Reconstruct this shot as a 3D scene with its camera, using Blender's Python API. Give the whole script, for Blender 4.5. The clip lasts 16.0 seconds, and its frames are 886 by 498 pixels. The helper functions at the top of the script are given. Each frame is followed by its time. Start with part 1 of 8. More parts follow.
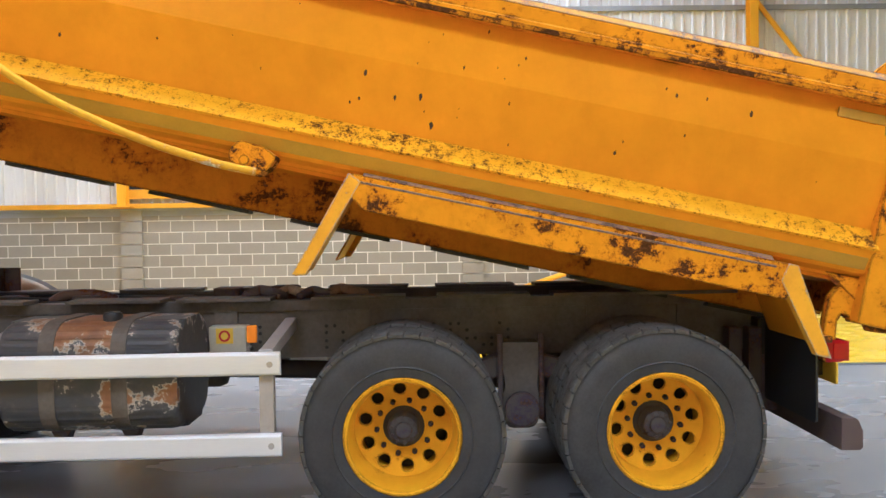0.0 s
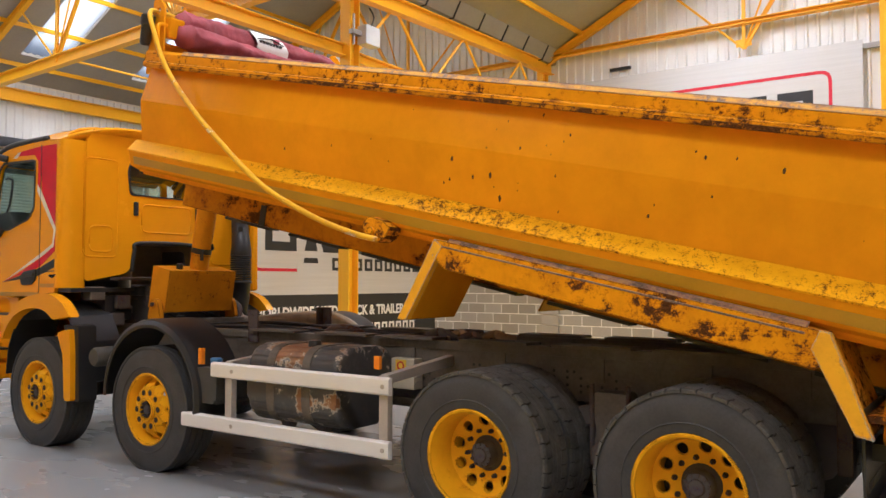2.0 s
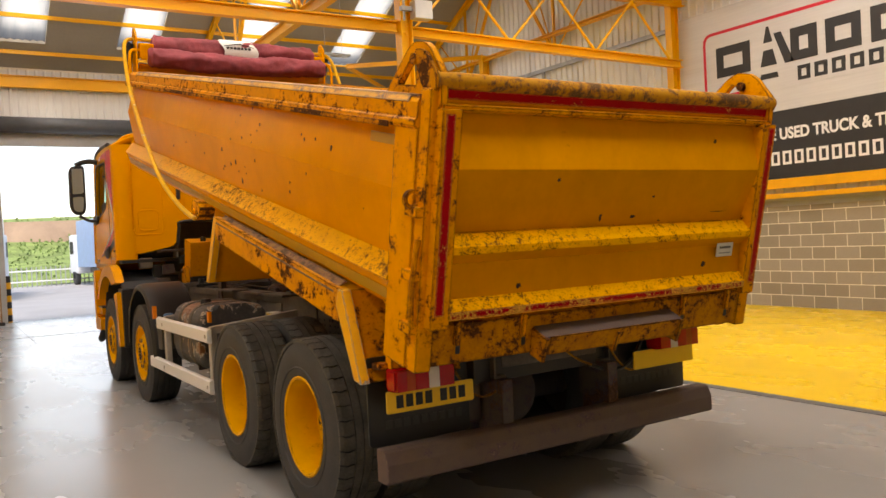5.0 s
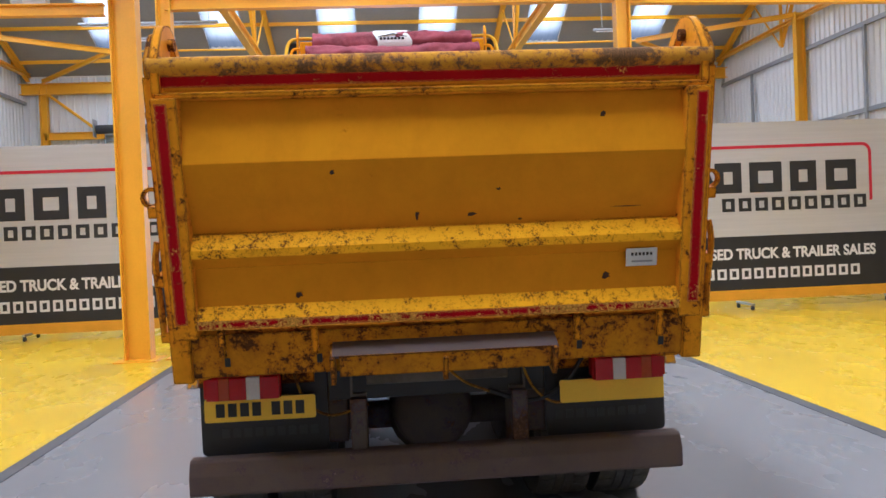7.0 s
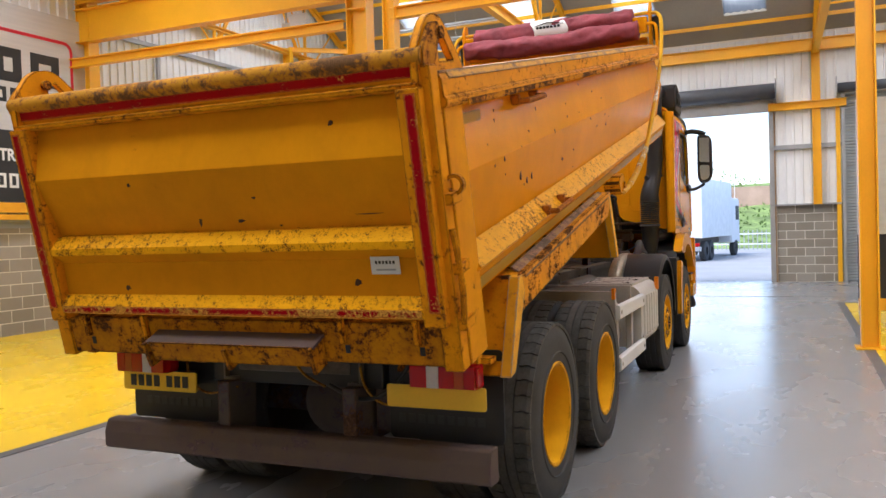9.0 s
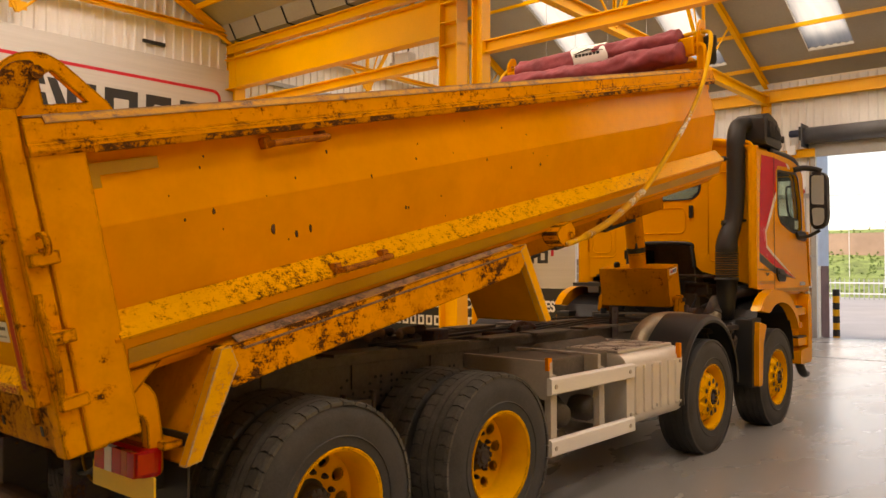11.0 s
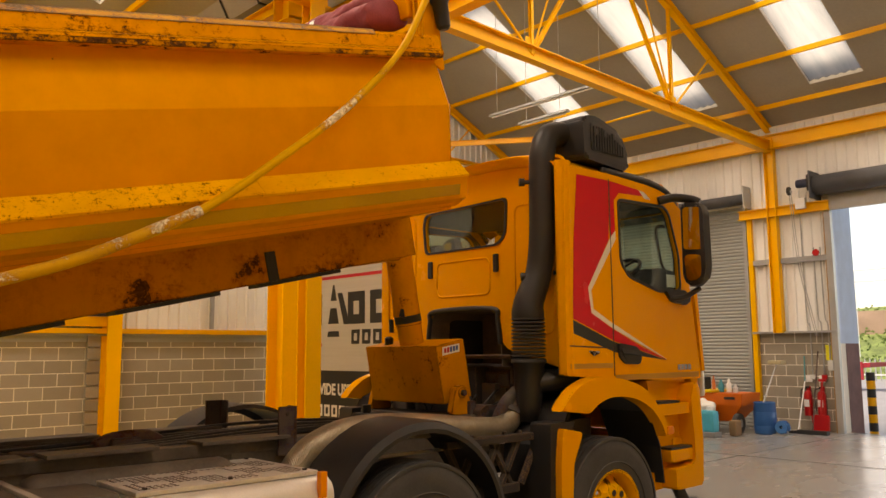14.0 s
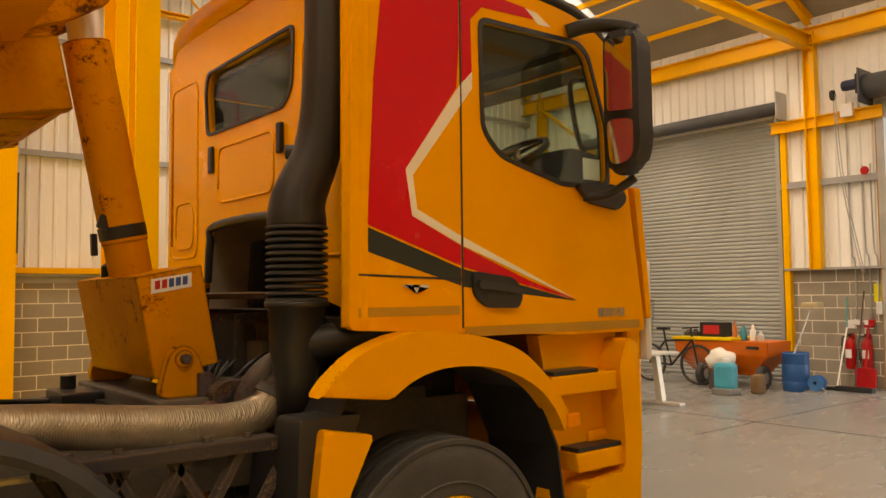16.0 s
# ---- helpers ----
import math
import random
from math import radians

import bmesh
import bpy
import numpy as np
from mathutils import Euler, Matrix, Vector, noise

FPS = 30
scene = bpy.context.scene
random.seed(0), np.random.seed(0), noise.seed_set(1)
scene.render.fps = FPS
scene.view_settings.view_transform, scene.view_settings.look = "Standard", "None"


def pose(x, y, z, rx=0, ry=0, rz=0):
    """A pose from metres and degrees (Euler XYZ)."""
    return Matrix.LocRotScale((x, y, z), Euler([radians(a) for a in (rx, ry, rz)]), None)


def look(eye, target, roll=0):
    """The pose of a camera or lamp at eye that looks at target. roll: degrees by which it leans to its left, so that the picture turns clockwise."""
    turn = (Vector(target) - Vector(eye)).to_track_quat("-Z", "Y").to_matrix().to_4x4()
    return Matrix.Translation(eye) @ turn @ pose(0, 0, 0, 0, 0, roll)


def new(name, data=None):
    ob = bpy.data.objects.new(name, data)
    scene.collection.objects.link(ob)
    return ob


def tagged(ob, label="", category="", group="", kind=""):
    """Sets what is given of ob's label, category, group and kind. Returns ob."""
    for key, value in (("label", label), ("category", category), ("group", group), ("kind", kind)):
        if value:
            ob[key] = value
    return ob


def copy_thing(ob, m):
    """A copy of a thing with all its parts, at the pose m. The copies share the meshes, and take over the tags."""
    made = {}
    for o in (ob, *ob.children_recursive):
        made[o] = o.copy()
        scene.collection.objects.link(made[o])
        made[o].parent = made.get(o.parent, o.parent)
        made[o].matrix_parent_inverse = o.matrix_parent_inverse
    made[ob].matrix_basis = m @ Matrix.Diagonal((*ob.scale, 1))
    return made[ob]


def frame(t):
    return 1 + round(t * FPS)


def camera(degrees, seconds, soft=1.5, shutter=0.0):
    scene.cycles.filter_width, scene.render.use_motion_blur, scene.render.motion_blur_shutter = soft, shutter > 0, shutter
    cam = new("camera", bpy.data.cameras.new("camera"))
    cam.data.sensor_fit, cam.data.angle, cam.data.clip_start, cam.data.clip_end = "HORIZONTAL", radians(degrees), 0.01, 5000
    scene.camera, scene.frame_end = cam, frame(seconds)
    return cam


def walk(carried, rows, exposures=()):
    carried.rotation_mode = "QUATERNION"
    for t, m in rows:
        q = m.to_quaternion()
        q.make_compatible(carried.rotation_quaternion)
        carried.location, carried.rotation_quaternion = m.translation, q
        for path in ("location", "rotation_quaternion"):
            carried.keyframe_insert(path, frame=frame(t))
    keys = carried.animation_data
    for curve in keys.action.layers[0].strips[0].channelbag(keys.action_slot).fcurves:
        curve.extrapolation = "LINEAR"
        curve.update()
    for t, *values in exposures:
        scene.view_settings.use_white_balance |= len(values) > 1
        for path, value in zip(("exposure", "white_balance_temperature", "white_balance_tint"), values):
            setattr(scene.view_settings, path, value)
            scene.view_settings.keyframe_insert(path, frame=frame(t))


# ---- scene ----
cam = camera(57.7, 16.0)
PATH = [
    (0, (-0.542, -5.307, 1.585), (-0.499, -3.309, 1.527), -0.9),
    (0.5, (0.109, -5.438, 1.660), (-0.241, -3.469, 1.634), -0.5),
    (1, (0.755, -5.464, 1.644), (0.045, -3.595, 1.670), -0.1),
    (1.5, (1.414, -5.419, 1.615), (0.434, -3.677, 1.685), 0.3),
    (2, (2.073, -5.34, 1.59), (0.911, -3.714, 1.671), 0.1),
    (2.5, (2.748, -5.229, 1.59), (1.473, -3.69, 1.657), -0.4),
    (3, (3.415, -5.014, 1.56), (2.061, -3.543, 1.605), -1.3),
    (3.5, (4.022, -4.672, 1.571), (2.597, -3.269, 1.595), -2.0),
    (4, (4.529, -4.215, 1.566), (3.028, -2.893, 1.566), -2.5),
    (4.5, (4.934, -3.669, 1.593), (3.343, -2.457, 1.575), -2.7),
    (4.7, (5.084, -3.431, 1.615), (3.453, -2.273, 1.591), -2.8),
    (6.8, (5.593, -0.505, 1.596), (3.608, -0.261, 1.562), -2.4),
    (7, (5.589, -0.275, 1.585), (3.596, -0.113, 1.551), -2.3),
    (7.5, (5.557, 0.388, 1.621), (3.559, 0.304, 1.575), -2.0),
    (8, (5.535, 1.115, 1.628), (3.565, 0.775, 1.583), -1.6),
    (8.2, (5.488, 1.399, 1.597), (3.536, 0.964, 1.552), -1.6),
    (10.3, (4.254, 3.846, 1.656), (2.663, 2.635, 1.64), -0.9),
    (10.5, (4.005, 3.967, 1.689), (2.442, 2.719, 1.687), -0.6),
    (11, (3.366, 4.248, 1.704), (1.855, 2.939, 1.751), 0.0),
    (11.5, (2.695, 4.471, 1.7), (1.215, 3.13, 1.793), 0.5),
    (12, (2.011, 4.678, 1.715), (0.552, 3.317, 1.855), 0.7),
    (12.5, (1.329, 4.82, 1.702), (-0.101, 3.435, 1.893), 0.5),
    (13, (0.615, 4.868, 1.691), (-0.785, 3.46, 1.929), 0.2),
    (13.5, (-0.107, 4.81, 1.668), (-1.477, 3.376, 1.927), -0.2),
    (14, (-0.832, 4.717, 1.661), (-2.181, 3.262, 1.912), -0.4),
    (14.5, (-1.539, 4.535, 1.645), (-2.88, 3.067, 1.857), -0.3),
    (15, (-2.272, 4.301, 1.609), (-3.608, 2.822, 1.776), -0.4),
    (15.5, (-2.968, 4.026, 1.618), (-4.295, 2.535, 1.746), -0.3),
    (16, (-3.647, 3.708, 1.609), (-4.917, 2.167, 1.723), -0.6),
]
walk(cam, [(t, look(e, a, r)) for t, e, a, r in PATH],
     [(0.0, 1.92, 4950, 10), (1.5, 1.60, 5250, 12), (3.0, 1.40, 7100, 18), (4.7, 1.25, 7500, 16), (6.8, 1.42, 5200, 15), (8.2, 1.42, 4850, 10), (10.3, 1.24, 8400, 22), (12.0, 1.04, 9000, 22), (14.0, 1.03, 9300, 20), (16.0, 1.30, 10400, 18)])

# ---- world, sun, large lights ----
world = bpy.data.worlds.new("sky")
scene.world = world
world.use_nodes = True
_n = world.node_tree.nodes
_sky = _n.new("ShaderNodeTexSky")
_sky.sky_type = "NISHITA"
_sky.sun_disc = False
_sky.sun_elevation = radians(48)
_sky.sun_rotation = radians(120)
_n["Background"].inputs["Strength"].default_value = 0.15
world.node_tree.links.new(_sky.outputs[0], _n["Background"].inputs["Color"])


def lamp(name, kind, energy, m, size=(1, 1), colour=(1, 1, 1)):
    data = bpy.data.lights.new(name, kind)
    data.energy, data.color = energy, colour
    if kind == "AREA":
        data.shape, data.size, data.size_y = "RECTANGLE", size[0], size[1]
    ob = new(name, data)
    ob.matrix_world = m
    return ob


sun = lamp("sun", "SUN", 1.2, look((0, 0, 0), (-0.42, 0.25, -0.87)), colour=(1, 0.95, 0.88))
sun.data.angle = radians(25)

# hall numbers: the truck stands along x, front to -x
XW, XE, YS, YN = -17.5, 12.0, -9.85, 10.15
SLOPE, VAL1, VAL2, RIDGE1, RIDGE2 = 0.485, -6.2, 6.6, -11.8, 0.2
ZVAL = 6.4


def roof_z(x):
    if x < RIDGE1:
        return ZVAL + (x - XW) * SLOPE
    if x < VAL1:
        return ZVAL + (VAL1 - x) * SLOPE
    if x < RIDGE2:
        return ZVAL + (x - VAL1) * SLOPE
    if x < VAL2:
        return ZVAL + (VAL2 - x) * SLOPE
    return ZVAL + (x - VAL2) * SLOPE


# strips of translucent roof light: x from, x to, y middle; the x 7.5 row is unseen, added to light the tailgate
SKYLIGHTS = [(-16.6, -12.4, y) for y in (-6.95, -4.05, -1.1, 1.55, 4.45, 7.3)] + [(-10.9, -7.4, y) for y in (-7.0, -1.2, 4.5)] + \
    [(-5.0, -1.0, y) for y in (-7.0, -1.2, 4.5, 7.3)] + [(1.4, 5.6, y) for y in (-7.0, -1.2, 4.5)] + [(7.5, 11.4, y) for y in (-7.0, -1.2, 4.5)]
for _x0, _x1, _y in SKYLIGHTS:
    _xm = (_x0 + _x1) / 2
    _tilt = math.degrees(math.atan((roof_z(_x1) - roof_z(_x0)) / (_x1 - _x0)))
    # lamps beyond x 6 belong to the added row and only brighten the tailgate
    lamp("roof_opening_lamp", "AREA", 44 if _xm < -12 else 78 if _xm < -6 else 105 if _xm < 6 else 16, pose(_xm, _y, roof_z(_xm) + 0.30, 0, -_tilt, 0), (abs(_x1 - _x0) * 0.95, 0.9), (1.0, 0.985, 0.96))
lamp("door_daylight", "AREA", 22, pose(XW - 0.15, 0.16, 2.1, 0, -90, 0), (4.0, 3.3), (0.93, 0.96, 1.0))

# ---- materials ----
MATS = {}


def nodes_of(name, rough, metal=0.0):
    m = bpy.data.materials.new(name)
    m.use_nodes = True
    nt = m.node_tree
    b = nt.nodes["Principled BSDF"]
    b.inputs["Roughness"].default_value = rough
    b.inputs["Metallic"].default_value = metal
    b.inputs["Specular IOR Level"].default_value = 0.38
    return m, nt, b


def noise_node(nt, scale, detail=4, rough=0.55, stretch=None, vec="Object"):
    tc = nt.nodes.new("ShaderNodeTexCoord")
    src = tc.outputs[vec]
    if stretch:
        mp = nt.nodes.new("ShaderNodeMapping")
        mp.inputs["Scale"].default_value = stretch
        nt.links.new(src, mp.inputs["Vector"])
        src = mp.outputs["Vector"]
    n = nt.nodes.new("ShaderNodeTexNoise")
    n.inputs["Scale"].default_value = scale
    n.inputs["Detail"].default_value = detail
    n.inputs["Roughness"].default_value = rough
    nt.links.new(src, n.inputs["Vector"])
    return n.outputs["Fac"]


def ramp(nt, fac, stops):
    r = nt.nodes.new("ShaderNodeValToRGB")
    els = r.color_ramp.elements
    while len(els) < len(stops):
        els.new(0.5)
    for e, (p, c) in zip(els, stops):
        e.position, e.color = p, (*c, 1) if len(c) == 3 else c
    nt.links.new(fac, r.inputs["Fac"])
    return r.outputs["Color"]


def mix(nt, fac, a, b, kind="MIX"):
    x = nt.nodes.new("ShaderNodeMix")
    x.data_type, x.blend_type = "RGBA", kind
    for sock, val in ((x.inputs[0], fac), (x.inputs[6], a), (x.inputs[7], b)):
        if isinstance(val, bpy.types.NodeSocket):
            nt.links.new(val, sock)
        elif isinstance(val, (int, float)):
            sock.default_value = val
        else:
            sock.default_value = (*val, 1)
    return x.outputs[2]


def maths(nt, op, a, b):
    x = nt.nodes.new("ShaderNodeMath")
    x.operation = op
    for sock, val in zip(x.inputs, (a, b)):
        if isinstance(val, bpy.types.NodeSocket):
            nt.links.new(val, sock)
        else:
            sock.default_value = val
    return x.outputs[0]


def bump(nt, b, height, strength=0.2, distance=0.01):
    x = nt.nodes.new("ShaderNodeBump")
    x.inputs["Strength"].default_value, x.inputs["Distance"].default_value = strength, distance
    nt.links.new(height, x.inputs["Height"])
    nt.links.new(x.outputs["Normal"], b.inputs["Normal"])


def plain(name, colour, rough=0.5, metal=0.0, vary=0.12, scale=3.0, grain=60.0, relief=0.05, stretch=None):
    """A surface with soft patches, fine grain and a little relief."""
    if name in MATS:
        return MATS[name]
    m, nt, b = nodes_of(name, rough, metal)
    big, fine = noise_node(nt, scale, 5, 0.6, stretch), noise_node(nt, grain, 3, 0.6, stretch)
    dark, light = [c * (1 - vary) for c in colour], [min(1, c * (1 + vary)) for c in colour]
    col = ramp(nt, big, [(0.3, dark), (0.7, light)])
    col = mix(nt, 0.25, col, ramp(nt, fine, [(0.3, [c * (1 - 1.6 * vary) for c in colour]), (0.7, light)]))
    nt.links.new(col, b.inputs["Base Color"])
    r = maths(nt, "MULTIPLY_ADD", big, 0.2)
    r.node.inputs[2].default_value = rough - 0.1
    nt.links.new(r, b.inputs["Roughness"])
    if relief:
        bump(nt, b, fine, relief, 0.004)
    MATS[name] = m
    return m


def worn(name, paint, amount, rust=(0.075, 0.030, 0.011), rough=0.38, chip=9.0, fade=0.1, grime=0.35, edges=0.22, radius=0.016):
    """Paint with chips down to rust, worst along the edges; amount is the share that has gone."""
    if name in MATS:
        return MATS[name]
    m, nt, b = nodes_of(name, rough)
    b.inputs["Specular IOR Level"].default_value = 0.07
    b.inputs["Specular Tint"].default_value = (1.0, 0.68, 0.2, 1)
    big = noise_node(nt, 0.9, 5, 0.6)
    patch = noise_node(nt, chip, 8, 0.74)
    cluster = noise_node(nt, chip * 0.28, 3, 0.6)
    speck = noise_node(nt, chip * 6, 5, 0.75)
    streak = noise_node(nt, chip * 1.6, 5, 0.7, (0.16, 1.0, 1.6))
    # rubbed corners
    bev, geo, dot = nt.nodes.new("ShaderNodeBevel"), nt.nodes.new("ShaderNodeNewGeometry"), nt.nodes.new("ShaderNodeVectorMath")
    bev.samples = 4
    bev.inputs["Radius"].default_value = radius
    dot.operation = "DOT_PRODUCT"
    nt.links.new(bev.outputs["Normal"], dot.inputs[0])
    nt.links.new(geo.outputs["Normal"], dot.inputs[1])
    rub = maths(nt, "MULTIPLY", maths(nt, "SUBTRACT", 1.0, dot.outputs["Value"]), 7.0)
    rub.node.use_clamp = True
    col = ramp(nt, big, [(0.3, [c * (1 - fade) for c in paint]), (0.7, [min(1, c * (1 + fade)) for c in paint])])
    dirt = ramp(nt, noise_node(nt, 5.0, 7, 0.75), [(0.42, (0, 0, 0)), (0.75, (grime,) * 3)])
    col = mix(nt, dirt, col, (paint[0] * 0.45, paint[1] * 0.38, paint[2] + 0.008))
    drips = ramp(nt, noise_node(nt, 7.0, 5, 0.7, (1.0, 1.0, 0.18)), [(0.52, (0, 0, 0)), (0.78, (grime * 0.6,) * 3)])
    col = mix(nt, drips, col, (paint[0] * 0.5, paint[1] * 0.40, paint[2] + 0.005))
    p = maths(nt, "ADD", maths(nt, "MULTIPLY", patch, 0.55), maths(nt, "MULTIPLY", speck, 0.27))
    p = maths(nt, "ADD", p, maths(nt, "MULTIPLY", maths(nt, "SUBTRACT", cluster, 0.5), 0.38))
    p = maths(nt, "ADD", p, maths(nt, "MULTIPLY", streak, 0.18))
    p = maths(nt, "ADD", p, maths(nt, "MULTIPLY", maths(nt, "SUBTRACT", big, 0.5), 0.25))
    p = maths(nt, "ADD", p, maths(nt, "MULTIPLY", rub, edges))
    edge = 0.70 - 0.36 * amount
    mask = ramp(nt, p, [(edge, (0, 0, 0)), (edge + 0.016, (1, 1, 1))])
    halo = ramp(nt, p, [(edge - 0.055, (0, 0, 0)), (edge, (0.6,) * 3)])
    rusty = ramp(nt, speck, [(0.3, [c * 0.55 for c in rust]), (0.5, rust), (0.62, [c * 1.8 for c in rust]), (0.78, (0.19, 0.13, 0.08))])
    col = mix(nt, halo, col, (paint[0] * 0.5, paint[1] * 0.33, paint[2] + 0.008))
    col = mix(nt, mask, col, rusty)
    nt.links.new(col, b.inputs["Base Color"])
    nt.links.new(ramp(nt, mask, [(0, (rough,) * 3), (1, (0.85,) * 3)]), b.inputs["Roughness"])
    bump(nt, b, maths(nt, "ADD", maths(nt, "MULTIPLY", p, 0.15), maths(nt, "MULTIPLY", mask, -1.0)), 0.3, 0.002)
    MATS[name] = m
    return m


YEL = (0.78, 0.32, 0.0)
body_paint = worn("body paint", (0.76, 0.30, 0.0), -0.25, chip=7.0, rough=0.27, grime=0.16, edges=0.1)
wing_paint = worn("wing paint", YEL, 0.42, chip=13.0, rough=0.42, grime=0.5)
# ledge yellows lighter than the body: the up-facing ledge's brightness is painted in
ledge_paint = worn("scuffed top-lit ledge paint", (0.88, 0.43, 0.0), 0.39, chip=80.0, rough=0.45, rust=(0.13, 0.055, 0.012), grime=0.25, edges=0.0)
lit_ledge = worn("top-lit ledge paint", (0.88, 0.43, 0.0), 0.22, chip=60.0, rough=0.4, grime=0.15, edges=0.0)
rail_paint = worn("chipped rail paint", YEL, 0.34, chip=24.0, rough=0.42, grime=0.45)
# rust chips over a base yellow darkened for the shade under the body
frame_paint = worn("rusty shade-darkened subframe paint", (0.56, 0.225, 0.002), 0.36, chip=5.0, rough=0.5, grime=0.7)
tail_paint = worn("tailgate paint", (0.70, 0.285, 0.0), -0.02, chip=9.0, rough=0.36, grime=0.22)
tail_low_paint = worn("tailgate sill paint", (0.56, 0.235, 0.004), 0.43, chip=20.0, rough=0.55, grime=0.85)
tail_red = worn("scraped red tape", (0.36, 0.004, 0.009), 0.3, rust=(0.5, 0.25, 0.04), chip=20.0, rough=0.35, grime=0.2)
tail_red_worn = worn("torn red tape", (0.36, 0.004, 0.009), 0.52, rust=(0.5, 0.25, 0.04), chip=18.0, rough=0.45, grime=0.3)
lug_paint = worn("rusted lug paint", (0.6, 0.25, 0.003), 0.55, chip=20.0, rough=0.6, grime=0.6)
edge_paint = worn("rusted edge paint", YEL, 0.32, chip=28.0, rough=0.5, grime=0.5)
cab_paint = plain("cab paint", (0.80, 0.325, 0.0), 0.24, vary=0.04, relief=0.0)
cab_paint.node_tree.nodes["Principled BSDF"].inputs["Coat Weight"].default_value = 0.14
cab_paint.node_tree.nodes["Principled BSDF"].inputs["Specular Tint"].default_value = (1.0, 0.7, 0.25, 1)
red_paint = plain("red graphic", (0.58, 0.002, 0.014), 0.25, vary=0.05, relief=0.0)
white_line = plain("cream graphic", (0.72, 0.66, 0.55), 0.3, vary=0.06, relief=0.0)
black_line = plain("black graphic", (0.02, 0.025, 0.022), 0.3, vary=0.2, relief=0.0)
gold_line = plain("dull gold tape", (0.42, 0.21, 0.02), 0.45, vary=0.1, relief=0.0)
tape = plain("dull side tape", (0.44, 0.24, 0.012), 0.4, vary=0.12, grain=90)
rubber = plain("tyre rubber", (0.050, 0.049, 0.048), 0.7, vary=0.35, scale=5, grain=70, relief=0.25)
tread_rubber = plain("dusty tread rubber", (0.085, 0.080, 0.070), 0.9, vary=0.45, scale=7, grain=60, relief=0.4)
black_plastic = plain("black plastic", (0.021, 0.021, 0.022), 0.42, vary=0.25, grain=150, relief=0.08)
grey_plastic = plain("faded black plastic", (0.036, 0.036, 0.038), 0.5, vary=0.3, grain=120, relief=0.1)
# brown lift carries dust and the warm light bounced under the body
chassis_black = plain("bounce-tinted chassis black", (0.115, 0.097, 0.077), 0.6, vary=0.4, scale=4, grain=40, relief=0.2)
dirty_metal = worn("dirty underside", (0.11, 0.095, 0.08), 0.4, rust=(0.08, 0.045, 0.03), chip=8.0, rough=0.7)
hub_metal = worn("hub metal", (0.085, 0.082, 0.075), 0.24, rust=(0.06, 0.042, 0.03), chip=18, rough=0.55)
dark_drum = plain("hole-darkening drum black", (0.03, 0.025, 0.02), 0.8, vary=0.4)
dusty_plastic = plain("dusty black plastic", (0.06, 0.058, 0.052), 0.6, vary=0.3, scale=5, grain=90, relief=0.12)
hose_rag = plain("oily cloth", (0.30, 0.20, 0.12), 0.9, vary=0.4, scale=9, grain=70, relief=0.5)
aluminium = plain("guard rail metal", (0.76, 0.75, 0.72), 0.42, 0.12, vary=0.06, scale=2, grain=50, relief=0.05, stretch=(0.3, 3, 3))
post_grey = plain("painted grey steel", (0.42, 0.38, 0.33), 0.5, vary=0.15)
rim_yellow = worn("wheel paint", (0.84, 0.42, 0.004), 0.06, chip=16.0, rough=0.36, grime=0.25)
bumper_brown = worn("primer brown beam", (0.135, 0.10, 0.082), 0.12, chip=10, rough=0.6, rust=(0.16, 0.12, 0.09), edges=0.12)
ram_paint = worn("ram paint", (0.68, 0.27, 0.006), 0.28, chip=12, rough=0.4, grime=0.3)
m, nt, b = nodes_of("scraped tank", 0.5)
_p = maths(nt, "ADD", maths(nt, "MULTIPLY", noise_node(nt, 1.9, 6, 0.62), 0.85), maths(nt, "MULTIPLY", noise_node(nt, 30, 4, 0.7), 0.15))
_c = ramp(nt, _p, [(0.46, (0.06, 0.06, 0.062)), (0.515, (0.09, 0.085, 0.08)), (0.52, (0.48, 0.44, 0.38)), (0.537, (0.40, 0.31, 0.22)), (0.543, (0.27, 0.13, 0.055)), (0.64, (0.19, 0.08, 0.035))])
nt.links.new(mix(nt, ramp(nt, noise_node(nt, 9, 6, 0.7), [(0.5, (0, 0, 0)), (0.7, (0.45, 0.45, 0.45))]), _c, (0.07, 0.055, 0.05)), b.inputs["Base Color"])
bump(nt, b, _p, 0.3, 0.01)
tank_metal = m
exhaust_metal = plain("exhaust sleeve", (0.40, 0.35, 0.26), 0.38, 0.75, vary=0.35, scale=6, grain=200, relief=0.2)
_nt = exhaust_metal.node_tree
_w = [_nt.nodes.new("ShaderNodeTexWave") for _ in range(2)]
for _k, _q in zip(_w, ("X", "DIAGONAL")):
    _k.bands_direction = _q
    _k.inputs["Scale"].default_value = 34.0
    _k.inputs["Distortion"].default_value = 0.6
    _nt.links.new(_nt.nodes.new("ShaderNodeTexCoord").outputs["Object"], _k.inputs["Vector"])
bump(_nt, _nt.nodes["Principled BSDF"], maths(_nt, "MULTIPLY", _w[0].outputs["Fac"], _w[1].outputs["Fac"]), 0.6, 0.004)
box_steel = plain("dull silver cover", (0.74, 0.71, 0.66), 0.38, 0.45, vary=0.1, scale=3, grain=80)
top_plate = plain("tread plate", (0.60, 0.57, 0.51), 0.5, 0.4, vary=0.2, scale=6, grain=60, relief=0.3)
hose_cream = worn("cream sheet arm", (0.72, 0.40, 0.02), 0.3, rust=(0.6, 0.53, 0.4), chip=6, rough=0.4)
maroon = plain("maroon sheet fabric", (0.25, 0.045, 0.055), 0.75, vary=0.4, scale=4, grain=90, relief=0.5)
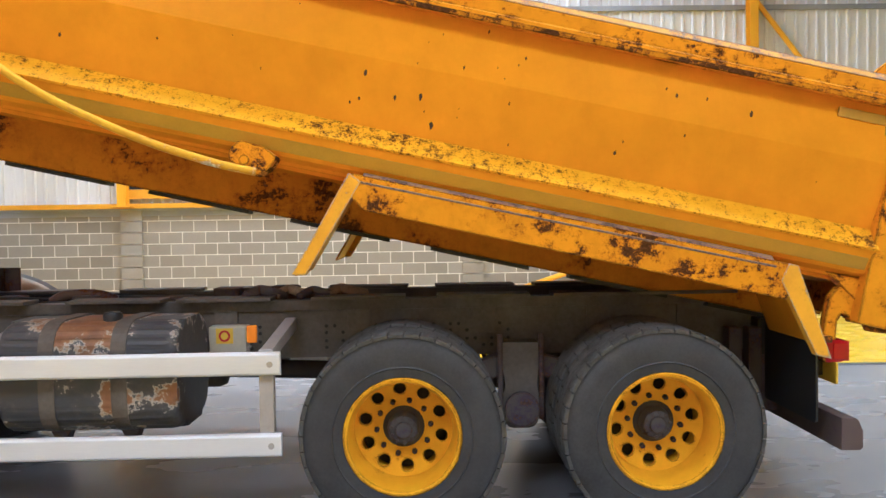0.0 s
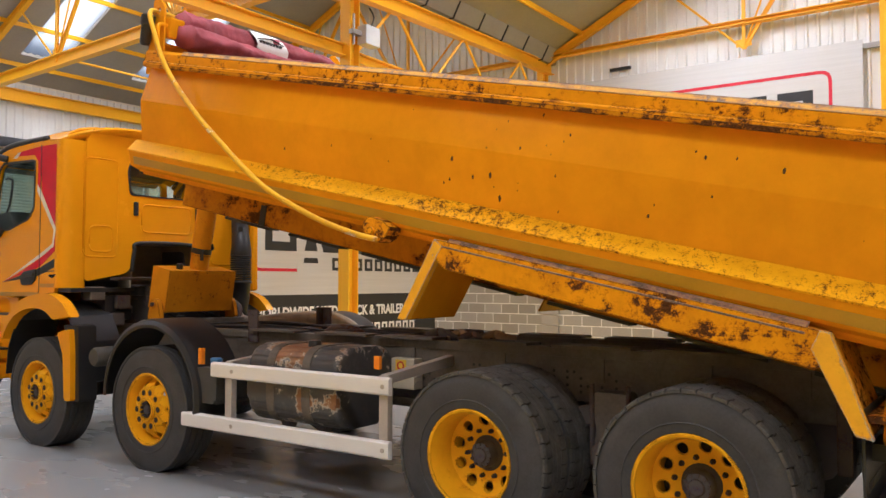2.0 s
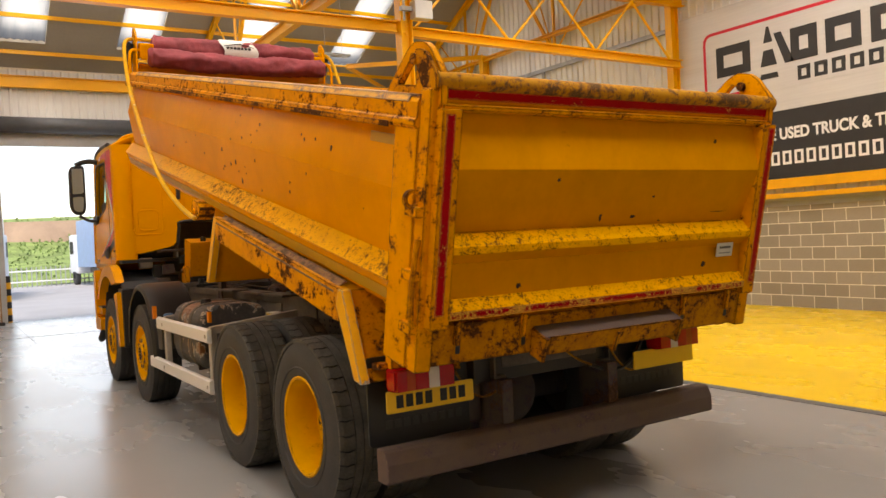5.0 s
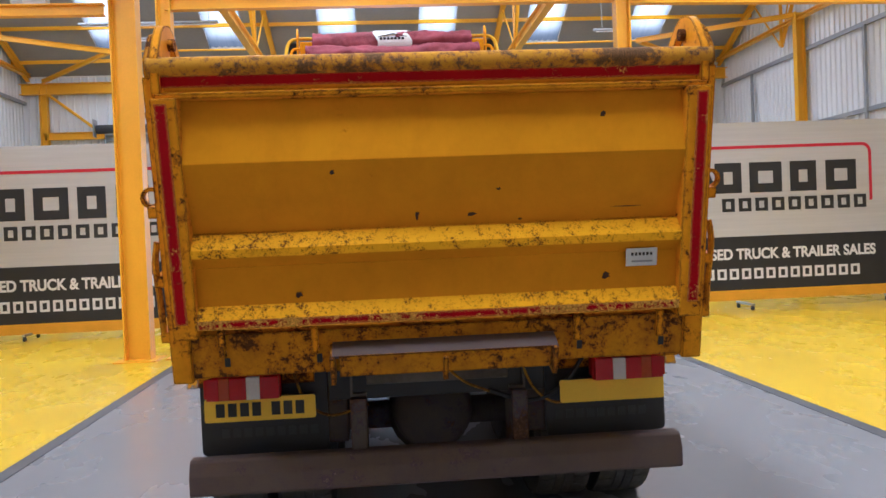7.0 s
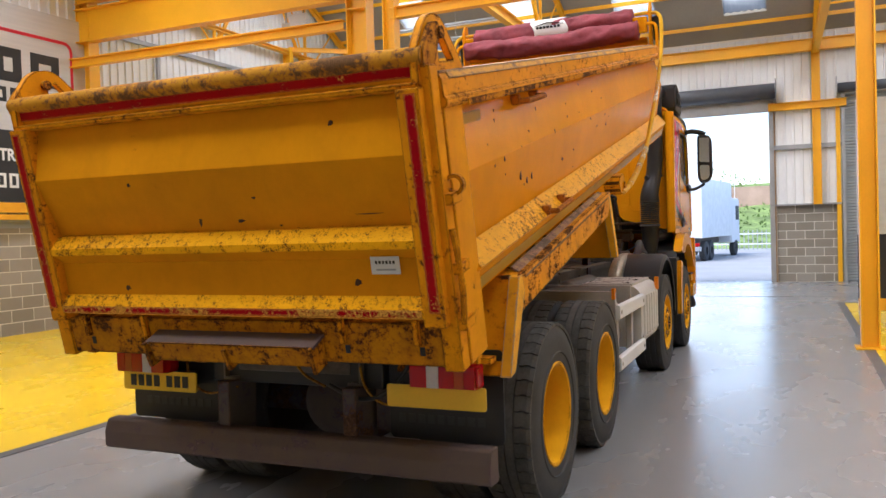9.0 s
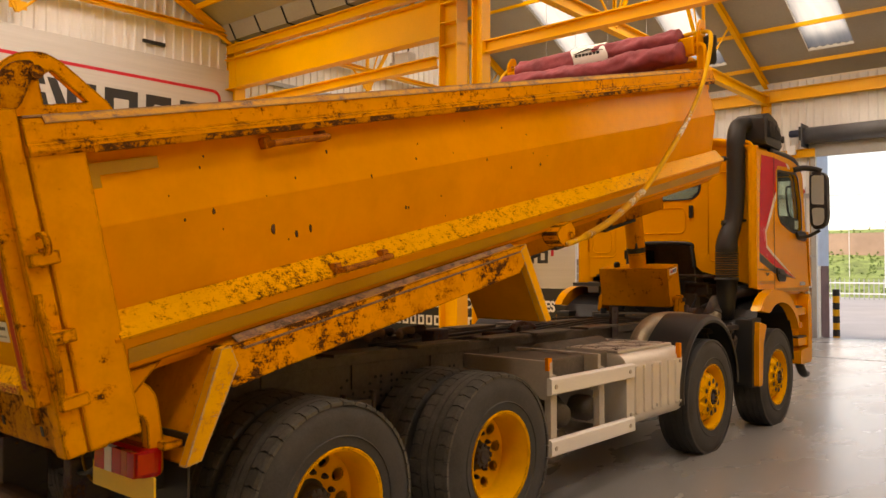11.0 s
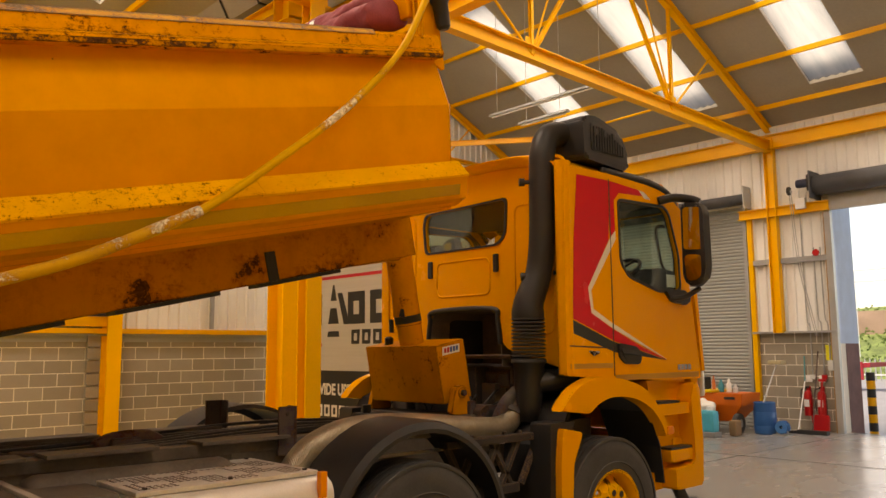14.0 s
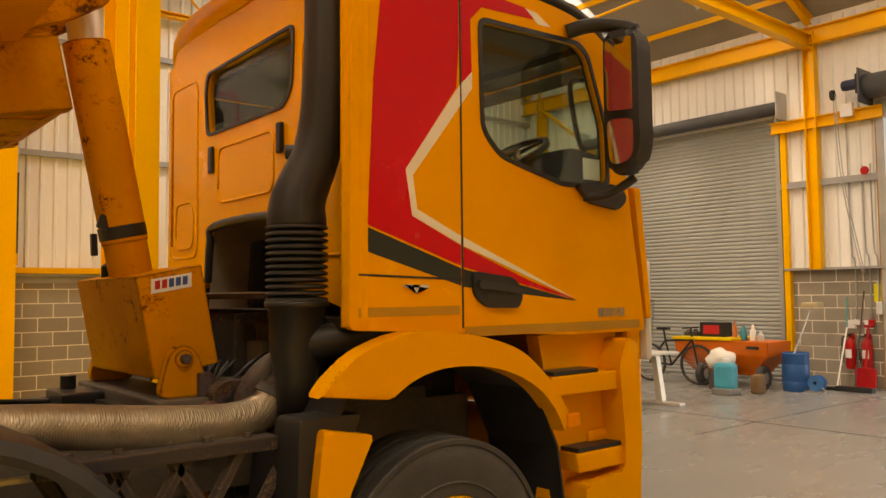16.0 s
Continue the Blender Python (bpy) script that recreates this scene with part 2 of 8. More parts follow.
white_fabric = plain("white label fabric", (0.75, 0.74, 0.7), 0.6, vary=0.05)
lamp_red = plain("red lens", (0.40, 0.004, 0.008), 0.12, vary=0.15, relief=0)
lamp_white = plain("clear lens", (0.6, 0.55, 0.52), 0.15, vary=0.1, relief=0)
lamp_amber = plain("amber lens", (0.75, 0.22, 0.01), 0.2, vary=0.1, relief=0)
plate_yellow = plain("yellow reflective plate", (0.80, 0.50, 0.02), 0.3, vary=0.06, relief=0)
ink = plain("black ink", (0.02, 0.02, 0.02), 0.5, vary=0.1, relief=0)
red_ink = plain("red ink", (0.5, 0.02, 0.03), 0.5, vary=0.05, relief=0)
chrome = plain("chrome", (0.75, 0.75, 0.75), 0.12, 1.0, vary=0.03, relief=0)
seat_cloth = plain("dark cab trim", (0.05, 0.05, 0.052), 0.8, vary=0.2)

steel_yellow = plain("yellow steelwork", (0.87, 0.44, 0.004), 0.42, vary=0.08, scale=1.2, grain=40)
rail_yellow = plain("yellow cill paint", (0.78, 0.38, 0.01), 0.45, vary=0.1)
cladding = plain("pale liner sheet", (0.77, 0.77, 0.75), 0.5, vary=0.07, scale=0.7, grain=25, stretch=(1, 1, 0.25))
roof_board = plain("grey roof lining", (0.33, 0.315, 0.28), 0.85, vary=0.1, scale=0.6, grain=18)
girt_grey = plain("galvanised girt", (0.36, 0.37, 0.38), 0.45, 0.4, vary=0.1)
mortar = plain("pale mortar", (0.80, 0.75, 0.64), 0.9, vary=0.1, grain=90, relief=0.2)
shutter_grey = plain("grey shutter slats", (0.36, 0.38, 0.37), 0.5, vary=0.08, scale=1.0, grain=30)
shutter_dark = plain("dark shutter roll", (0.085, 0.09, 0.10), 0.5, vary=0.2)
galv = plain("galvanised steel", (0.42, 0.43, 0.43), 0.4, 0.6, vary=0.12)
sign_silver = plain("brushed silver sign", (0.60, 0.60, 0.60), 0.38, 0.15, vary=0.07, scale=1.5, grain=30, stretch=(0.4, 0.4, 14), relief=0.03)
sign_dark = plain("charcoal sign", (0.030, 0.031, 0.033), 0.5, vary=0.15, relief=0.02)
sign_red = plain("red sign line", (0.6, 0.022, 0.045), 0.5, vary=0.05, relief=0)
sign_white = plain("white sign letters", (0.8, 0.8, 0.8), 0.5, vary=0.03, relief=0)


def floor_mat(name, colour, rough, vary, line=None):
    m, nt, b = nodes_of(name, rough)
    big, mid, fine = noise_node(nt, 0.35, 5, 0.6), noise_node(nt, 2.2, 6, 0.68), noise_node(nt, 45, 4, 0.7)
    col = ramp(nt, big, [(0.3, [c * (1 - vary) for c in colour]), (0.7, [min(1, c * (1 + vary)) for c in colour])])
    col = mix(nt, 0.1, col, ramp(nt, mid, [(0.35, [c * (1 - 1.8 * vary) for c in colour]), (0.65, [c * (1 + vary) for c in colour])]))
    drag = noise_node(nt, 1.2, 8, 0.75, (0.6, 1.6, 1))
    col = mix(nt, ramp(nt, drag, [(0.4, (0, 0, 0)), (0.85, (0.07, 0.07, 0.07))]), col, [c * 0.6 for c in colour])
    spots = ramp(nt, noise_node(nt, 26, 3, 0.5), [(0.76, (0, 0, 0)), (0.78, (0.5, 0.5, 0.5))])
    col = mix(nt, spots, col, [c * 0.35 for c in colour])
    nt.links.new(col, b.inputs["Base Color"])
    r = ramp(nt, noise_node(nt, 0.8, 4, 0.6, (0.7, 1.5, 1)), [(0.25, (rough - 0.03,) * 3), (0.75, (rough + 0.05,) * 3)])
    nt.links.new(r, b.inputs["Roughness"])
    bump(nt, b, noise_node(nt, 3.2, 4, 0.5, (1.0, 2.2, 1)), 0.02, 0.012)
    return m


floor_grey = floor_mat("grey floor paint", (0.235, 0.233, 0.228), 0.26, 0.05)
floor_yellow = floor_mat("yellow floor paint", (0.78, 0.50, 0.008), 0.26, 0.03)
floor_line = plain("dark floor line", (0.10, 0.10, 0.10), 0.4, vary=0.2)

m, nt, b = nodes_of("block face", 0.92)
oi = nt.nodes.new("ShaderNodeObjectInfo")
geo = nt.nodes.new("ShaderNodeNewGeometry")
_r = maths(nt, "FRACT", maths(nt, "ADD", oi.outputs["Random"], geo.outputs["Random Per Island"]), 0)
_tone = ramp(nt, _r, [(0.0, (0.235, 0.205, 0.158)), (0.5, (0.30, 0.265, 0.21)), (1.0, (0.37, 0.33, 0.27))])
_col = mix(nt, ramp(nt, noise_node(nt, 60, 4, 0.7), [(0.35, (0, 0, 0)), (0.7, (0.45, 0.45, 0.45))]), _tone, (0.19, 0.17, 0.14))
nt.links.new(mix(nt, 0.2, _col, ramp(nt, noise_node(nt, 1.3), [(0.3, (0.26, 0.235, 0.20)), (0.7, (0.48, 0.44, 0.37))])), b.inputs["Base Color"])
bump(nt, b, noise_node(nt, 90, 4, 0.7), 0.5, 0.006)
block_face = m


def glassy(name, tint, rough=0.02, alpha=0.12):
    m, nt, b = nodes_of(name, rough)
    out = nt.nodes["Material Output"]
    tr, mixer, fr = nt.nodes.new("ShaderNodeBsdfTransparent"), nt.nodes.new("ShaderNodeMixShader"), nt.nodes.new("ShaderNodeBsdfGlossy")
    tr.inputs["Color"].default_value = (*tint, 1)
    fr.inputs["Roughness"].default_value = rough
    mixer.inputs[0].default_value = 0.065
    nt.links.new(tr.outputs[0], mixer.inputs[1])
    nt.links.new(fr.outputs[0], mixer.inputs[2])
    nt.links.new(mixer.outputs[0], out.inputs["Surface"])
    MATS[name] = m
    return m


cab_glass = glassy("cab glass", (0.82, 0.90, 0.86))
m, nt, b = nodes_of("roof light sheet", 0.4)
_t = nt.nodes.new("ShaderNodeBsdfTranslucent")
_c = ramp(nt, noise_node(nt, 2.2, 5, 0.6, (0.12, 3.0, 1)), [(0.3, (0.105, 0.112, 0.114)), (0.7, (0.145, 0.145, 0.142))])
nt.links.new(_c, _t.inputs["Color"])
nt.links.new(_t.outputs[0], nt.nodes["Material Output"].inputs["Surface"])
roof_light = m
mirror_glass = plain("mirror glass", (0.42, 0.43, 0.43), 0.03, 1.0, vary=0.02, relief=0)
tarmac = plain("yard concrete", (0.42, 0.41, 0.39), 0.9, vary=0.12, scale=0.5, grain=20)
grass_green = plain("bank grass", (0.26, 0.34, 0.10), 0.95, vary=0.5, scale=0.8, grain=5)

# ---- mesh helpers ----
def part(name, bm, material, parent=None, label="", smooth=False, m=None):
    """One mesh object out of a bmesh, under a thing or a part."""
    me = bpy.data.meshes.new(name)
    if m is not None:
        bm.transform(m)
    bmesh.ops.recalc_face_normals(bm, faces=bm.faces)
    bm.to_mesh(me)
    bm.free()
    for mat in material if isinstance(material, (list, tuple)) else [material]:
        me.materials.append(mat)
    if smooth:
        me.shade_smooth()
        if smooth is not True:
            me.set_sharp_from_angle(angle=radians(smooth))
    ob = new(name, me)
    if parent is not None:
        ob.parent = parent
    if label:
        ob["label"] = label
    return ob


def thing(name, label, category, group="", at=(0, 0, 0), kind=""):
    ob = new(name)
    ob.location = at
    return tagged(ob, label, category, group, kind)


def structure(name, bm, material, label="", smooth=False):
    ob = part(name, bm, material, None, "", smooth)
    return tagged(ob, label, "", "", "structure")


def again(ob, parent, m):
    """The same part once more, with its own sub-parts, sharing meshes."""
    c = copy_thing(ob, m)
    c.parent = parent
    return c


def B():
    return bmesh.new()


def box(x0, x1, y0, y1, z0, z1, bevel=0.0, bm=None, m=None):
    own = bmesh.new()
    bmesh.ops.create_cube(own, size=1)
    own.transform(Matrix.Translation(((x0 + x1) / 2, (y0 + y1) / 2, (z0 + z1) / 2)) @ Matrix.Diagonal((x1 - x0, y1 - y0, z1 - z0, 1)))
    if bevel:
        bmesh.ops.bevel(own, geom=own.edges[:], offset=bevel, segments=2, affect="EDGES", profile=0.6)
    if m is not None:
        own.transform(m)
    return join(bm, own)


def join(bm, own):
    if bm is None:
        return own
    me = bpy.data.meshes.new("tmp")
    own.to_mesh(me)
    own.free()
    bm.from_mesh(me)
    bpy.data.meshes.remove(me)
    return bm


def place(axis, a, b, h):
    """A point of a flat profile (a, b) at height h along an axis."""
    return {"x": (h, a, b), "y": (a, h, b), "z": (a, b, h)}[axis]


def prism(pts, axis, lo, hi, bevel=0.0, bm=None, segs=2, m=None):
    """A profile drawn across an axis, from lo to hi."""
    own = bmesh.new()
    v0 = [own.verts.new(place(axis, a, b, lo)) for a, b in pts]
    v1 = [own.verts.new(place(axis, a, b, hi)) for a, b in pts]
    own.faces.new(v0)
    own.faces.new(v1)
    for i in range(len(pts)):
        j = (i + 1) % len(pts)
        own.faces.new((v0[i], v0[j], v1[j], v1[i]))
    if bevel:
        bmesh.ops.bevel(own, geom=own.edges[:], offset=bevel, segments=segs, affect="EDGES", profile=0.6)
    if m is not None:
        own.transform(m)
    return join(bm, own)


def sheet(pts, axis, lo, hi, thick, bm=None, m=None):
    """An open folded sheet of some thickness, drawn along an axis."""
    n = len(pts)
    off = []
    for i in range(n):
        p, q = Vector(pts[max(i - 1, 0)]), Vector(pts[min(i + 1, n - 1)])
        if 0 < i < n - 1:
            d1, d2 = (Vector(pts[i]) - p).normalized(), (q - Vector(pts[i])).normalized()
            nn = Vector((-(d1 + d2).y, (d1 + d2).x)).normalized()
            k = 1 / max(0.4, nn.dot(Vector((-d1.y, d1.x))))
        else:
            d = (q - p).normalized()
            nn, k = Vector((-d.y, d.x)), 1
        off.append(Vector(pts[i]) + nn * thick * k)
    return prism(list(pts) + [tuple(o) for o in reversed(off)], axis, lo, hi, 0, bm, m=m)


def lathe(profile, segs=32, axis="z", at=(0, 0, 0), bm=None, closed=False):
    """A turned shape: profile of (radius, height)."""
    own = bmesh.new()
    rings = []
    for r, h in profile:
        ring = []
        for i in range(segs):
            a = 2 * math.pi * i / segs
            ring.append(own.verts.new(place(axis, r * math.cos(a) + (at[0] if axis != "x" else at[1]), r * math.sin(a) + (at[2] if axis != "z" else at[1]), h + {"x": at[0], "y": at[1], "z": at[2]}[axis])))
        rings.append(ring)
    pairs = list(zip(rings, rings[1:])) + ([(rings[-1], rings[0])] if closed else [])
    for a, c in pairs:
        for i in range(segs):
            j = (i + 1) % segs
            own.faces.new((a[i], a[j], c[j], c[i]))
    if not closed:
        if profile[0][0] > 1e-4:
            own.faces.new(rings[0])
        if profile[-1][0] > 1e-4:
            own.faces.new(rings[-1])
    bmesh.ops.remove_doubles(own, verts=own.verts[:], dist=1e-5)
    return join(bm, own)


def rod(p, q, r, segs=10, bm=None, r2=None):
    p, q = Vector(p), Vector(q)
    own = bmesh.new()
    bmesh.ops.create_cone(own, cap_ends=True, segments=segs, radius1=r, radius2=r if r2 is None else r2, depth=(q - p).length)
    own.transform(Matrix.Translation((p + q) / 2) @ (q - p).to_track_quat("Z", "Y").to_matrix().to_4x4())
    return join(bm, own)


def curve_points(pts, steps=8):
    """A smooth line through the points."""
    pts = [Vector(p) for p in pts]
    out = []
    for i in range(len(pts) - 1):
        p0, p1, p2, p3 = pts[max(i - 1, 0)], pts[i], pts[i + 1], pts[min(i + 2, len(pts) - 1)]
        for k in range(steps):
            t = k / steps
            out.append(0.5 * (2 * p1 + (p2 - p0) * t + (2 * p0 - 5 * p1 + 4 * p2 - p3) * t * t + (3 * p1 - p0 - 3 * p2 + p3) * t ** 3))
    return out + [pts[-1]]


def tube(pts, r, segs=10, bm=None, steps=8, smooth_line=True, radii=None):
    line = curve_points(pts, steps) if smooth_line else [Vector(p) for p in pts]
    own = bmesh.new()
    rings, up = [], Vector((0.13, 0.21, 1)).normalized()
    for i, p in enumerate(line):
        d = (line[min(i + 1, len(line) - 1)] - line[max(i - 1, 0)]).normalized()
        side = d.cross(up)
        if side.length < 1e-3:
            side = d.cross(Vector((1, 0, 0)))
        side.normalize()
        up = side.cross(d).normalized()
        rr = radii(i / (len(line) - 1)) if radii else r
        rings.append([own.verts.new(p + (side * math.cos(a) + up * math.sin(a)) * rr) for a in (2 * math.pi * k / segs for k in range(segs))])
    for a, c in zip(rings, rings[1:]):
        for i in range(segs):
            own.faces.new((a[i], a[(i + 1) % segs], c[(i + 1) % segs], c[i]))
    own.faces.new(rings[0])
    own.faces.new(rings[-1])
    return join(bm, own)


def plate(outer, holes, axis, lo, hi, bm=None, bevel=0.0):
    """A flat plate with holes through it."""
    own = bmesh.new()
    edges = []
    for loop in [outer] + list(holes):
        vs = [own.verts.new(place(axis, a, b, lo)) for a, b in loop]
        edges += [own.edges.new((vs[i], vs[(i + 1) % len(vs)])) for i in range(len(vs))]
    bmesh.ops.triangle_fill(own, edges=edges, use_beauty=True)
    got = bmesh.ops.extrude_face_region(own, geom=own.faces[:])
    d = Vector(place(axis, 0, 0, hi - lo))
    bmesh.ops.translate(own, verts=[e for e in got["geom"] if isinstance(e, bmesh.types.BMVert)], vec=d)
    return join(bm, own)


def rounded(pts, r, steps=4):
    """A polygon with its corners rounded."""
    out, n = [], len(pts)
    for i in range(n):
        p, a, c = Vector(pts[i]), Vector(pts[i - 1]), Vector(pts[(i + 1) % n])
        d1, d2 = (a - p).normalized(), (c - p).normalized()
        k = min(r, (a - p).length * 0.45, (c - p).length * 0.45)
        s, e = p + d1 * k, p + d2 * k
        for j in range(steps + 1):
            t = j / steps
            out.append(tuple((1 - t) ** 2 * s + 2 * t * (1 - t) * p + t * t * e))
    return out


def circle(cx, cy, r, n=14):
    return [(cx + r * math.cos(2 * math.pi * i / n), cy + r * math.sin(2 * math.pi * i / n)) for i in range(n)]


def ibeam(p, q, depth, width, web=0.012, flange=0.018, bm=None, turn=0.0):
    """A rolled beam from p to q; its web stands upright unless turned."""
    p, q = Vector(p), Vector(q)
    d, w = depth / 2, width / 2
    pts = [(-w, -d), (w, -d), (w, -d + flange), (web / 2, -d + flange), (web / 2, d - flange), (w, d - flange), (w, d), (-w, d), (-w, d - flange), (-web / 2, d - flange), (-web / 2, -d + flange), (-w, -d + flange)]
    own = prism(pts, "z", 0, (q - p).length)
    z = (q - p).normalized()
    y = Vector((0, 0, 1)) if abs(z.z) < 0.95 else Vector((0, 1, 0))
    x = y.cross(z).normalized()
    y = z.cross(x).normalized()
    own.transform(Matrix.Translation(p) @ Matrix((x, y, z)).transposed().to_4x4() @ pose(0, 0, 0, 0, 0, turn))
    return join(bm, own)


def words(text, size, material, parent, m, name="lettering", label="", squash=1.0, depth=0.002, align="LEFT", fit=0.0, bold=0.0):
    data = bpy.data.curves.new("text", "FONT")
    data.body, data.size, data.extrude, data.align_x = text, size, depth, align
    data.offset = bold
    ob = bpy.data.objects.new("text", data)
    scene.collection.objects.link(ob)
    me = bpy.data.meshes.new_from_object(ob.evaluated_get(bpy.context.evaluated_depsgraph_get()))
    bpy.data.objects.remove(ob)
    if fit:
        squash = fit / max(v.co.x for v in me.vertices)
    me.transform(m @ Matrix.Diagonal((squash, 1, 1, 1)))
    me.materials.clear()
    me.materials.append(material)
    o = new(name, me)
    o.parent = parent
    if label:
        o["label"] = label
    return o

# ---- the hall ----
bm = box(XW - 0.3, XE + 0.3, YS - 0.3, YN + 0.3, -0.2, 0.0)
floor = structure("floor", bm, floor_grey, "smooth grey painted concrete workshop floor with scuffs")
Y1, Y2, XY = -3.05, 3.42, -11.7
part("yellow_floor_paint", box(XY, XE, Y2, YN, 0.0, 0.004), floor_yellow, floor, "glossy yellow painted floor bay")
part("yellow_floor_paint", box(XY, XE, YS, Y1, 0.0, 0.004), floor_yellow, floor, "glossy yellow painted floor bay")
for bm in (box(XY - 0.12, XE, Y2 - 0.12, Y2, 0.0, 0.005), box(XY - 0.12, XE, Y1, Y1 + 0.12, 0.0, 0.005), box(XY - 0.12, XY, Y2, YN, 0.0, 0.005), box(XY - 0.12, XY, YS, Y1, 0.0, 0.005)):
    part("floor_line", bm, floor_line, floor, "dark painted border line")
part("floor_joint", box(-13.02, -13.0, -6, YN, 0.0, 0.004), floor_line, floor)
part("floor_joint", box(XW, XY, -1.602, -1.59, 0.0, 0.004), floor_line, floor)

# outside ground
structure("ground", box(-400, 400, -400, 400, -0.5, -0.22), tarmac, "pale concrete yard and ground beyond the hall")


def corrugated(axis, a0, a1, top, z0, at, out, pitch=0.2):
    """Ribbed wall sheet along an axis; top is a function of the place along it."""
    own = bmesh.new()
    pts, a = [], a0
    while a < a1:
        for da, d in ((0, 0), (pitch * 0.62, 0), (pitch * 0.72, 0.03), (pitch * 0.9, 0.03)):
            if a + da < a1:
                pts.append((a + da, d))
        a += pitch
    pts.append((a1, 0))
    rows = []
    for a, d in pts:
        xy = (a, at + out * d) if axis == "x" else (at + out * d, a)
        t = top(a)
        rows.append((own.verts.new((*xy, z0)), own.verts.new((*xy, t))))
    back = 0.12 * -out
    lo = [(a0, z0), (a1, z0)]
    for r, s in zip(rows, rows[1:]):
        own.faces.new((r[0], s[0], s[1], r[1]))
    return own


BLOCKTOP = 1.98
ends = ((YN, -1, "wall_north"), (YS, 1, "wall_south"))
gable_walls = {}
for y, inn, nm in ends:
    core = prism([(XW - 0.3, -0.2), (XE + 0.3, -0.2)] + [(x, roof_z(x) + 0.25) for x in (XE + 0.3, VAL2, RIDGE2, VAL1, RIDGE1, XW - 0.3)], "y", y, y - inn * 0.3)
    w = structure(nm, core, mortar, "hall wall with blockwork below and pale ribbed sheet above")
    gable_walls[nm] = w
    part("wall_sheet", corrugated("x", XW, XE, roof_z, BLOCKTOP, y + inn * 0.012, inn), cladding, w, "pale ribbed liner sheet")
    part("cill_rail", box(XW, XE, *sorted((y + inn * 0.012, y + inn * 0.16)), BLOCKTOP + 0.02, BLOCKTOP + 0.11), rail_yellow, w, "yellow painted cill rail")
    part("cill_ledge", box(XW, XE, *sorted((y + inn * 0.012, y + inn * 0.12)), BLOCKTOP - 0.02, BLOCKTOP + 0.018), girt_grey, w)
    part("wall_flashing", box(XW, XE, *sorted((y + inn * 0.012, y + inn * 0.026)), BLOCKTOP - 0.125, BLOCKTOP - 0.022), girt_grey, w, "grey folded flashing over the top course")
    for z in (3.82, 5.62):
        part("girt", box(XW, XE, *sorted((y + inn * 0.045, y + inn * 0.11)), z, z + 0.09), girt_grey, w, "grey horizontal sheeting rail")

# west wall with door openings: open doorway in the middle, closed shutters beside it
DOOR_Y0, DOOR_Y1, DOOR_Z = -1.72, 2.05, 4.64
SH = ((-7.75, -3.5), (3.75, 7.92))
SHZ = 4.76
wall = plate([(YS, -0.2), (YN, -0.2), (YN, 6.5), (YS, 6.5)], [[(DOOR_Y0, -0.19), (DOOR_Y0, DOOR_Z), (DOOR_Y1, DOOR_Z), (DOOR_Y1, -0.19)]] + [[(a, -0.19), (a, SHZ), (c, SHZ), (c, -0.19)] for a, c in SH], "x", XW - 0.3, XW)
wall_west = structure("wall_west", wall, mortar, "hall end wall with an open doorway between two roller shutters")
for a, c, z0 in ((YS, SH[0][0], BLOCKTOP), (SH[0][0], SH[0][1], SHZ), (SH[0][1], DOOR_Y0, BLOCKTOP), (DOOR_Y0, DOOR_Y1, DOOR_Z), (DOOR_Y1, SH[1][0], BLOCKTOP), (SH[1][0], SH[1][1], SHZ), (SH[1][1], YN, BLOCKTOP)):
    part("wall_sheet", corrugated("y", a, c, lambda q: 6.35, z0, XW + 0.012, 1), cladding, wall_west, "pale ribbed liner sheet")
for a, c in ((SH[0][1], DOOR_Y0), (DOOR_Y1, SH[1][0])):
    part("girt", box(XW + 0.045, XW + 0.11, a, c, 3.42, 3.53), girt_grey, wall_west)
    part("cill_ledge", box(XW + 0.012, XW + 0.13, a, c, BLOCKTOP - 0.01, BLOCKTOP + 0.03), girt_grey, wall_west)
structure("wall_east", box(XE, XE + 0.3, YS - 0.3, YN + 0.3, -0.2, 9.0), cladding, "plain pale end wall")

# roof: boards with real openings for the roof lights
bm = B()
segs = [(XW - 0.3, RIDGE1), (RIDGE1, VAL1), (VAL1, RIDGE2), (RIDGE2, VAL2), (VAL2, XE + 0.3)]


def slab(bm, x0, x1, y0, y1):
    prism([(x0, roof_z(x0)), (x1, roof_z(x1)), (x1, roof_z(x1) + 0.12), (x0, roof_z(x0) + 0.12)], "y", y0, y1, 0, bm)


for a, c in segs:
    lights = sorted((y, x0, x1) for x0, x1, y in SKYLIGHTS if a <= x0 and x1 <= c)
    prev = YS - 0.3
    for y, x0, x1 in lights:
        slab(bm, a, c, prev, y - 0.5)
        slab(bm, a, x0, y - 0.5, y + 0.5)
        slab(bm, x1, c, y - 0.5, y + 0.5)
        prev = y + 0.5
    slab(bm, a, c, prev, YN + 0.3)
structure("ceiling", bm, roof_board, "sloping grey lined roof with rows of roof lights")
for i, (x0, x1, y) in enumerate(SKYLIGHTS):
    k = 13
    own = bmesh.new()
    rows = []
    for j in range(k):
        yy = y - 0.5 + j / (k - 1)
        d = 0.05 + (0.03 if j % 2 else 0.0)
        rows.append((own.verts.new((x0, yy, roof_z(x0) + d)), own.verts.new((x1, yy, roof_z(x1) + d))))
    for r, s in zip(rows, rows[1:]):
        own.faces.new((r[0], s[0], s[1], r[1]))
    # the x 7.5 strips are additions out of view
    ob = structure("window_%d" % (i + 1), own, roof_light, "translucent ribbed roof light strip, added where out of view", smooth=True)
    ob.visible_shadow = False

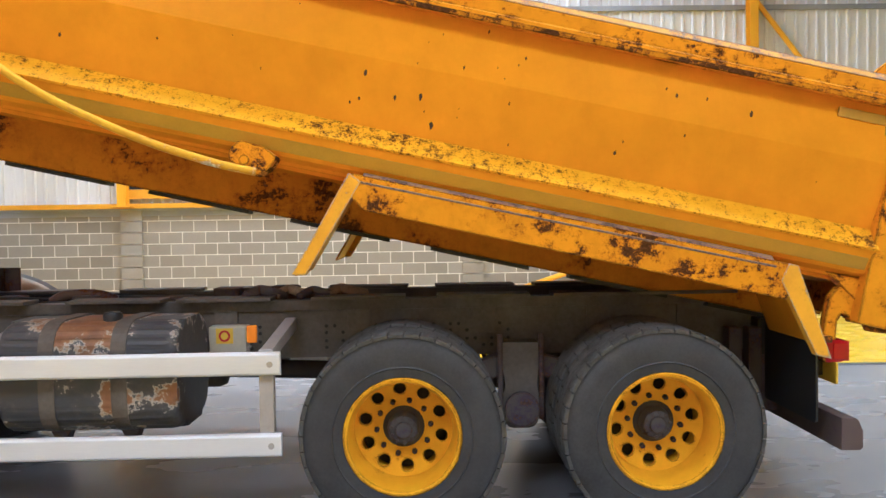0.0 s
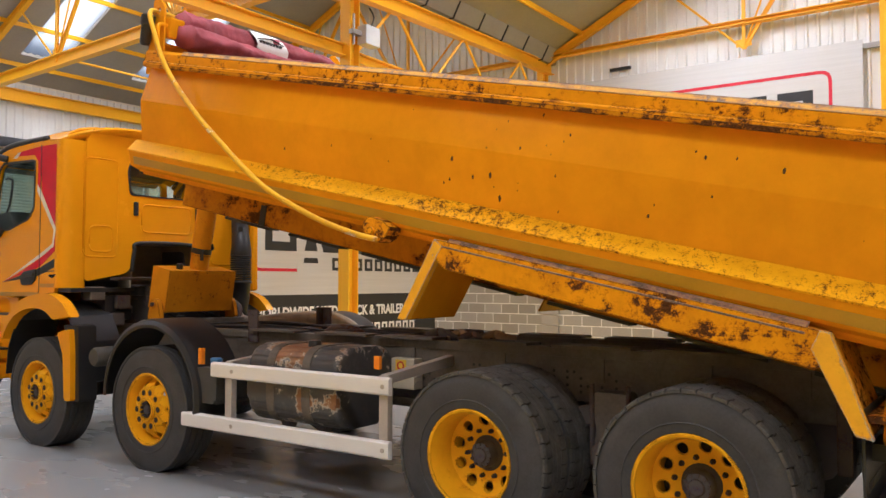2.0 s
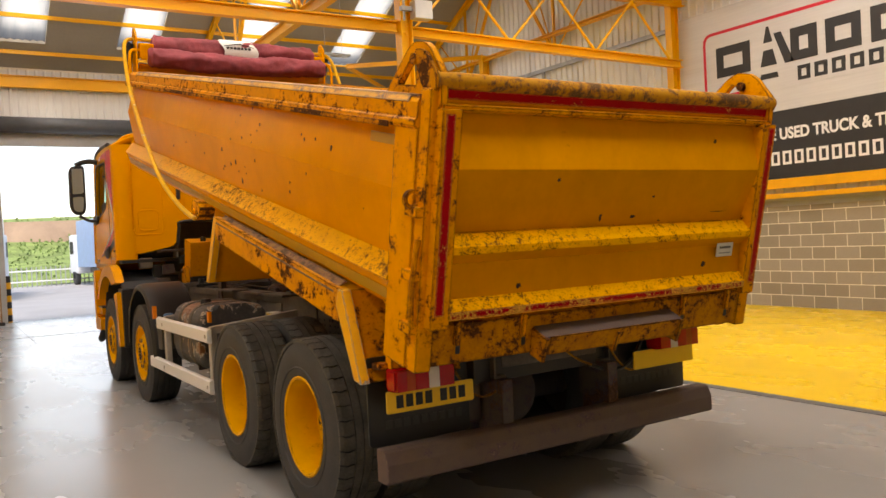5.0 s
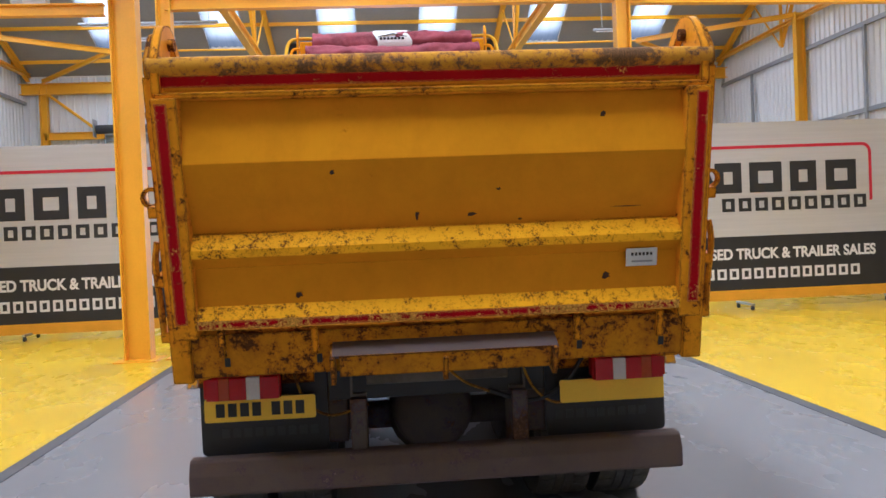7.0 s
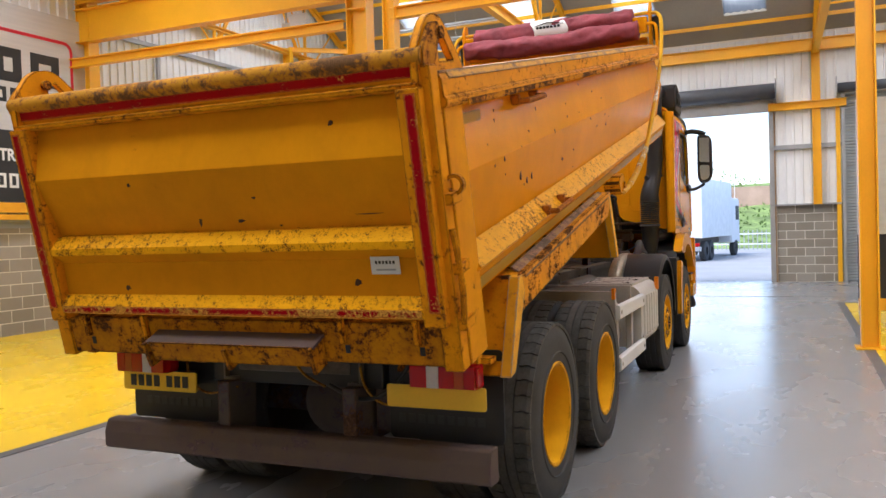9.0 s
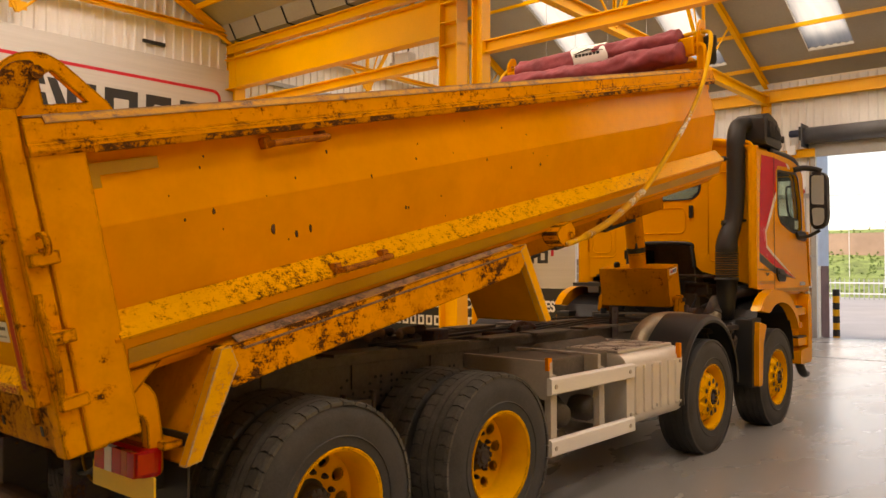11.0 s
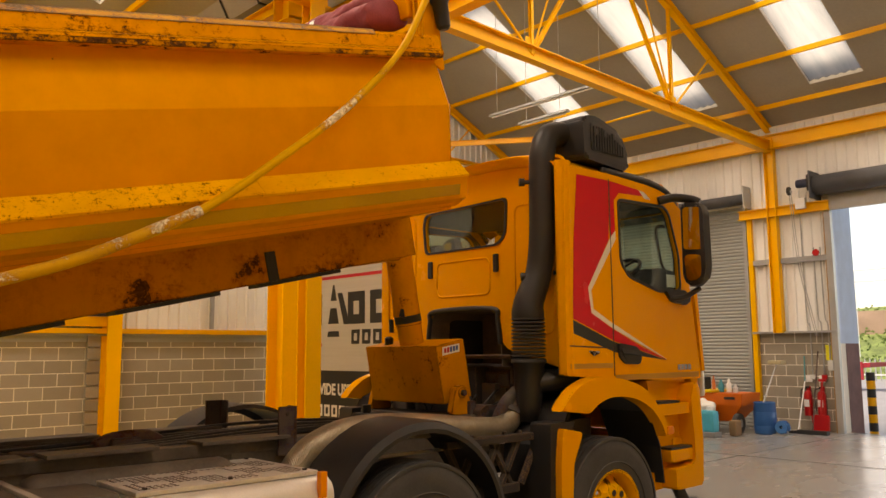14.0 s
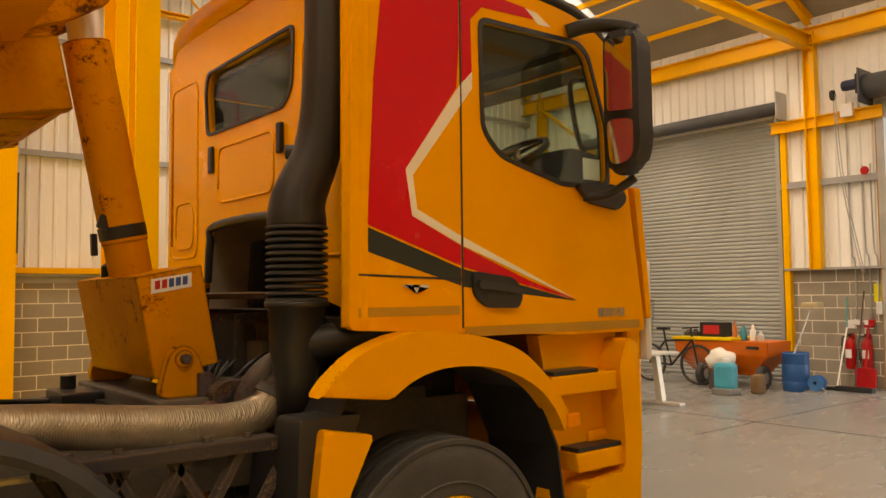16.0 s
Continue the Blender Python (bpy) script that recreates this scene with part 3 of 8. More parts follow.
# purlins under the roof, valley gutters
purlins = thing("roof_purlins", "row of yellow painted steel roof purlins", "purlins", kind="structure")
for a, c in segs:
    for j in range(5):
        x = a + 0.93 + 1.2 * j if roof_z(c) > roof_z(a) else c - 0.93 - 1.2 * j
        if XW < x < XE:
            part("purlin", box(x - 0.025, x + 0.025, YS, YN, roof_z(x) - 0.10, roof_z(x) - 0.003), steel_yellow, purlins)
for x in (VAL1, VAL2):
    part("valley_gutter", prism([(x - 0.35, ZVAL + 0.16), (x - 0.2, ZVAL - 0.12), (x + 0.2, ZVAL - 0.12), (x + 0.35, ZVAL + 0.16)], "y", YS, YN), roof_board, purlins, "boxed grey valley gutter")
    for i in range(24):
        y = YS + 0.5 + i * 0.82
        part("gutter_strap", box(x - 0.215, x + 0.215, y, y + 0.03, ZVAL - 0.14, ZVAL - 0.121), ink, purlins)
        for q in (-1, 1):
            part("gutter_strap", prism([(x + q * 0.205, ZVAL - 0.13), (x + q * 0.36, ZVAL + 0.15), (x + q * 0.372, ZVAL + 0.142), (x + q * 0.216, ZVAL - 0.138)], "y", y, y + 0.03), ink, purlins)

# trusses across the hall
def truss(x0, y0, x1, y1, rise, big=0.24):
    own = thing("roof_truss", "yellow steel roof truss with ties and struts", "truss", "roof trusses", kind="structure")
    ridge = RIDGE1 if x1 <= VAL1 + 0.5 else RIDGE2
    za, zb = 5.92, 5.92 + rise
    part("tie_beam", ibeam((x0, y0, za), (x1, y1, zb), big, 0.16), steel_yellow, own)
    fy = lambda x: y0 + (y1 - y0) * (x - x0) / (x1 - x0)
    fz = lambda x: za + (zb - za) * (x - x0) / (x1 - x0)
    rr = lambda x: roof_z(x) - 0.14
    at = lambda x, z: (x, fy(x), z)
    for a, c in ((x0, ridge), (ridge, x1)):
        part("rafter", ibeam(at(a, rr(a)), at(c, rr(c)), 0.16, 0.11), steel_yellow, own)
    # each half: a node on the tie with a post, a stay to the ridge and thin stays to the rafter
    for end, sgn in ((x0, -1), (x1, 1)):
        half = abs(end - ridge)
        xn = ridge + sgn * 0.34 * half
        part("strut", ibeam(at(xn, fz(xn)), at(xn, rr(xn)), 0.06, 0.06, 0.008, 0.008), steel_yellow, own)
        part("strut", ibeam(at(xn, fz(xn)), at(ridge + sgn * 0.06, rr(ridge) - 0.1), 0.07, 0.06, 0.008, 0.008), steel_yellow, own)
        xq = ridge + sgn * 0.60 * half
        part("brace", rod(at(xn, fz(xn)), at(xq, rr(xq)), 0.022, 8), steel_yellow, own)
        xq = ridge + sgn * 0.17 * half
        part("brace", rod(at(xn, fz(xn)), at(xq, rr(xq)), 0.018, 8), steel_yellow, own)
        part("node_plate", box(xn - 0.14, xn + 0.14, fy(xn) - 0.006, fy(xn) + 0.006, fz(xn) + big / 2, fz(xn) + big / 2 + 0.14), steel_yellow, own)
    return own


truss(XW + 0.1, -2.85, VAL1, -3.12, 0.35)
truss(XW + 0.1, 3.16, VAL1, 3.38, 0.35)
truss(VAL1, -3.12, VAL2, -3.12, 0.0)
truss(VAL1, 3.38, VAL2, 3.38, 0.0)
for y in (YN - 0.22, YS + 0.22):
    for a, c in ((XW + 0.1, VAL1), (VAL1, VAL2)):
        g = truss(a, y, c, y, 0.0, 0.09)
        for o in g.children:
            if o.name.startswith("tie_beam"):
                o.location.z += 0.5

# columns
def column(x, y, top, d=0.21, w=0.2, turn=0.0, name="steel_column", label="tall yellow painted steel column on the floor", foot=0.0):
    own = thing(name, label, "column", "steel columns", kind="structure")
    part("shaft", ibeam((x, y, foot), (x, y, top), d, w, 0.012, 0.02, turn=turn), steel_yellow, own)
    part("base_plate", box(x - d * 0.8, x + d * 0.8, y - d * 0.8, y + d * 0.8, foot, foot + 0.02), steel_yellow, own)
    return own


c1 = column(-5.85, 3.38, 6.3)
c2 = column(-5.99, -3.11, 6.3, 0.2, 0.2)
c3 = column(-6.0, -3.66, 6.2, 0.36, 0.26, label="deep yellow gantry column with stiffener plates")
for z in (5.1, 5.45, 5.75, 6.1):
    part("stiffener", box(-6.12, -5.88, -3.84, -3.48, z, z + 0.02), steel_yellow, c3)
for y, inn in ((YN, -1), (YS, 1)):
    for x in (VAL1, RIDGE2 + 0.15, 5.72 if y > 0 else VAL2):
        column(x, y + inn * 0.22, roof_z(x) - 0.1, 0.22 if y > 0 else 0.3, 0.16 if y > 0 else 0.25, label="yellow steel wall post beside the blockwork", foot=2.02 if y > 0 else 0.0)
    column(-12.88, y + inn * 0.22, 6.55, 0.22, 0.16, label="yellow steel wall post behind the banner stand")
    post = thing("corner_post", "yellow steel corner post with a stub beam and diagonal brace", "post", "corner posts", kind="structure")
    yc, ye = y + inn * 0.62, y + inn * 2.2
    part("shaft", ibeam((XW + 0.14, yc, 0.0), (XW + 0.14, yc, 6.1), 0.2, 0.16), steel_yellow, post)
    part("stub_beam", ibeam((XW + 0.14, yc - inn * 0.02, 4.72), (XW + 0.14, ye, 4.72), 0.2, 0.14), steel_yellow, post)
    part("brace", rod((XW + 0.2, ye - inn * 0.1, 4.80), (XW + 0.2, yc + inn * 0.12, 5.88), 0.04, 8), steel_yellow, post)
    knee = thing("plan_brace", "yellow steel braces spreading to the wall under the roof", "brace", "plan braces", kind="structure")
    apex = (-14.45, math.copysign(6.5, y), 6.33)
    part("brace", ibeam(apex, (-12.88, y + inn * 0.25, 6.5), 0.12, 0.08, 0.01, 0.01), steel_yellow, knee)
    part("brace", ibeam(apex, (XW + 0.2, yc, 6.22), 0.10, 0.08, 0.01, 0.01), steel_yellow, knee)
    part("brace", rod(apex, (-13.72, 3.25 if y > 0 else -2.95, 6.14), 0.025, 8), steel_yellow, knee)
    for x in ((-15.5, -10.45) if y > 0 else (-15.5, -10.6, -8.12)):
        part("sheeting_post", box(x - 0.035, x + 0.035, *sorted((y + inn * 0.112, y + inn * 0.17)), 2.10, 5.62), girt_grey, gable_walls["wall_north" if y > 0 else "wall_south"], "grey sheeting post")
for y in (-2.85, 3.16):
    g = thing("door_post", "yellow steel post standing on the block wall between doors", "post", "door posts", kind="structure")
    part("shaft", ibeam((XW + 0.14, y, BLOCKTOP), (XW + 0.14, y, 6.1), 0.2, 0.16), steel_yellow, g)
for a, c in ((SH[0][1] - 0.1, DOOR_Y0 + 0.02), (DOOR_Y1 - 0.02, SH[1][0] + 0.1)):
    g = thing("door_head_beam", "yellow steel beam over the door posts", "beam", "door head beams", kind="structure")
    part("beam", ibeam((XW + 0.13, a, 4.52), (XW + 0.13, c, 4.52), 0.2, 0.14), steel_yellow, g)
g = thing("eaves_beam", "long yellow steel eaves beam along the end wall", "beam", kind="structure")
part("beam", ibeam((XW + 0.16, YS, 6.02), (XW + 0.16, YN, 6.02), 0.3, 0.18), steel_yellow, g)

# valley line beams between the columns
g = thing("valley_girder", "yellow steel girder carrying the roof valley", "girder", kind="structure")
part("tie_beam", ibeam((-6.0, -3.1, 4.97), (-5.9, 3.4, 4.97), 0.18, 0.14), steel_yellow, g)
part("tie_beam", ibeam((-5.9, 3.4, 4.92), (-6.1, YN, 4.9), 0.16, 0.14), steel_yellow, g)
part("rail_beam", ibeam((-5.9, 3.4, 5.95), (-6.1, YN, 6.2), 0.24, 0.16), steel_yellow, g)
part("rail_beam", ibeam((-6.0, -3.1, 6.1), (-5.9, 3.4, 6.1), 0.24, 0.16), steel_yellow, g)
for y0, y1 in ((3.6, 5.6), (5.6, 7.6), (7.6, 9.6)):
    part("brace", rod((-6.0, y0, 4.95), (-6.0, (y0 + y1) / 2, 6.0), 0.025, 8), steel_yellow, g)
    part("brace", rod((-6.0, y1, 4.95), (-6.0, (y0 + y1) / 2, 6.0), 0.025, 8), steel_yellow, g)
g = thing("crane_girder", "deep yellow plate girder running to the gantry column", "girder", kind="structure")
part("girder", ibeam((-6.1, YS + 0.1, 5.62), (-6.1, -3.9, 5.62), 0.62, 0.2), steel_yellow, g)
part("top_rail", ibeam((-6.1, YS + 0.1, 6.12), (-6.1, -3.9, 6.12), 0.18, 0.14), steel_yellow, g)
part("bottom_tie", ibeam((-5.9, YS + 0.1, 4.9), (-5.9, -3.9, 4.88), 0.16, 0.14), steel_yellow, g)
for y, s in ((YN - 0.15, 1),):
    g = thing("wall_brace", "yellow diagonal wall brace", "brace", kind="structure")
    part("brace", rod((0.45, y, 6.4), (5.2, y, 2.9), 0.05, 10), steel_yellow, g)
    part("brace", rod((5.8, y, 5.8), (8.0, y, 2.95), 0.05, 10), steel_yellow, g)
g = thing("wall_brace", "yellow diagonal brace rising from the floor", "brace", kind="structure")
part("brace", rod((0.5, YN - 0.2, 0.12), (5.55, YN - 0.2, 1.74), 0.05, 10), steel_yellow, g)

# roller shutters
for k, (a, c) in enumerate(SH):
    g = thing("door_%d" % (k + 1), "closed grey steel roller shutter with a dark roll above", "roller shutter", "roller shutters", kind="structure")
    own = bmesh.new()
    pts, z = [], 0.0
    while z < SHZ:
        pts += [(0, z), (0.014, z + 0.014), (0.019, z + 0.036), (0.014, z + 0.06)]
        z += 0.075
    rows = [(own.verts.new((XW - 0.1 + d, a + 0.05, zz)), own.verts.new((XW - 0.1 + d, c - 0.05, zz))) for d, zz in pts]
    for r, s in zip(rows, rows[1:]):
        own.faces.new((r[0], r[1], s[1], s[0]))
    part("curtain", own, shutter_grey, g, "ribbed grey slats")
    part("guide_rail", box(XW + 0.002, XW + 0.10, a - 0.02, a + 0.06, 0, SHZ), galv, g)
    part("guide_rail", box(XW + 0.002, XW + 0.10, c - 0.06, c + 0.02, 0, SHZ), galv, g)
    part("roll", lathe([(0.12, a - 0.1), (0.12, c + 0.1)], 20, "y", (XW + 0.17, 0, 4.88)), shutter_dark, g, "dark shutter roll", True)
    part("end_plate", box(XW + 0.02, XW + 0.38, a - 0.14, a - 0.12, 4.66, 5.14), galv, g)
    part("end_plate", box(XW + 0.02, XW + 0.38, c + 0.12, c + 0.14, 4.66, 5.14), galv, g)
    jamb = c + 0.05 if k == 0 else a - 0.15
    part("jamb_post", box(XW + 0.002, XW + 0.12, jamb, jamb + 0.1, 0, 4.5), steel_yellow, g, "yellow steel jamb")
g = thing("door_3", "open doorway with its dark shutter rolled up above", "roller shutter", "roller shutters", kind="structure")
part("roll", lathe([(0.20, DOOR_Y0 - 0.15), (0.20, DOOR_Y1 + 0.15)], 24, "y", (XW + 0.3, 0, 4.92)), shutter_dark, g, "dark shutter roll", True)
part("lath", box(XW + 0.02, XW + 0.10, DOOR_Y0, DOOR_Y1, 4.42, 4.72), galv, g, "bottom slats of the raised shutter")
for y in (DOOR_Y0, DOOR_Y1):
    s = 1 if y == DOOR_Y1 else -1
    part("guide_rail", box(XW + 0.002, XW + 0.11, *sorted((y - s * 0.02, y + s * 0.10)), 0, 4.7), galv, g)
    part("timber_lining", box(XW + 0.004, XW + 0.09, *sorted((y + s * 0.102, y + s * 0.13)), 0, 4.4), plain("varnished timber", (0.35, 0.2, 0.08), 0.5), g)
    part("end_plate", box(XW + 0.02, XW + 0.56, *sorted((y + s * 0.16, y + s * 0.18)), 4.64, 5.2), shutter_dark, g)
    part("reveal", box(XW - 0.95, XW - 0.01, *sorted((y + s * 0.10, y - s * 0.012)), 1.75, 4.6), plain("pale blue reveal", (0.42, 0.52, 0.68), 0.5), g, "pale blue painted reveal")


# banners: silver above, charcoal below; the firm's mark is only plain shapes
def ring(x0, x1, z0, z1, tx, tz, lo, hi):
    """A plain hollow block standing for one printed shape."""
    bm = box(x0, x0 + tx, z0, z1, lo, hi)
    box(x1 - tx, x1, z0, z1, lo, hi, bm=bm)
    box(x0 + tx, x1 - tx, z0, z0 + tz, lo, hi, bm=bm)
    return box(x0 + tx, x1 - tx, z1 - tz, z1, lo, hi, bm=bm)


def sign_face(own, w, h, m, strip):
    """Draw a sign w wide and h high in its own plane: x along, y up, z outwards."""
    ht = h * 0.36
    put = lambda nm, bm, mat, lab="": part(nm, bm, mat, own, lab, m=m)
    put("panel", box(0, w, 0, h, -0.02, 0), sign_silver, "brushed silver panel")
    put("dark_band", box(0.0, w, strip, ht, 0.002, 0.005), sign_dark, "charcoal band")
    if strip:
        put("bottom_strip", box(0, w, 0, strip, 0.002, 0.006), rail_yellow, "yellow bottom strip")
    x0, x1, y0, y1 = 0.10 * w, 0.92 * w, ht + 0.13 * h, 0.87 * h
    t, r = 0.017 * h, 0.06 * h
    out = rounded([(x0, y0), (x1, y0), (x1, y1), (x0, y1)], r)
    inn = rounded([(x0 + t, y0 + t), (x1 - t, y0 + t), (x1 - t, y1 - t), (x0 + t, y1 - t)], r * 0.75)
    put("red_frame", plate(out, [inn], "z", 0.002, 0.006), sign_red, "red outline")
    put("frame_break", box(0.28 * w, 0.965 * w, y0 - 0.012 * h, y0 + 0.05 * h, 0.004, 0.0075), sign_silver)
    # mark: six heavy shapes, then nine small ones
    ly0, ly1 = ht + 0.245 * h, 0.775 * h
    xs = [0.15, 0.30, 0.415, 0.525, 0.655, 0.77]
    ws = [0.135, 0.10, 0.09, 0.11, 0.09, 0.105]
    for i, (x, ww) in enumerate(zip(xs, ws)):
        x, ww = x * w, ww * w
        if i == 1:
            for k in range(3):
                za, zb = ly0 - 0.12 * h + k * 0.125 * h, ly0 - 0.12 * h + k * 0.125 * h + 0.085 * h
                ins = 0.012 * w * k
                put("mark_shape", prism([(x + ins, za), (x + ww * 0.8 - ins, za), (x + ww * 0.8 - ins - 0.012 * w, zb), (x + ins + 0.012 * w, zb)], "z", 0.002, 0.006), sign_dark)
            put("mark_shape", prism([(x + ww * 0.6, ly1), (x + ww * 0.85, ly1), (x + ww * 1.25, ly0), (x + ww * 0.95, ly0)], "z", 0.002, 0.006), sign_dark)
        else:
            put("mark_shape", ring(x, x + ww * 0.94, ly0, ly1, 0.028 * w, 0.05 * h, 0.002, 0.006), sign_dark)
    for i in range(9):
        x = (0.435 + 0.053 * i) * w
        za, zb = ly0 - 0.105 * h, ly0 - 0.03 * h
        put("mark_shape", ring(x, x + 0.040 * w, za, zb, 0.012 * w, 0.018 * h, 0.002, 0.0095), sign_dark)
    words("WORLDWIDE USED TRUCK & TRAILER SALES", 0.082 * h, sign_white, own, m @ pose(0.10 * w, strip + (ht - strip) * 0.58, 0.006), label="white capital letters", fit=0.825 * w, bold=0.0028 * h)
    for i in range(19):
        x = (0.14 + 0.039 * i) * w
        za, zb = strip + (ht - strip) * 0.20, strip + (ht - strip) * 0.40
        put("address_bar", ring(x, x + 0.029 * w, za, zb, 0.008 * w, 0.013 * h, 0.006, 0.009), sign_white)


def stand_banner(y0, y1, x, z0=0.17, high=3.2):
    own = thing("banner_stand", "wheeled banner stand with a silver and charcoal sign", "banner", "banner stands")
    w = y1 - y0
    m = Matrix(((0, 0, 1, x), (1, 0, 0, y0), (0, 1, 0, z0), (0, 0, 0, 1)))
    sign_face(own, w, high, m, 0.19)
    for y in (y0 + 0.03, y1 - 0.03):
        part("upright", box(x - 0.06, x - 0.022, y - 0.02, y + 0.02, 0.1, 3.4), galv, own)
    for y in (y0 + 0.05, (y0 + y1) / 2, y1 - 0.05):
        part("foot", box(x - 0.35, x + 0.32, y - 0.025, y + 0.025, 0.09, 0.13, 0.006), galv, own)
        for xx in (x - 0.3, x + 0.27):
            part("castor", lathe([(0.02, -0.02), (0.042, -0.018), (0.042, 0.018), (0.02, 0.02)], 14, "y", (xx, y, 0.047)), black_plastic, own, smooth=30)
    return own


stand_banner(3.45, 9.42, -8.7, 0.17, 3.26)
stand_banner(-9.49, -3.59, -9.4, 0.10, 3.38)
wall_sign_n = thing("wall_sign", "large silver and charcoal sign fixed high on the wall", "sign", "wall signs")
sign_face(wall_sign_n, 6.1, 3.42, Matrix(((1, 0, 0, -6.12), (0, 0, -1, YN - 0.125), (0, 1, 0, 2.36), (0, 0, 0, 1))), 0.0)
wall_sign_s = thing("wall_sign", "large silver and charcoal sign fixed high on the wall", "sign", "wall signs")
sign_face(wall_sign_s, 6.1, 3.42, Matrix(((-1, 0, 0, -0.3), (0, 0, 1, YS + 0.125), (0, 1, 0, 2.30), (0, 0, 0, 1))), 0.0)
part("bottom_strip", box(-6.12, -0.02, YN - 0.14, YN - 0.11, 2.18, 2.355), rail_yellow, wall_sign_n, "yellow strip under the sign")
part("bottom_strip", box(-6.4, -0.3, YS + 0.11, YS + 0.14, 2.12, 2.295), rail_yellow, wall_sign_s, "yellow strip under the sign")

# ---- the tipper truck ----
truck = thing("tipper_truck", "worn yellow four-axle tipper truck with its rusty body part raised", "truck")
BODY = pose(1.93, 0, 1.01, 0, 12.3, 0)


def bpart(name, bm, mat, parent=truck, label="", smooth=False):
    return part(name, bm, mat, parent, label, smooth, BODY)


def flip(pts):
    return [(-a, b) for a, b in pts]


L0, L1 = -6.41, -0.20
tub = bpart("tipping_body", box(L0, -0.02, -1.06, 1.06, 0.18, 0.30), body_paint, truck, "yellow steel tipping body with chipped paint")
for s in (-1, 1):
    side = [(1.05, 0.20), (1.155, 0.24), (1.20, 0.375), (1.118, 0.465), (1.192, 0.82), (1.128, 1.12), (1.10, 1.12), (1.10, 0.20)]
    side = side if s > 0 else flip(side)
    bpart("side_panel", prism(side, "x", L0, L1, 0.004), body_paint, tub, "folded yellow steel side")
    # corner facet at the front end
    own = bmesh.new()
    for (a, z), (c, _) in zip(side[1:6], side[1:6]):
        own.verts.new((L0 + 0.002, a, z))
        own.verts.new((L0 - 0.06, a - s * 0.05, z))
    own.verts.ensure_lookup_table()
    v = own.verts
    for i in range(0, 8, 2):
        own.faces.new((v[i], v[i + 1], v[i + 3], v[i + 2]))
    bpart("front_corner", own, body_paint, tub)
    led = [(1.203, 0.366), (1.212, 0.378), (1.13, 0.478), (1.120, 0.47)]
    bpart("worn_ledge", prism(led if s > 0 else flip(led), "x", -5.0, L1 - 0.02), ledge_paint, tub, "worn rust-speckled ledge, its yellow painted paler for top light")
    bpart("worn_ledge", prism(led if s > 0 else flip(led), "x", -6.47, -5.003), lit_ledge, tub, "ledge in yellow painted paler for top light")
    low = [(1.05, 0.20), (1.155, 0.24), (1.20, 0.375), (1.10, 0.44)]
    bpart("ledge_end", prism(low if s > 0 else flip(low), "x", -6.47, L0 + 0.01), body_paint, tub)
    tp = [(1.168, 0.262), (1.188, 0.325), (1.191, 0.324), (1.171, 0.261)]
    bpart("side_tape", prism(tp if s > 0 else flip(tp), "x", -6.4, L1 - 0.05), tape, tub, "dull olive marker tape")
    bpart("corner_tape", box(-0.55, -0.24, *sorted((s * 1.148, s * 1.158)), 1.02, 1.07), tape, tub)
    bpart("corner_tape", box(-0.29, -0.24, *sorted((s * 1.148, s * 1.160)), 0.82, 1.02), tape, tub)
    rail = [(1.05, 1.12), (1.20, 1.115), (1.215, 1.13), (1.215, 1.155), (1.20, 1.165), (1.20, 1.235), (1.185, 1.26), (1.08, 1.265), (1.05, 1.25)]
    bpart("top_rail", prism(rail if s > 0 else flip(rail), "x", -6.42, -0.02, 0.004), rail_paint, tub, "chipped yellow top rail with rusty edges")
    edge = [(1.214, 1.108), (1.220, 1.110), (1.220, 1.136), (1.214, 1.138)]
    bpart("rail_edge", prism(edge if s > 0 else flip(edge), "x", -6.38, -0.26), worn("rusted rail edge", (0.6, 0.24, 0.0), 0.52, chip=15, rough=0.6, edges=0.05), tub, "rusty lower edge of the rail")
    chamfer = [(1.201, 1.232), (1.185, 1.262), (1.190, 1.267), (1.207, 1.236)]
    bpart("rail_chamfer", prism(chamfer if s > 0 else flip(chamfer), "x", -5.9, -0.1), worn("scraped rail chamfer", (0.70, 0.38, 0.08), 0.4, rust=(0.24, 0.17, 0.12), chip=22, rough=0.7), tub, "pale scraped rail edge")
    dust = [(1.07, 1.266), (1.19, 1.261), (1.19, 1.269), (1.07, 1.274)]
    bpart("rail_cap", prism(dust if s > 0 else flip(dust), "x", -5.9, -0.03), worn("scraped rail top", (0.66, 0.40, 0.16), 0.48, rust=(0.17, 0.11, 0.08), chip=22, rough=0.7), tub, "scraped rail top with brown rust and bare metal")
    # rear corner post
    bpart("rear_post", box(-0.24, -0.02, *sorted((s * 1.06, s * 1.195)), -0.02, 1.14, 0.012), worn("rear post paint", YEL, 0.24, chip=17, rough=0.36, grime=0.3, edges=0.26, radius=0.022), tub, "yellow rear corner post")
    bpart("post_edge", box(-0.018, 0.07, *sorted((s * 1.10, s * 1.19)), -0.02, 1.30, 0.012), edge_paint, tub, "rusty edge of the rear post")
    lug = [(-0.41, 1.262), (-0.39, 1.30), (-0.23, 1.47), (-0.17, 1.505), (-0.08, 1.505), (-0.02, 1.475), (0.085, 1.37), (0.10, 1.22), (-0.02, 1.20), (-0.02, 1.262)]
    hole = [(-0.305, 1.308), (-0.135, 1.308), (-0.135, 1.405), (-0.19, 1.435)]
    bpart("hinge_lug", plate(rounded(lug, 0.03), [hole], "y", *sorted((s * 1.115, s * 1.15))), edge_paint, tub, "rusty triangular hinge lug")
    bpart("hinge_pin", rod((-0.12, s * 1.09, 1.425), (-0.12, s * 1.185, 1.425), 0.026, 14), lug_paint, tub, smooth=30)
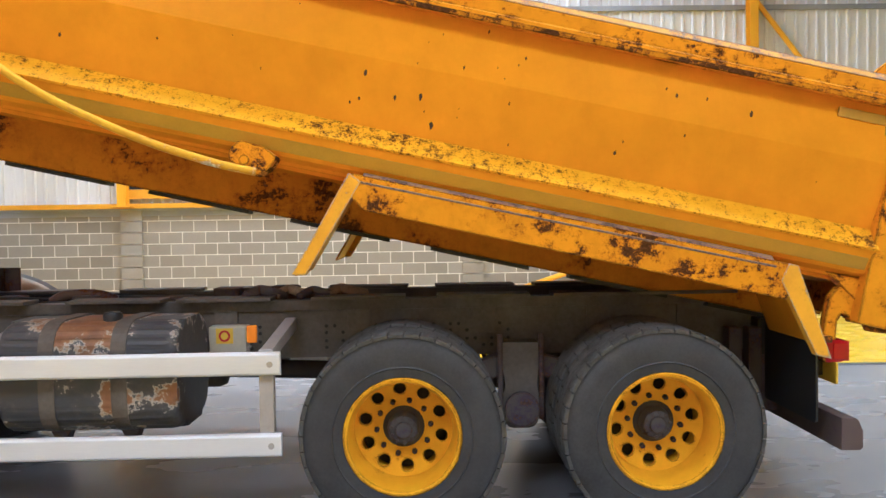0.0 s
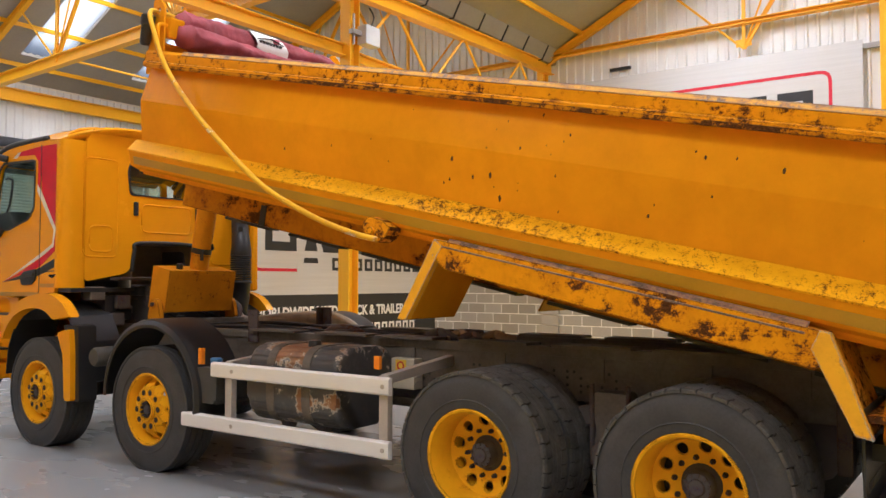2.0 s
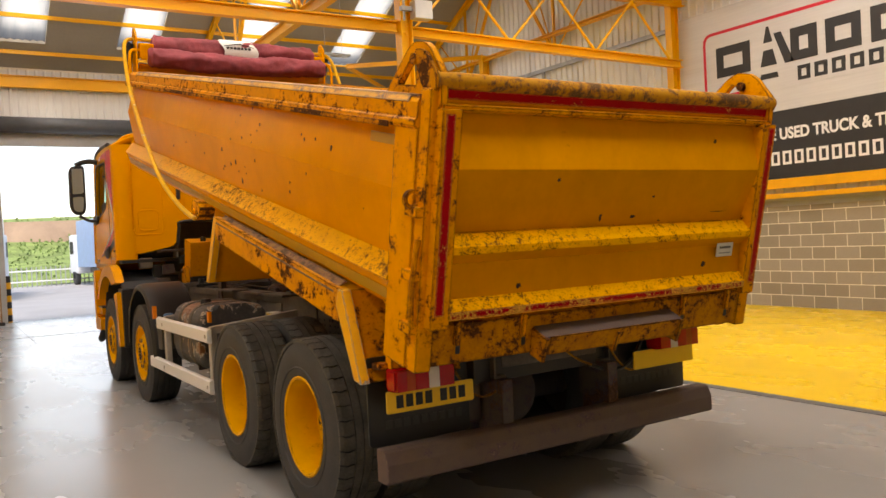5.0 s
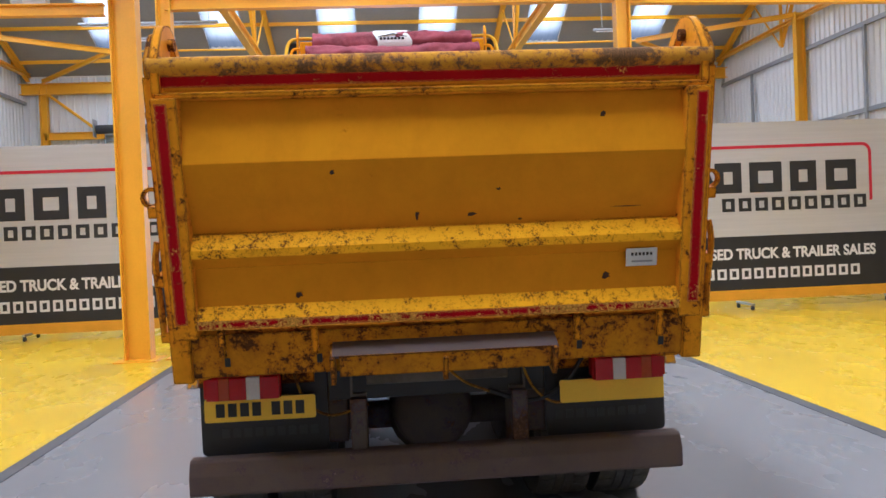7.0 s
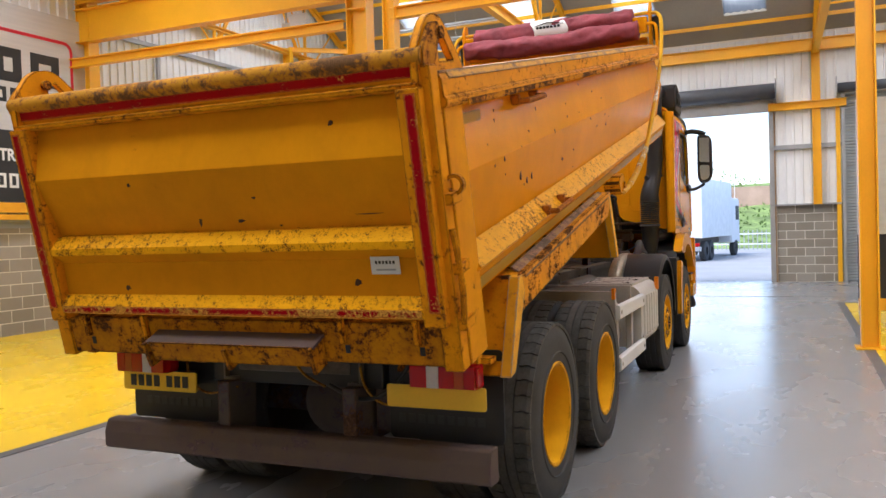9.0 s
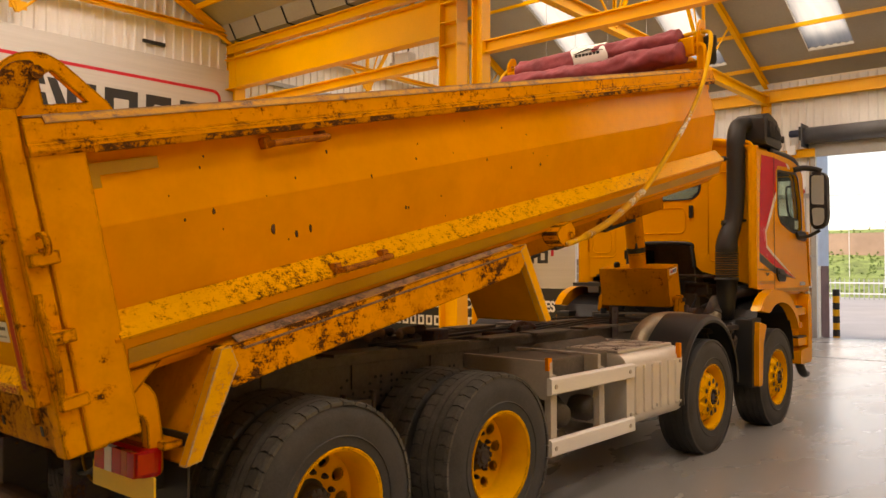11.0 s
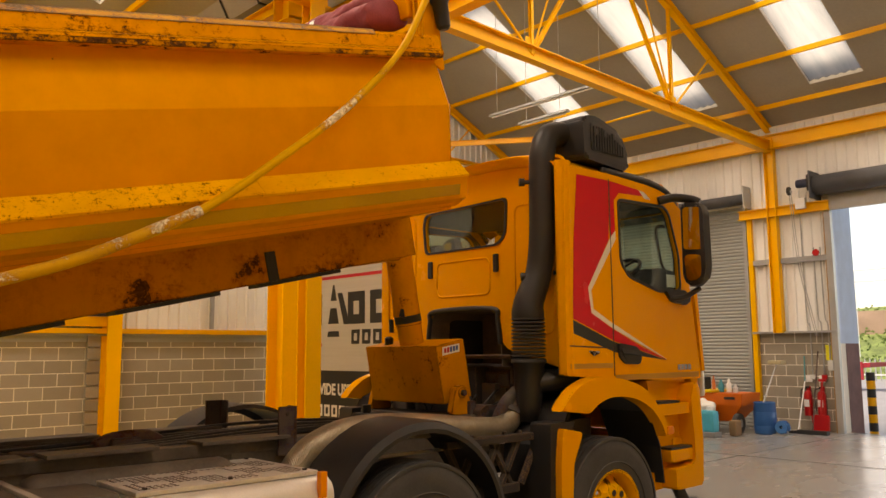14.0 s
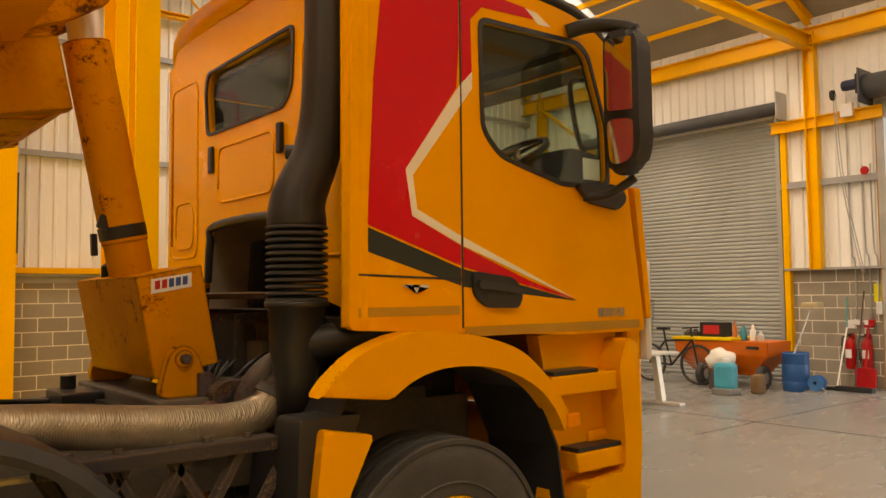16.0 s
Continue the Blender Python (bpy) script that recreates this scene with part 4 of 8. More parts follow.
    bpart("latch_rod", tube([(0.05, s * 1.20, 0.62), (0.055, s * 1.215, 0.52), (0.04, s * 1.215, 0.35), (0.05, s * 1.21, 0.2)], 0.014, 8), rail_paint, tub, "rusty tailgate latch rod")
    for z in (0.72, 0.42, 0.17):
        bpart("latch_bracket", box(-0.05, 0.06, *sorted((s * 1.17, s * 1.225)), z, z + 0.05, 0.008), rail_paint, tub)
    bpart("latch_ring", lathe([(0.030, -0.012), (0.046, -0.012), (0.046, 0.012), (0.030, 0.012)], 14, "x", (0.0, s * 1.215, 0.80), closed=True), rail_paint, tub, smooth=30)
    # lower gusset at the rear
    gus = [(-0.24, 0.22), (-0.02, 0.22), (-0.02, -0.04), (-0.12, -0.05), (-0.20, 0.08), (-0.42, 0.22)]
    bpart("rear_gusset", prism(gus, "y", *sorted((s * 1.05, s * 1.12)), 0.008), wing_paint, tub, "rusty gusset plate")
    if s > 0:
        for x, z, dy in ((-1.28, 1.06, 1.165), (-1.55, 0.40, 1.205)):
            bpart("grab_handle", tube([(x - 0.17, dy, z), (x - 0.17, dy + 0.06, z), (x + 0.17, dy + 0.06, z), (x + 0.17, dy, z)], 0.016, 8, smooth_line=False), worn("rusty handle", (0.55, 0.2, 0.02), 0.42, rust=(0.16, 0.06, 0.02), chip=16, rough=0.7), tub, "rusty bar handle")
            for xx in (x - 0.17, x + 0.17):
                bpart("handle_lug", box(xx - 0.022, xx + 0.022, dy - 0.03, dy + 0.02, z - 0.02, z + 0.035, 0.008), worn("rusty handle", YEL, 0.9), tub)
# headboard and inside
bpart("headboard", prism([(-6.47, 0.24), (-6.40, 0.24), (-6.40, 1.30), (-6.36, 1.34), (-6.40, 1.36), (-6.47, 1.28)], "y", -1.07, 1.07, 0.006), body_paint, tub, "yellow headboard")
bpart("inner_floor", box(L0, -0.04, -1.05, 1.05, 0.30, 0.31), dirty_metal, tub)
for s in (-1, 1):
    bpart("headboard_ear", plate(rounded([(-6.50, 1.05), (-6.28, 1.18), (-6.36, 1.66), (-6.46, 1.74), (-6.53, 1.72)], 0.03), [circle(-6.44, 1.62, 0.03)], "y", *sorted((s * 1.10, s * 1.118))), body_paint, tub, "yellow plate carrying the sheet arm")
    bpart("sheet_motor", lathe([(0.03, -0.14), (0.045, -0.12), (0.05, 0.02), (0.062, 0.04), (0.062, 0.12), (0.03, 0.14)], 16, "z", (-6.50, s * 1.17, 1.44)), black_plastic, tub, "black sheet motor", 30)
# sheet: arms, roll and bag
for s in (-1, 1):
    arm = [(-1.385, s * 1.262, 1.868), (-1.62, s * 1.262, 1.925), (-2.0, s * 1.265, 2.06), (-2.5, s * 1.27, 2.31), (-3.0, s * 1.265, 2.69), (-3.38, s * 1.26, 3.02), (-3.72, s * 1.255, 3.40), (-3.93, s * 1.24, 3.78), (-4.02, s * 1.20, 3.93), (-4.06, s * 1.10, 3.97), (-4.07, s * 0.92, 3.97)]
    part("sheet_arm", tube(arm, 0.021, 10, steps=10), hose_cream, truck, "curved sheet arm in worn yellow and cream", True)
    part("arm_sleeve", tube(arm[1:4], 0.027, 10, steps=6), worn("rubbed arm paint", (0.66, 0.36, 0.03), 0.5, rust=(0.5, 0.44, 0.32), chip=9, rough=0.5), truck, "rubbed yellow and cream sleeve", True) if s > 0 else None
    piv = rounded([(-3.57, 0.165), (-3.575, 0.225), (-3.53, 0.275), (-3.41, 0.265), (-3.335, 0.225), (-3.365, 0.155), (-3.42, 0.11), (-3.50, 0.135)], 0.018)
    bpart("arm_pivot", prism(piv, "y", *sorted((s * 1.12, s * 1.25)), 0.008), worn("chipped pivot paint", YEL, 0.42, chip=12), truck, "rusty arm pivot block")
    bpart("pivot_boss", rod((-3.49, s * 1.2, 0.18), (-3.49, s * 1.268, 0.18), 0.026, 14), rail_paint, truck, smooth=30)
    bpart("spring_box", box(-6.44, -6.30, *sorted((s * 0.93, s * 1.08)), 1.40, 1.58, 0.02), body_paint, truck, "yellow roller bracket")
    bpart("roller_bar", tube([(-6.35, s * 1.06, 1.50), (-6.34, s * 1.16, 1.49), (-6.30, s * 1.19, 1.40), (-6.26, s * 1.19, 1.24)], 0.018, 8), body_paint, truck, smooth=True)


def rumpled(x, z, r, y0, y1, seed, squash=1.0):
    own = bmesh.new()
    n, k = 110, 26
    rings = []
    for i in range(n + 1):
        y = y0 + (y1 - y0) * i / n
        ring = []
        for j in range(k):
            a = 2 * math.pi * j / k
            fold = abs(noise.noise(Vector((math.cos(a) * 1.6 + y * 2.0, y * 7 + seed, math.sin(a) * 1.6))))
            rr = r * (1.05 + 0.26 * noise.noise(Vector((math.cos(a) * 1.3, y * 3.5 + seed, math.sin(a) * 1.3))) - 0.34 * max(0, 0.22 - fold) + 0.10 * noise.noise(Vector((math.cos(a) * 5, y * 16, math.sin(a) * 5 + seed))))
            ring.append(own.verts.new((x + rr * math.cos(a) * squash, y, z + rr * math.sin(a) + 0.012 * math.sin(y * 3 + seed))))
        rings.append(ring)
    for a, c in zip(rings, rings[1:]):
        for j in range(k):
            own.faces.new((a[j], a[(j + 1) % k], c[(j + 1) % k], c[j]))
    own.faces.new(rings[0])
    own.faces.new(rings[-1])
    return own


cover = bpart("sheet_roll", rumpled(-6.36, 1.55, 0.118, -0.93, 0.93, 1.0, 1.1), maroon, truck, "rolled maroon load sheet", True)
bpart("sheet_bag", rumpled(-6.19, 1.42, 0.105, -1.0, 1.0, 5.0, 1.5), maroon, truck, "slack maroon sheet fold", True)
own = bmesh.new()
rows = []
for i in range(9):
    a = radians(-30 + 150 * i / 8)
    rows.append([own.verts.new((-6.36 + 0.150 * math.cos(a), y + 0.03 * math.sin(i), 1.55 + 0.142 * math.sin(a))) for y in (-0.20, 0.20)])
for a, c in zip(rows, rows[1:]):
    own.faces.new((a[0], a[1], c[1], c[0]))
lab = bpart("sheet_label", own, white_fabric, cover, "white fabric label with a dark mark", True)
for i in range(7):
    bpart("label_bar", box(-6.228, -6.212, -0.15 + i * 0.042, -0.12 + i * 0.042, 1.585, 1.612, m=None), ink, cover)
bpart("label_bar", prism([(-0.17, 1.615), (0.0, 1.648), (0.17, 1.615), (0.17, 1.622), (0.0, 1.656), (-0.17, 1.622)], "x", -6.25, -6.226), ink, cover)

# subframe under the tipping body
sub = bpart("subframe", box(-6.55, -0.3, -0.50, -0.40, -0.08, 0.20, 0.008), frame_paint, truck, "rusty yellow subframe rail")
bpart("subframe", box(-6.55, -0.3, 0.40, 0.50, -0.08, 0.20, 0.008), frame_paint, truck, "rusty yellow subframe rail")
for i in range(7):
    x = -5.9 + 0.85 * i
    bpart("crossmember", box(x, x + 0.09, -0.395, 0.395, 0.0, 0.17, 0.006), frame_paint, truck, "yellow crossmember")
    for s in (-1, 1):
        bpart("rubber_pad", box(x + 0.02, x + 0.62, *sorted((s * 0.39, s * 0.515)), -0.102, -0.079), black_plastic, truck, "black rubber pad")
bpart("ram_cross", prism([(-6.55, 0.24), (-6.57, -0.06), (-6.45, -0.10), (-6.1, -0.06), (-6.1, 0.18)], "y", -0.42, 0.42, 0.01), frame_paint, truck, "yellow ram crossbox")

for s in (-1, 1):
    bpart("black_tape", box(-5.43, -5.36, *sorted((s * 0.501, s * 0.508)), -0.085, 0.10), black_plastic, truck, "strip of black tape")

# wings over the rear wheels
for s in (-1, 1):
    y0, y1 = s * 0.62, s * 1.235
    top = [(-3.14, -0.34), (-2.95, 0.22), (-0.65, 0.212), (-0.38, -0.22)]
    w = bpart("wing", sheet(top, "y", *sorted((y0, y1)), -0.012), wing_paint, truck, "battered yellow steel wing flaked with rust")
    w.data.materials.append(tail_paint)
    mid = sum((v.co for v in w.data.vertices), Vector()) / len(w.data.vertices)
    for f in w.data.polygons:
        f.material_index = 1 if f.normal.dot(mid - f.center) > 0.02 else 0
    lip = [(-2.955, 0.222), (-0.65, 0.215), (-0.60, 0.12), (-0.66, 0.03), (-2.86, 0.05), (-2.93, 0.10)]
    bpart("wing_lip", prism(lip, "y", *sorted((s * 1.222, s * 1.243)), 0.004), wing_paint, w, "rust-flaked wing lip")
    fl = [(-2.97, 0.222), (-2.90, 0.19), (-3.08, -0.33), (-3.15, -0.34)]
    bpart("wing_edge", prism(fl, "y", *sorted((s * 1.19, s * 1.245)), 0.004), worn("yellow edge paint", (0.86, 0.44, 0.02), 0.3, chip=12, rust=(0.25, 0.27, 0.28)), w, "bright yellow folded edge")
    fl = [(-0.68, 0.215), (-0.63, 0.215), (-0.36, -0.22), (-0.44, -0.22), (-0.70, 0.12)]
    bpart("wing_edge", prism(fl, "y", *sorted((s * 1.19, s * 1.247)), 0.004), worn("yellow edge paint", (0.86, 0.44, 0.02), 0.3), w, "bright yellow folded edge")
    dust = [(1.17, 0.240), (1.246, 0.190), (1.246, 0.180), (1.165, 0.228)]
    bpart("wing_dust", prism(dust if s > 0 else flip(dust), "x", -2.90, -0.74), worn("bare rubbed steel", (0.42, 0.26, 0.11), 0.52, rust=(0.15, 0.105, 0.07), chip=12, rough=0.75), w, "bare rubbed brown steel along the wing top")
    hook = rounded([(1.585, 1.17), (1.64, 1.235), (1.70, 1.23), (1.74, 1.16), (1.735, 1.06), (1.69, 1.06), (1.67, 1.10), (1.63, 1.07), (1.61, 0.82), (1.55, 0.83), (1.555, 1.0)], 0.03)
    part("wing_hook", prism(hook, "y", *sorted((s * 1.06, s * 1.11)), 0.008), worn("rear post paint", YEL, 0.14), truck, "chipped yellow pivot hook")

# tailgate
gate = [(0.02, 0.22), (0.10, 0.235), (0.118, 0.275), (0.075, 0.33), (0.065, 0.50), (0.118, 0.555), (0.118, 0.585), (0.036, 0.64), (0.122, 0.95), (0.036, 1.20), (0.045, 1.31), (0.02, 1.33)]
tg = bpart("tailgate", prism(gate, "y", -1.06, 1.06, 0.003), tail_paint, truck, "folded yellow tailgate with dents and rust spots")
bpart("ledge_strip", prism([(0.119, 0.552), (0.124, 0.556), (0.124, 0.590), (0.060, 0.640), (0.055, 0.634)], "y", -1.05, 1.05), ledge_paint, tg, "scuffed ledge painted bright for top light")
bpart("bottom_lip", prism([(0.10, 0.232), (0.125, 0.245), (0.128, 0.285), (0.085, 0.335), (0.075, 0.325), (0.11, 0.28)], "y", -1.06, 1.06), ledge_paint, tg)
bpart("bottom_tape", box(0.1275, 0.1315, -1.05, 1.05, 0.247, 0.283), tail_red_worn, tg, "torn red tape along the bottom lip")
bpart("top_tube", tube([(0.06, -1.165, 1.337), (0.06, 1.165, 1.337)], 0.039, 16, smooth_line=False), worn("rusted tube paint", (0.56, 0.27, 0.02), 0.5, chip=30, rough=0.65, rust=(0.14, 0.075, 0.035)), tg, "rust-brown top tube", 30)
bpart("top_band", box(0.03, 0.066, -1.155, 1.155, 1.238, 1.318, 0.004), tail_paint, tg)
bpart("top_tape", box(0.067, 0.071, -1.15, 1.15, 1.254, 1.305), tail_red, tg, "red marker tape")
bpart("top_rib", prism([(0.045, 1.198), (0.10, 1.212), (0.103, 1.232), (0.045, 1.242)], "y", -1.14, 1.14, 0.003), edge_paint, tg, "rust-edged rib")
for s in (-1, 1):
    bpart("side_frame", box(0.02, 0.125, *sorted((s * 1.05, s * 1.155)), 0.20, 1.215, 0.008), edge_paint, tg, "rust-edged side frame")
    bpart("side_tape", box(0.126, 0.130, *sorted((s * 1.088, s * 1.138)), 0.27, 1.195), tail_red, tg, "red marker tape")
    bpart("gate_ear", prism(rounded([(-0.03, 1.29), (0.09, 1.29), (0.075, 1.37), (-0.04, 1.47), (-0.12, 1.47), (-0.12, 1.43)], 0.03), "y", *sorted((s * 1.155, s * 1.175)), 0.006), lug_paint, tg, "rusty hinge ear")
for s in (-1, 1):
    bpart("ram_lug", prism(rounded([(-6.46, 0.30), (-6.46, 0.72), (-6.70, 0.66), (-6.92, 0.52), (-6.90, 0.42), (-6.70, 0.34)], 0.04), "y", *sorted((s * 0.13, s * 0.17)), 0.006), frame_paint, truck, "yellow lug holding the ram head")
bpart("ram_pin", rod((-6.82, -0.2, 0.48), (-6.82, 0.2, 0.48), 0.035, 14), dirty_metal, truck, smooth=30)
plq = bpart("maker_plaque", box(0.086, 0.090, 0.815, 0.955, 0.435, 0.515), plain("grey plaque", (0.62, 0.64, 0.65), 0.4, vary=0.05), tg, "small pale grey plaque with dark marks")
for i in range(6):
    bpart("plaque_bar", box(0.090, 0.0915, 0.838 + i * 0.017, 0.848 + i * 0.017, 0.482, 0.496), ink, plq)
bpart("plaque_line", box(0.090, 0.0915, 0.84, 0.935, 0.452, 0.460), plain("grey print", (0.3, 0.32, 0.34), 0.5), plq)
# dents: small rusty marks on the gate and sides
random.seed(11)
for x, z, w, h in ((-0.10, 0.70, 0.022, 0.05), (0.14, 0.69, 0.045, 0.018), (0.25, 0.80, 0.02, 0.014), (0.73, 0.395, 0.04, 0.03), (-0.62, 0.37, 0.035, 0.03), (0.70, 1.10, 0.03, 0.03), (0.35, 0.66, 0.02, 0.012), (-0.45, 0.90, 0.02, 0.02), (0.83, 0.70, 0.13, 0.005)):
    d = 0.034 + (0.086 * (z - 0.64) / 0.31 if z < 0.95 else 0.086 * (1.2 - z) / 0.25) if z > 0.64 else 0.072
    w, h = w * 0.6, h * 0.6
    blob = [(x + w * random.uniform(0.45, 1.1) * math.cos(q), z + h * random.uniform(0.35, 1.1) * math.sin(q)) for q in (k * math.pi / 5.5 for k in range(11))]
    own = prism(blob, "x", d, d + 0.004)
    bpart("rust_mark", own, plain("dark rust", (0.075, 0.036, 0.018), 0.85, vary=0.4, grain=80), tg, "dark rust mark")


def side_y(z):
    pts = [(0.465, 1.118), (0.82, 1.192), (1.12, 1.128)]
    for (a, p), (c, q) in zip(pts, pts[1:]):
        if a <= z <= c:
            return p + (q - p) * (z - a) / (c - a)
    return 1.13


rust_spot = plain("dark rust", (0.075, 0.036, 0.018), 0.85)
spots = [(-1, -2.61, 0.55, 0.020), (-1, -2.99, 0.74, 0.015), (-1, -1.0, 0.93, 0.016), (-1, -2.69, 0.68, 0.018), (-1, -2.82, 0.65, 0.012), (-1, -3.0, 0.61, 0.012), (-1, -1.65, 0.60, 0.014), (-1, -2.2, 0.53, 0.008),
         (-1, -1.4, 0.95, 0.012), (-1, -4.55, 0.62, 0.013), (-1, -2.2, 0.98, 0.010), (1, -1.07, 0.67, 0.022), (1, -1.21, 0.62, 0.018), (1, -2.0, 0.62, 0.013), (1, -3.36, 0.70, 0.014), (1, -0.75, 0.80, 0.015), (1, -1.3, 0.63, 0.016)]
for i in range(46):
    spots.append((random.choice((-1, 1)), random.uniform(-4.2, -0.4), random.uniform(0.5, 1.08), random.choice((0.004, 0.006, 0.009))))
for s, x, z, r in spots:
    y = side_y(z)
    pts = [(x + r * random.uniform(0.5, 1.0) * math.cos(a) * 0.7, z + r * random.uniform(0.6, 1.5) * math.sin(a)) for a in (k * math.pi / 3.5 for k in range(7))]
    bpart("rust_mark", prism(pts, "y", *sorted((s * (y - 0.008), s * (y + 0.0035)))), rust_spot, tub)

# rear sill with chute
sill = bpart("rear_sill", box(-0.10, 0.06, -1.10, 1.10, 0.0, 0.20, 0.006), tail_low_paint, truck, "rusty yellow rear sill")
for y in (-0.95, -0.55, 0.62, 1.0):
    bpart("slot", box(0.0605, 0.0635, y - 0.012, y + 0.012, 0.05, 0.09), ink, sill, "dark slot")
    bpart("sill_lug", box(0.058, 0.085, y - 0.03, y + 0.0, 0.10, 0.22, 0.005), rail_paint, sill)
bpart("chute_tray", prism([(0.06, 0.125), (0.165, 0.10), (0.165, 0.112), (0.06, 0.14)], "y", -0.49, 0.50), bumper_brown, sill, "bare steel chute tray")
bpart("chute_front", prism([(0.165, 0.113), (0.178, 0.115), (0.150, 0.01), (0.13, 0.01)], "y", -0.46, 0.47), tail_low_paint, sill)
for y, k in ((-0.50, -0.012), (-0.01, -0.03), (0.475, -0.012)):
    bpart("chute_rib", prism([(0.06, 0.145 + k), (0.187, 0.118 + min(k, 0)), (0.160, -0.025), (0.06, -0.01)], "y", y, y + 0.022, 0.003), tail_low_paint, sill)

# chassis
for s in (-1, 1):
    rail = [(0.36, 0.80), (0.44, 0.80), (0.44, 1.085), (0.36, 1.085), (0.36, 1.07), (0.428, 1.07), (0.428, 0.815), (0.36, 0.815)]
    rail = rail if s > 0 else flip(rail)
    cr = part("chassis_rail", prism(rail, "x", -6.5, 1.58), chassis_black, truck, "black chassis rail peppered with bolt holes")
    for i in range(46):
        x = -2.6 + 0.05 * i + (0.3 if i > 22 else 0)
        for z in (0.86, 0.90, 0.95, 0.99):
            if (i * 7 + int(z * 100)) % 5 < 3:
                part("bolt_hole", lathe([(0.011, 0), (0.011, 0.003), (0.0, 0.003)] if s > 0 else [(0.0, 0), (0.011, 0), (0.011, 0.003)], 8, "y", (x, s * 0.441 - (0.003 if s < 0 else 0), z)), ink, cr)
    part("top_runner", box(-6.2, 1.5, *sorted((s * 0.34, s * 0.46)), 1.087, 1.15, 0.004), chassis_black, truck, "black top runner")
    for x in (-3.2, -2.4, -1.75, -0.95, -0.2, 0.5, 1.05):
        part("runner_pad", box(x - 0.28, x + 0.28, *sorted((s * 0.33, s * 0.52)), 1.152, 1.172, 0.003), chassis_black, truck)
        part("fish_plate", box(x - 0.07, x + 0.07, *sorted((s * 0.442, s * 0.455)), 0.93, 1.14, 0.003), chassis_black, truck)
for x in (-4.4, -3.1, -2.0, -0.9, 0.0, 0.9, 1.5):
    part("chassis_crossmember", box(x - 0.05, x + 0.05, -0.36, 0.36, 0.85, 1.05, 0.01), chassis_black, truck)
part("prop_shaft", rod((-3.2, 0, 0.72), (-0.5, 0, 0.62), 0.06, 14), dirty_metal, truck, smooth=30)
for x in (-0.675, 0.675):
    part("axle_beam", rod((x, -0.95, 0.51), (x, 0.95, 0.51), 0.085, 14), dirty_metal, truck, "dirty axle beam", 30)
    part("axle_housing", lathe([(0.05, -0.28), (0.16, -0.2), (0.25, -0.08), (0.25, 0.08), (0.16, 0.2), (0.05, 0.28)], 20, "x", (x, 0.0, 0.53)), dirty_metal, truck, "rounded axle housing", True)
for x in (-5.71, -3.92):
    part("axle_beam", rod((x, -0.95, 0.48), (x, 0.95, 0.48), 0.07, 14), dirty_metal, truck, smooth=30)
    for s in (-1, 1):
        part("leaf_spring", prism([(x - 0.75, 0.72), (x, 0.60), (x + 0.75, 0.72), (x + 0.75, 0.77), (x, 0.66), (x - 0.75, 0.77)], "y", *sorted((s * 0.40, s * 0.50))), dirty_metal, truck)
for s in (-1, 1):
    part("spring_bracket", prism(rounded([(-0.12, 0.90), (0.12, 0.90), (0.09, 0.64), (0.13, 0.52), (0.08, 0.40), (-0.08, 0.40), (-0.13, 0.52), (-0.09, 0.64)], 0.03), "y", *sorted((s * 0.50, s * 0.66)), 0.01), chassis_black, truck, "greasy bogie bracket")
    part("trunnion_cap", lathe([(0.10, 0), (0.10, 0.04), (0.075, 0.06), (0.0, 0.065)], 20, "y", (0, s * 0.66 if s > 0 else -0.725, 0.52)), dirty_metal, truck, smooth=30)
    part("bogie_spring", prism([(-0.70, 0.60), (0, 0.72), (0.70, 0.60), (0.70, 0.66), (0, 0.86), (-0.70, 0.66)], "y", *sorted((s * 0.54, s * 0.64))), dirty_metal, truck, "leaf spring stack")
    for x in (-0.12, 0.12):
        part("u_bolt", rod((x, s * 0.66, 0.45), (x, s * 0.66, 0.95), 0.016, 8), dirty_metal, truck)

# wheels
R, W = 0.535, 0.155


def tyre_mesh(worn_tread=True):
    w = W
    prof = [(0.285, -w * 0.80), (0.31, -w * 0.98), (0.353, -w * 1.0), (0.358, -w * 1.045), (0.364, -w * 1.005), (0.40, -w * 1.02), (0.44, -w * 1.01), (0.475, -w * 0.98), (0.512, -w * 0.86), (0.520, -w * 0.7), (0.522, 0), (0.520, w * 0.7), (0.512, w * 0.86), (0.475, w * 0.98), (0.44, w * 1.01), (0.40, w * 1.02), (0.364, w * 1.005), (0.358, w * 1.045), (0.353, w * 1.0), (0.31, w * 0.98), (0.285, w * 0.80)]
    own = lathe(prof, 72, "y", closed=True)
    tread = B()
    n = 40
    for i in range(n):
        a = 360 * i / n
        for q in (-1, 1):
            hw, tw = 0.0368, (2.0 if q > 0 else 0.0)
            edge = [(-0.94, 0), (-0.80, 0), (-0.72, 0.007), (-0.58, 0.009), (-0.50, 0.002), (-0.36, 0.004)]
            blk = [(hw + d, q * w * y) for y, d in edge] + [(-hw + d, q * w * y) for y, d in reversed(edge)]
            o2 = prism(blk if q < 0 else blk[::-1], "z", 0.508, R - 0.002)
            for v in o2.verts:
                if v.co.z > 0.53 and abs(v.co.y) > 0.9 * w:
                    v.co.z -= 0.008
            o2.transform(pose(0, 0, 0, 0, a + tw, 0))
            join(tread, o2)
    for y0, y1 in ((-0.32, -0.03), (0.03, 0.32)):
        join(tread, lathe([(0.505, w * y0), (R - 0.001, w * y0), (R - 0.001, w * y1), (0.505, w * y1)], 72, "y", closed=True))
    return own, tread


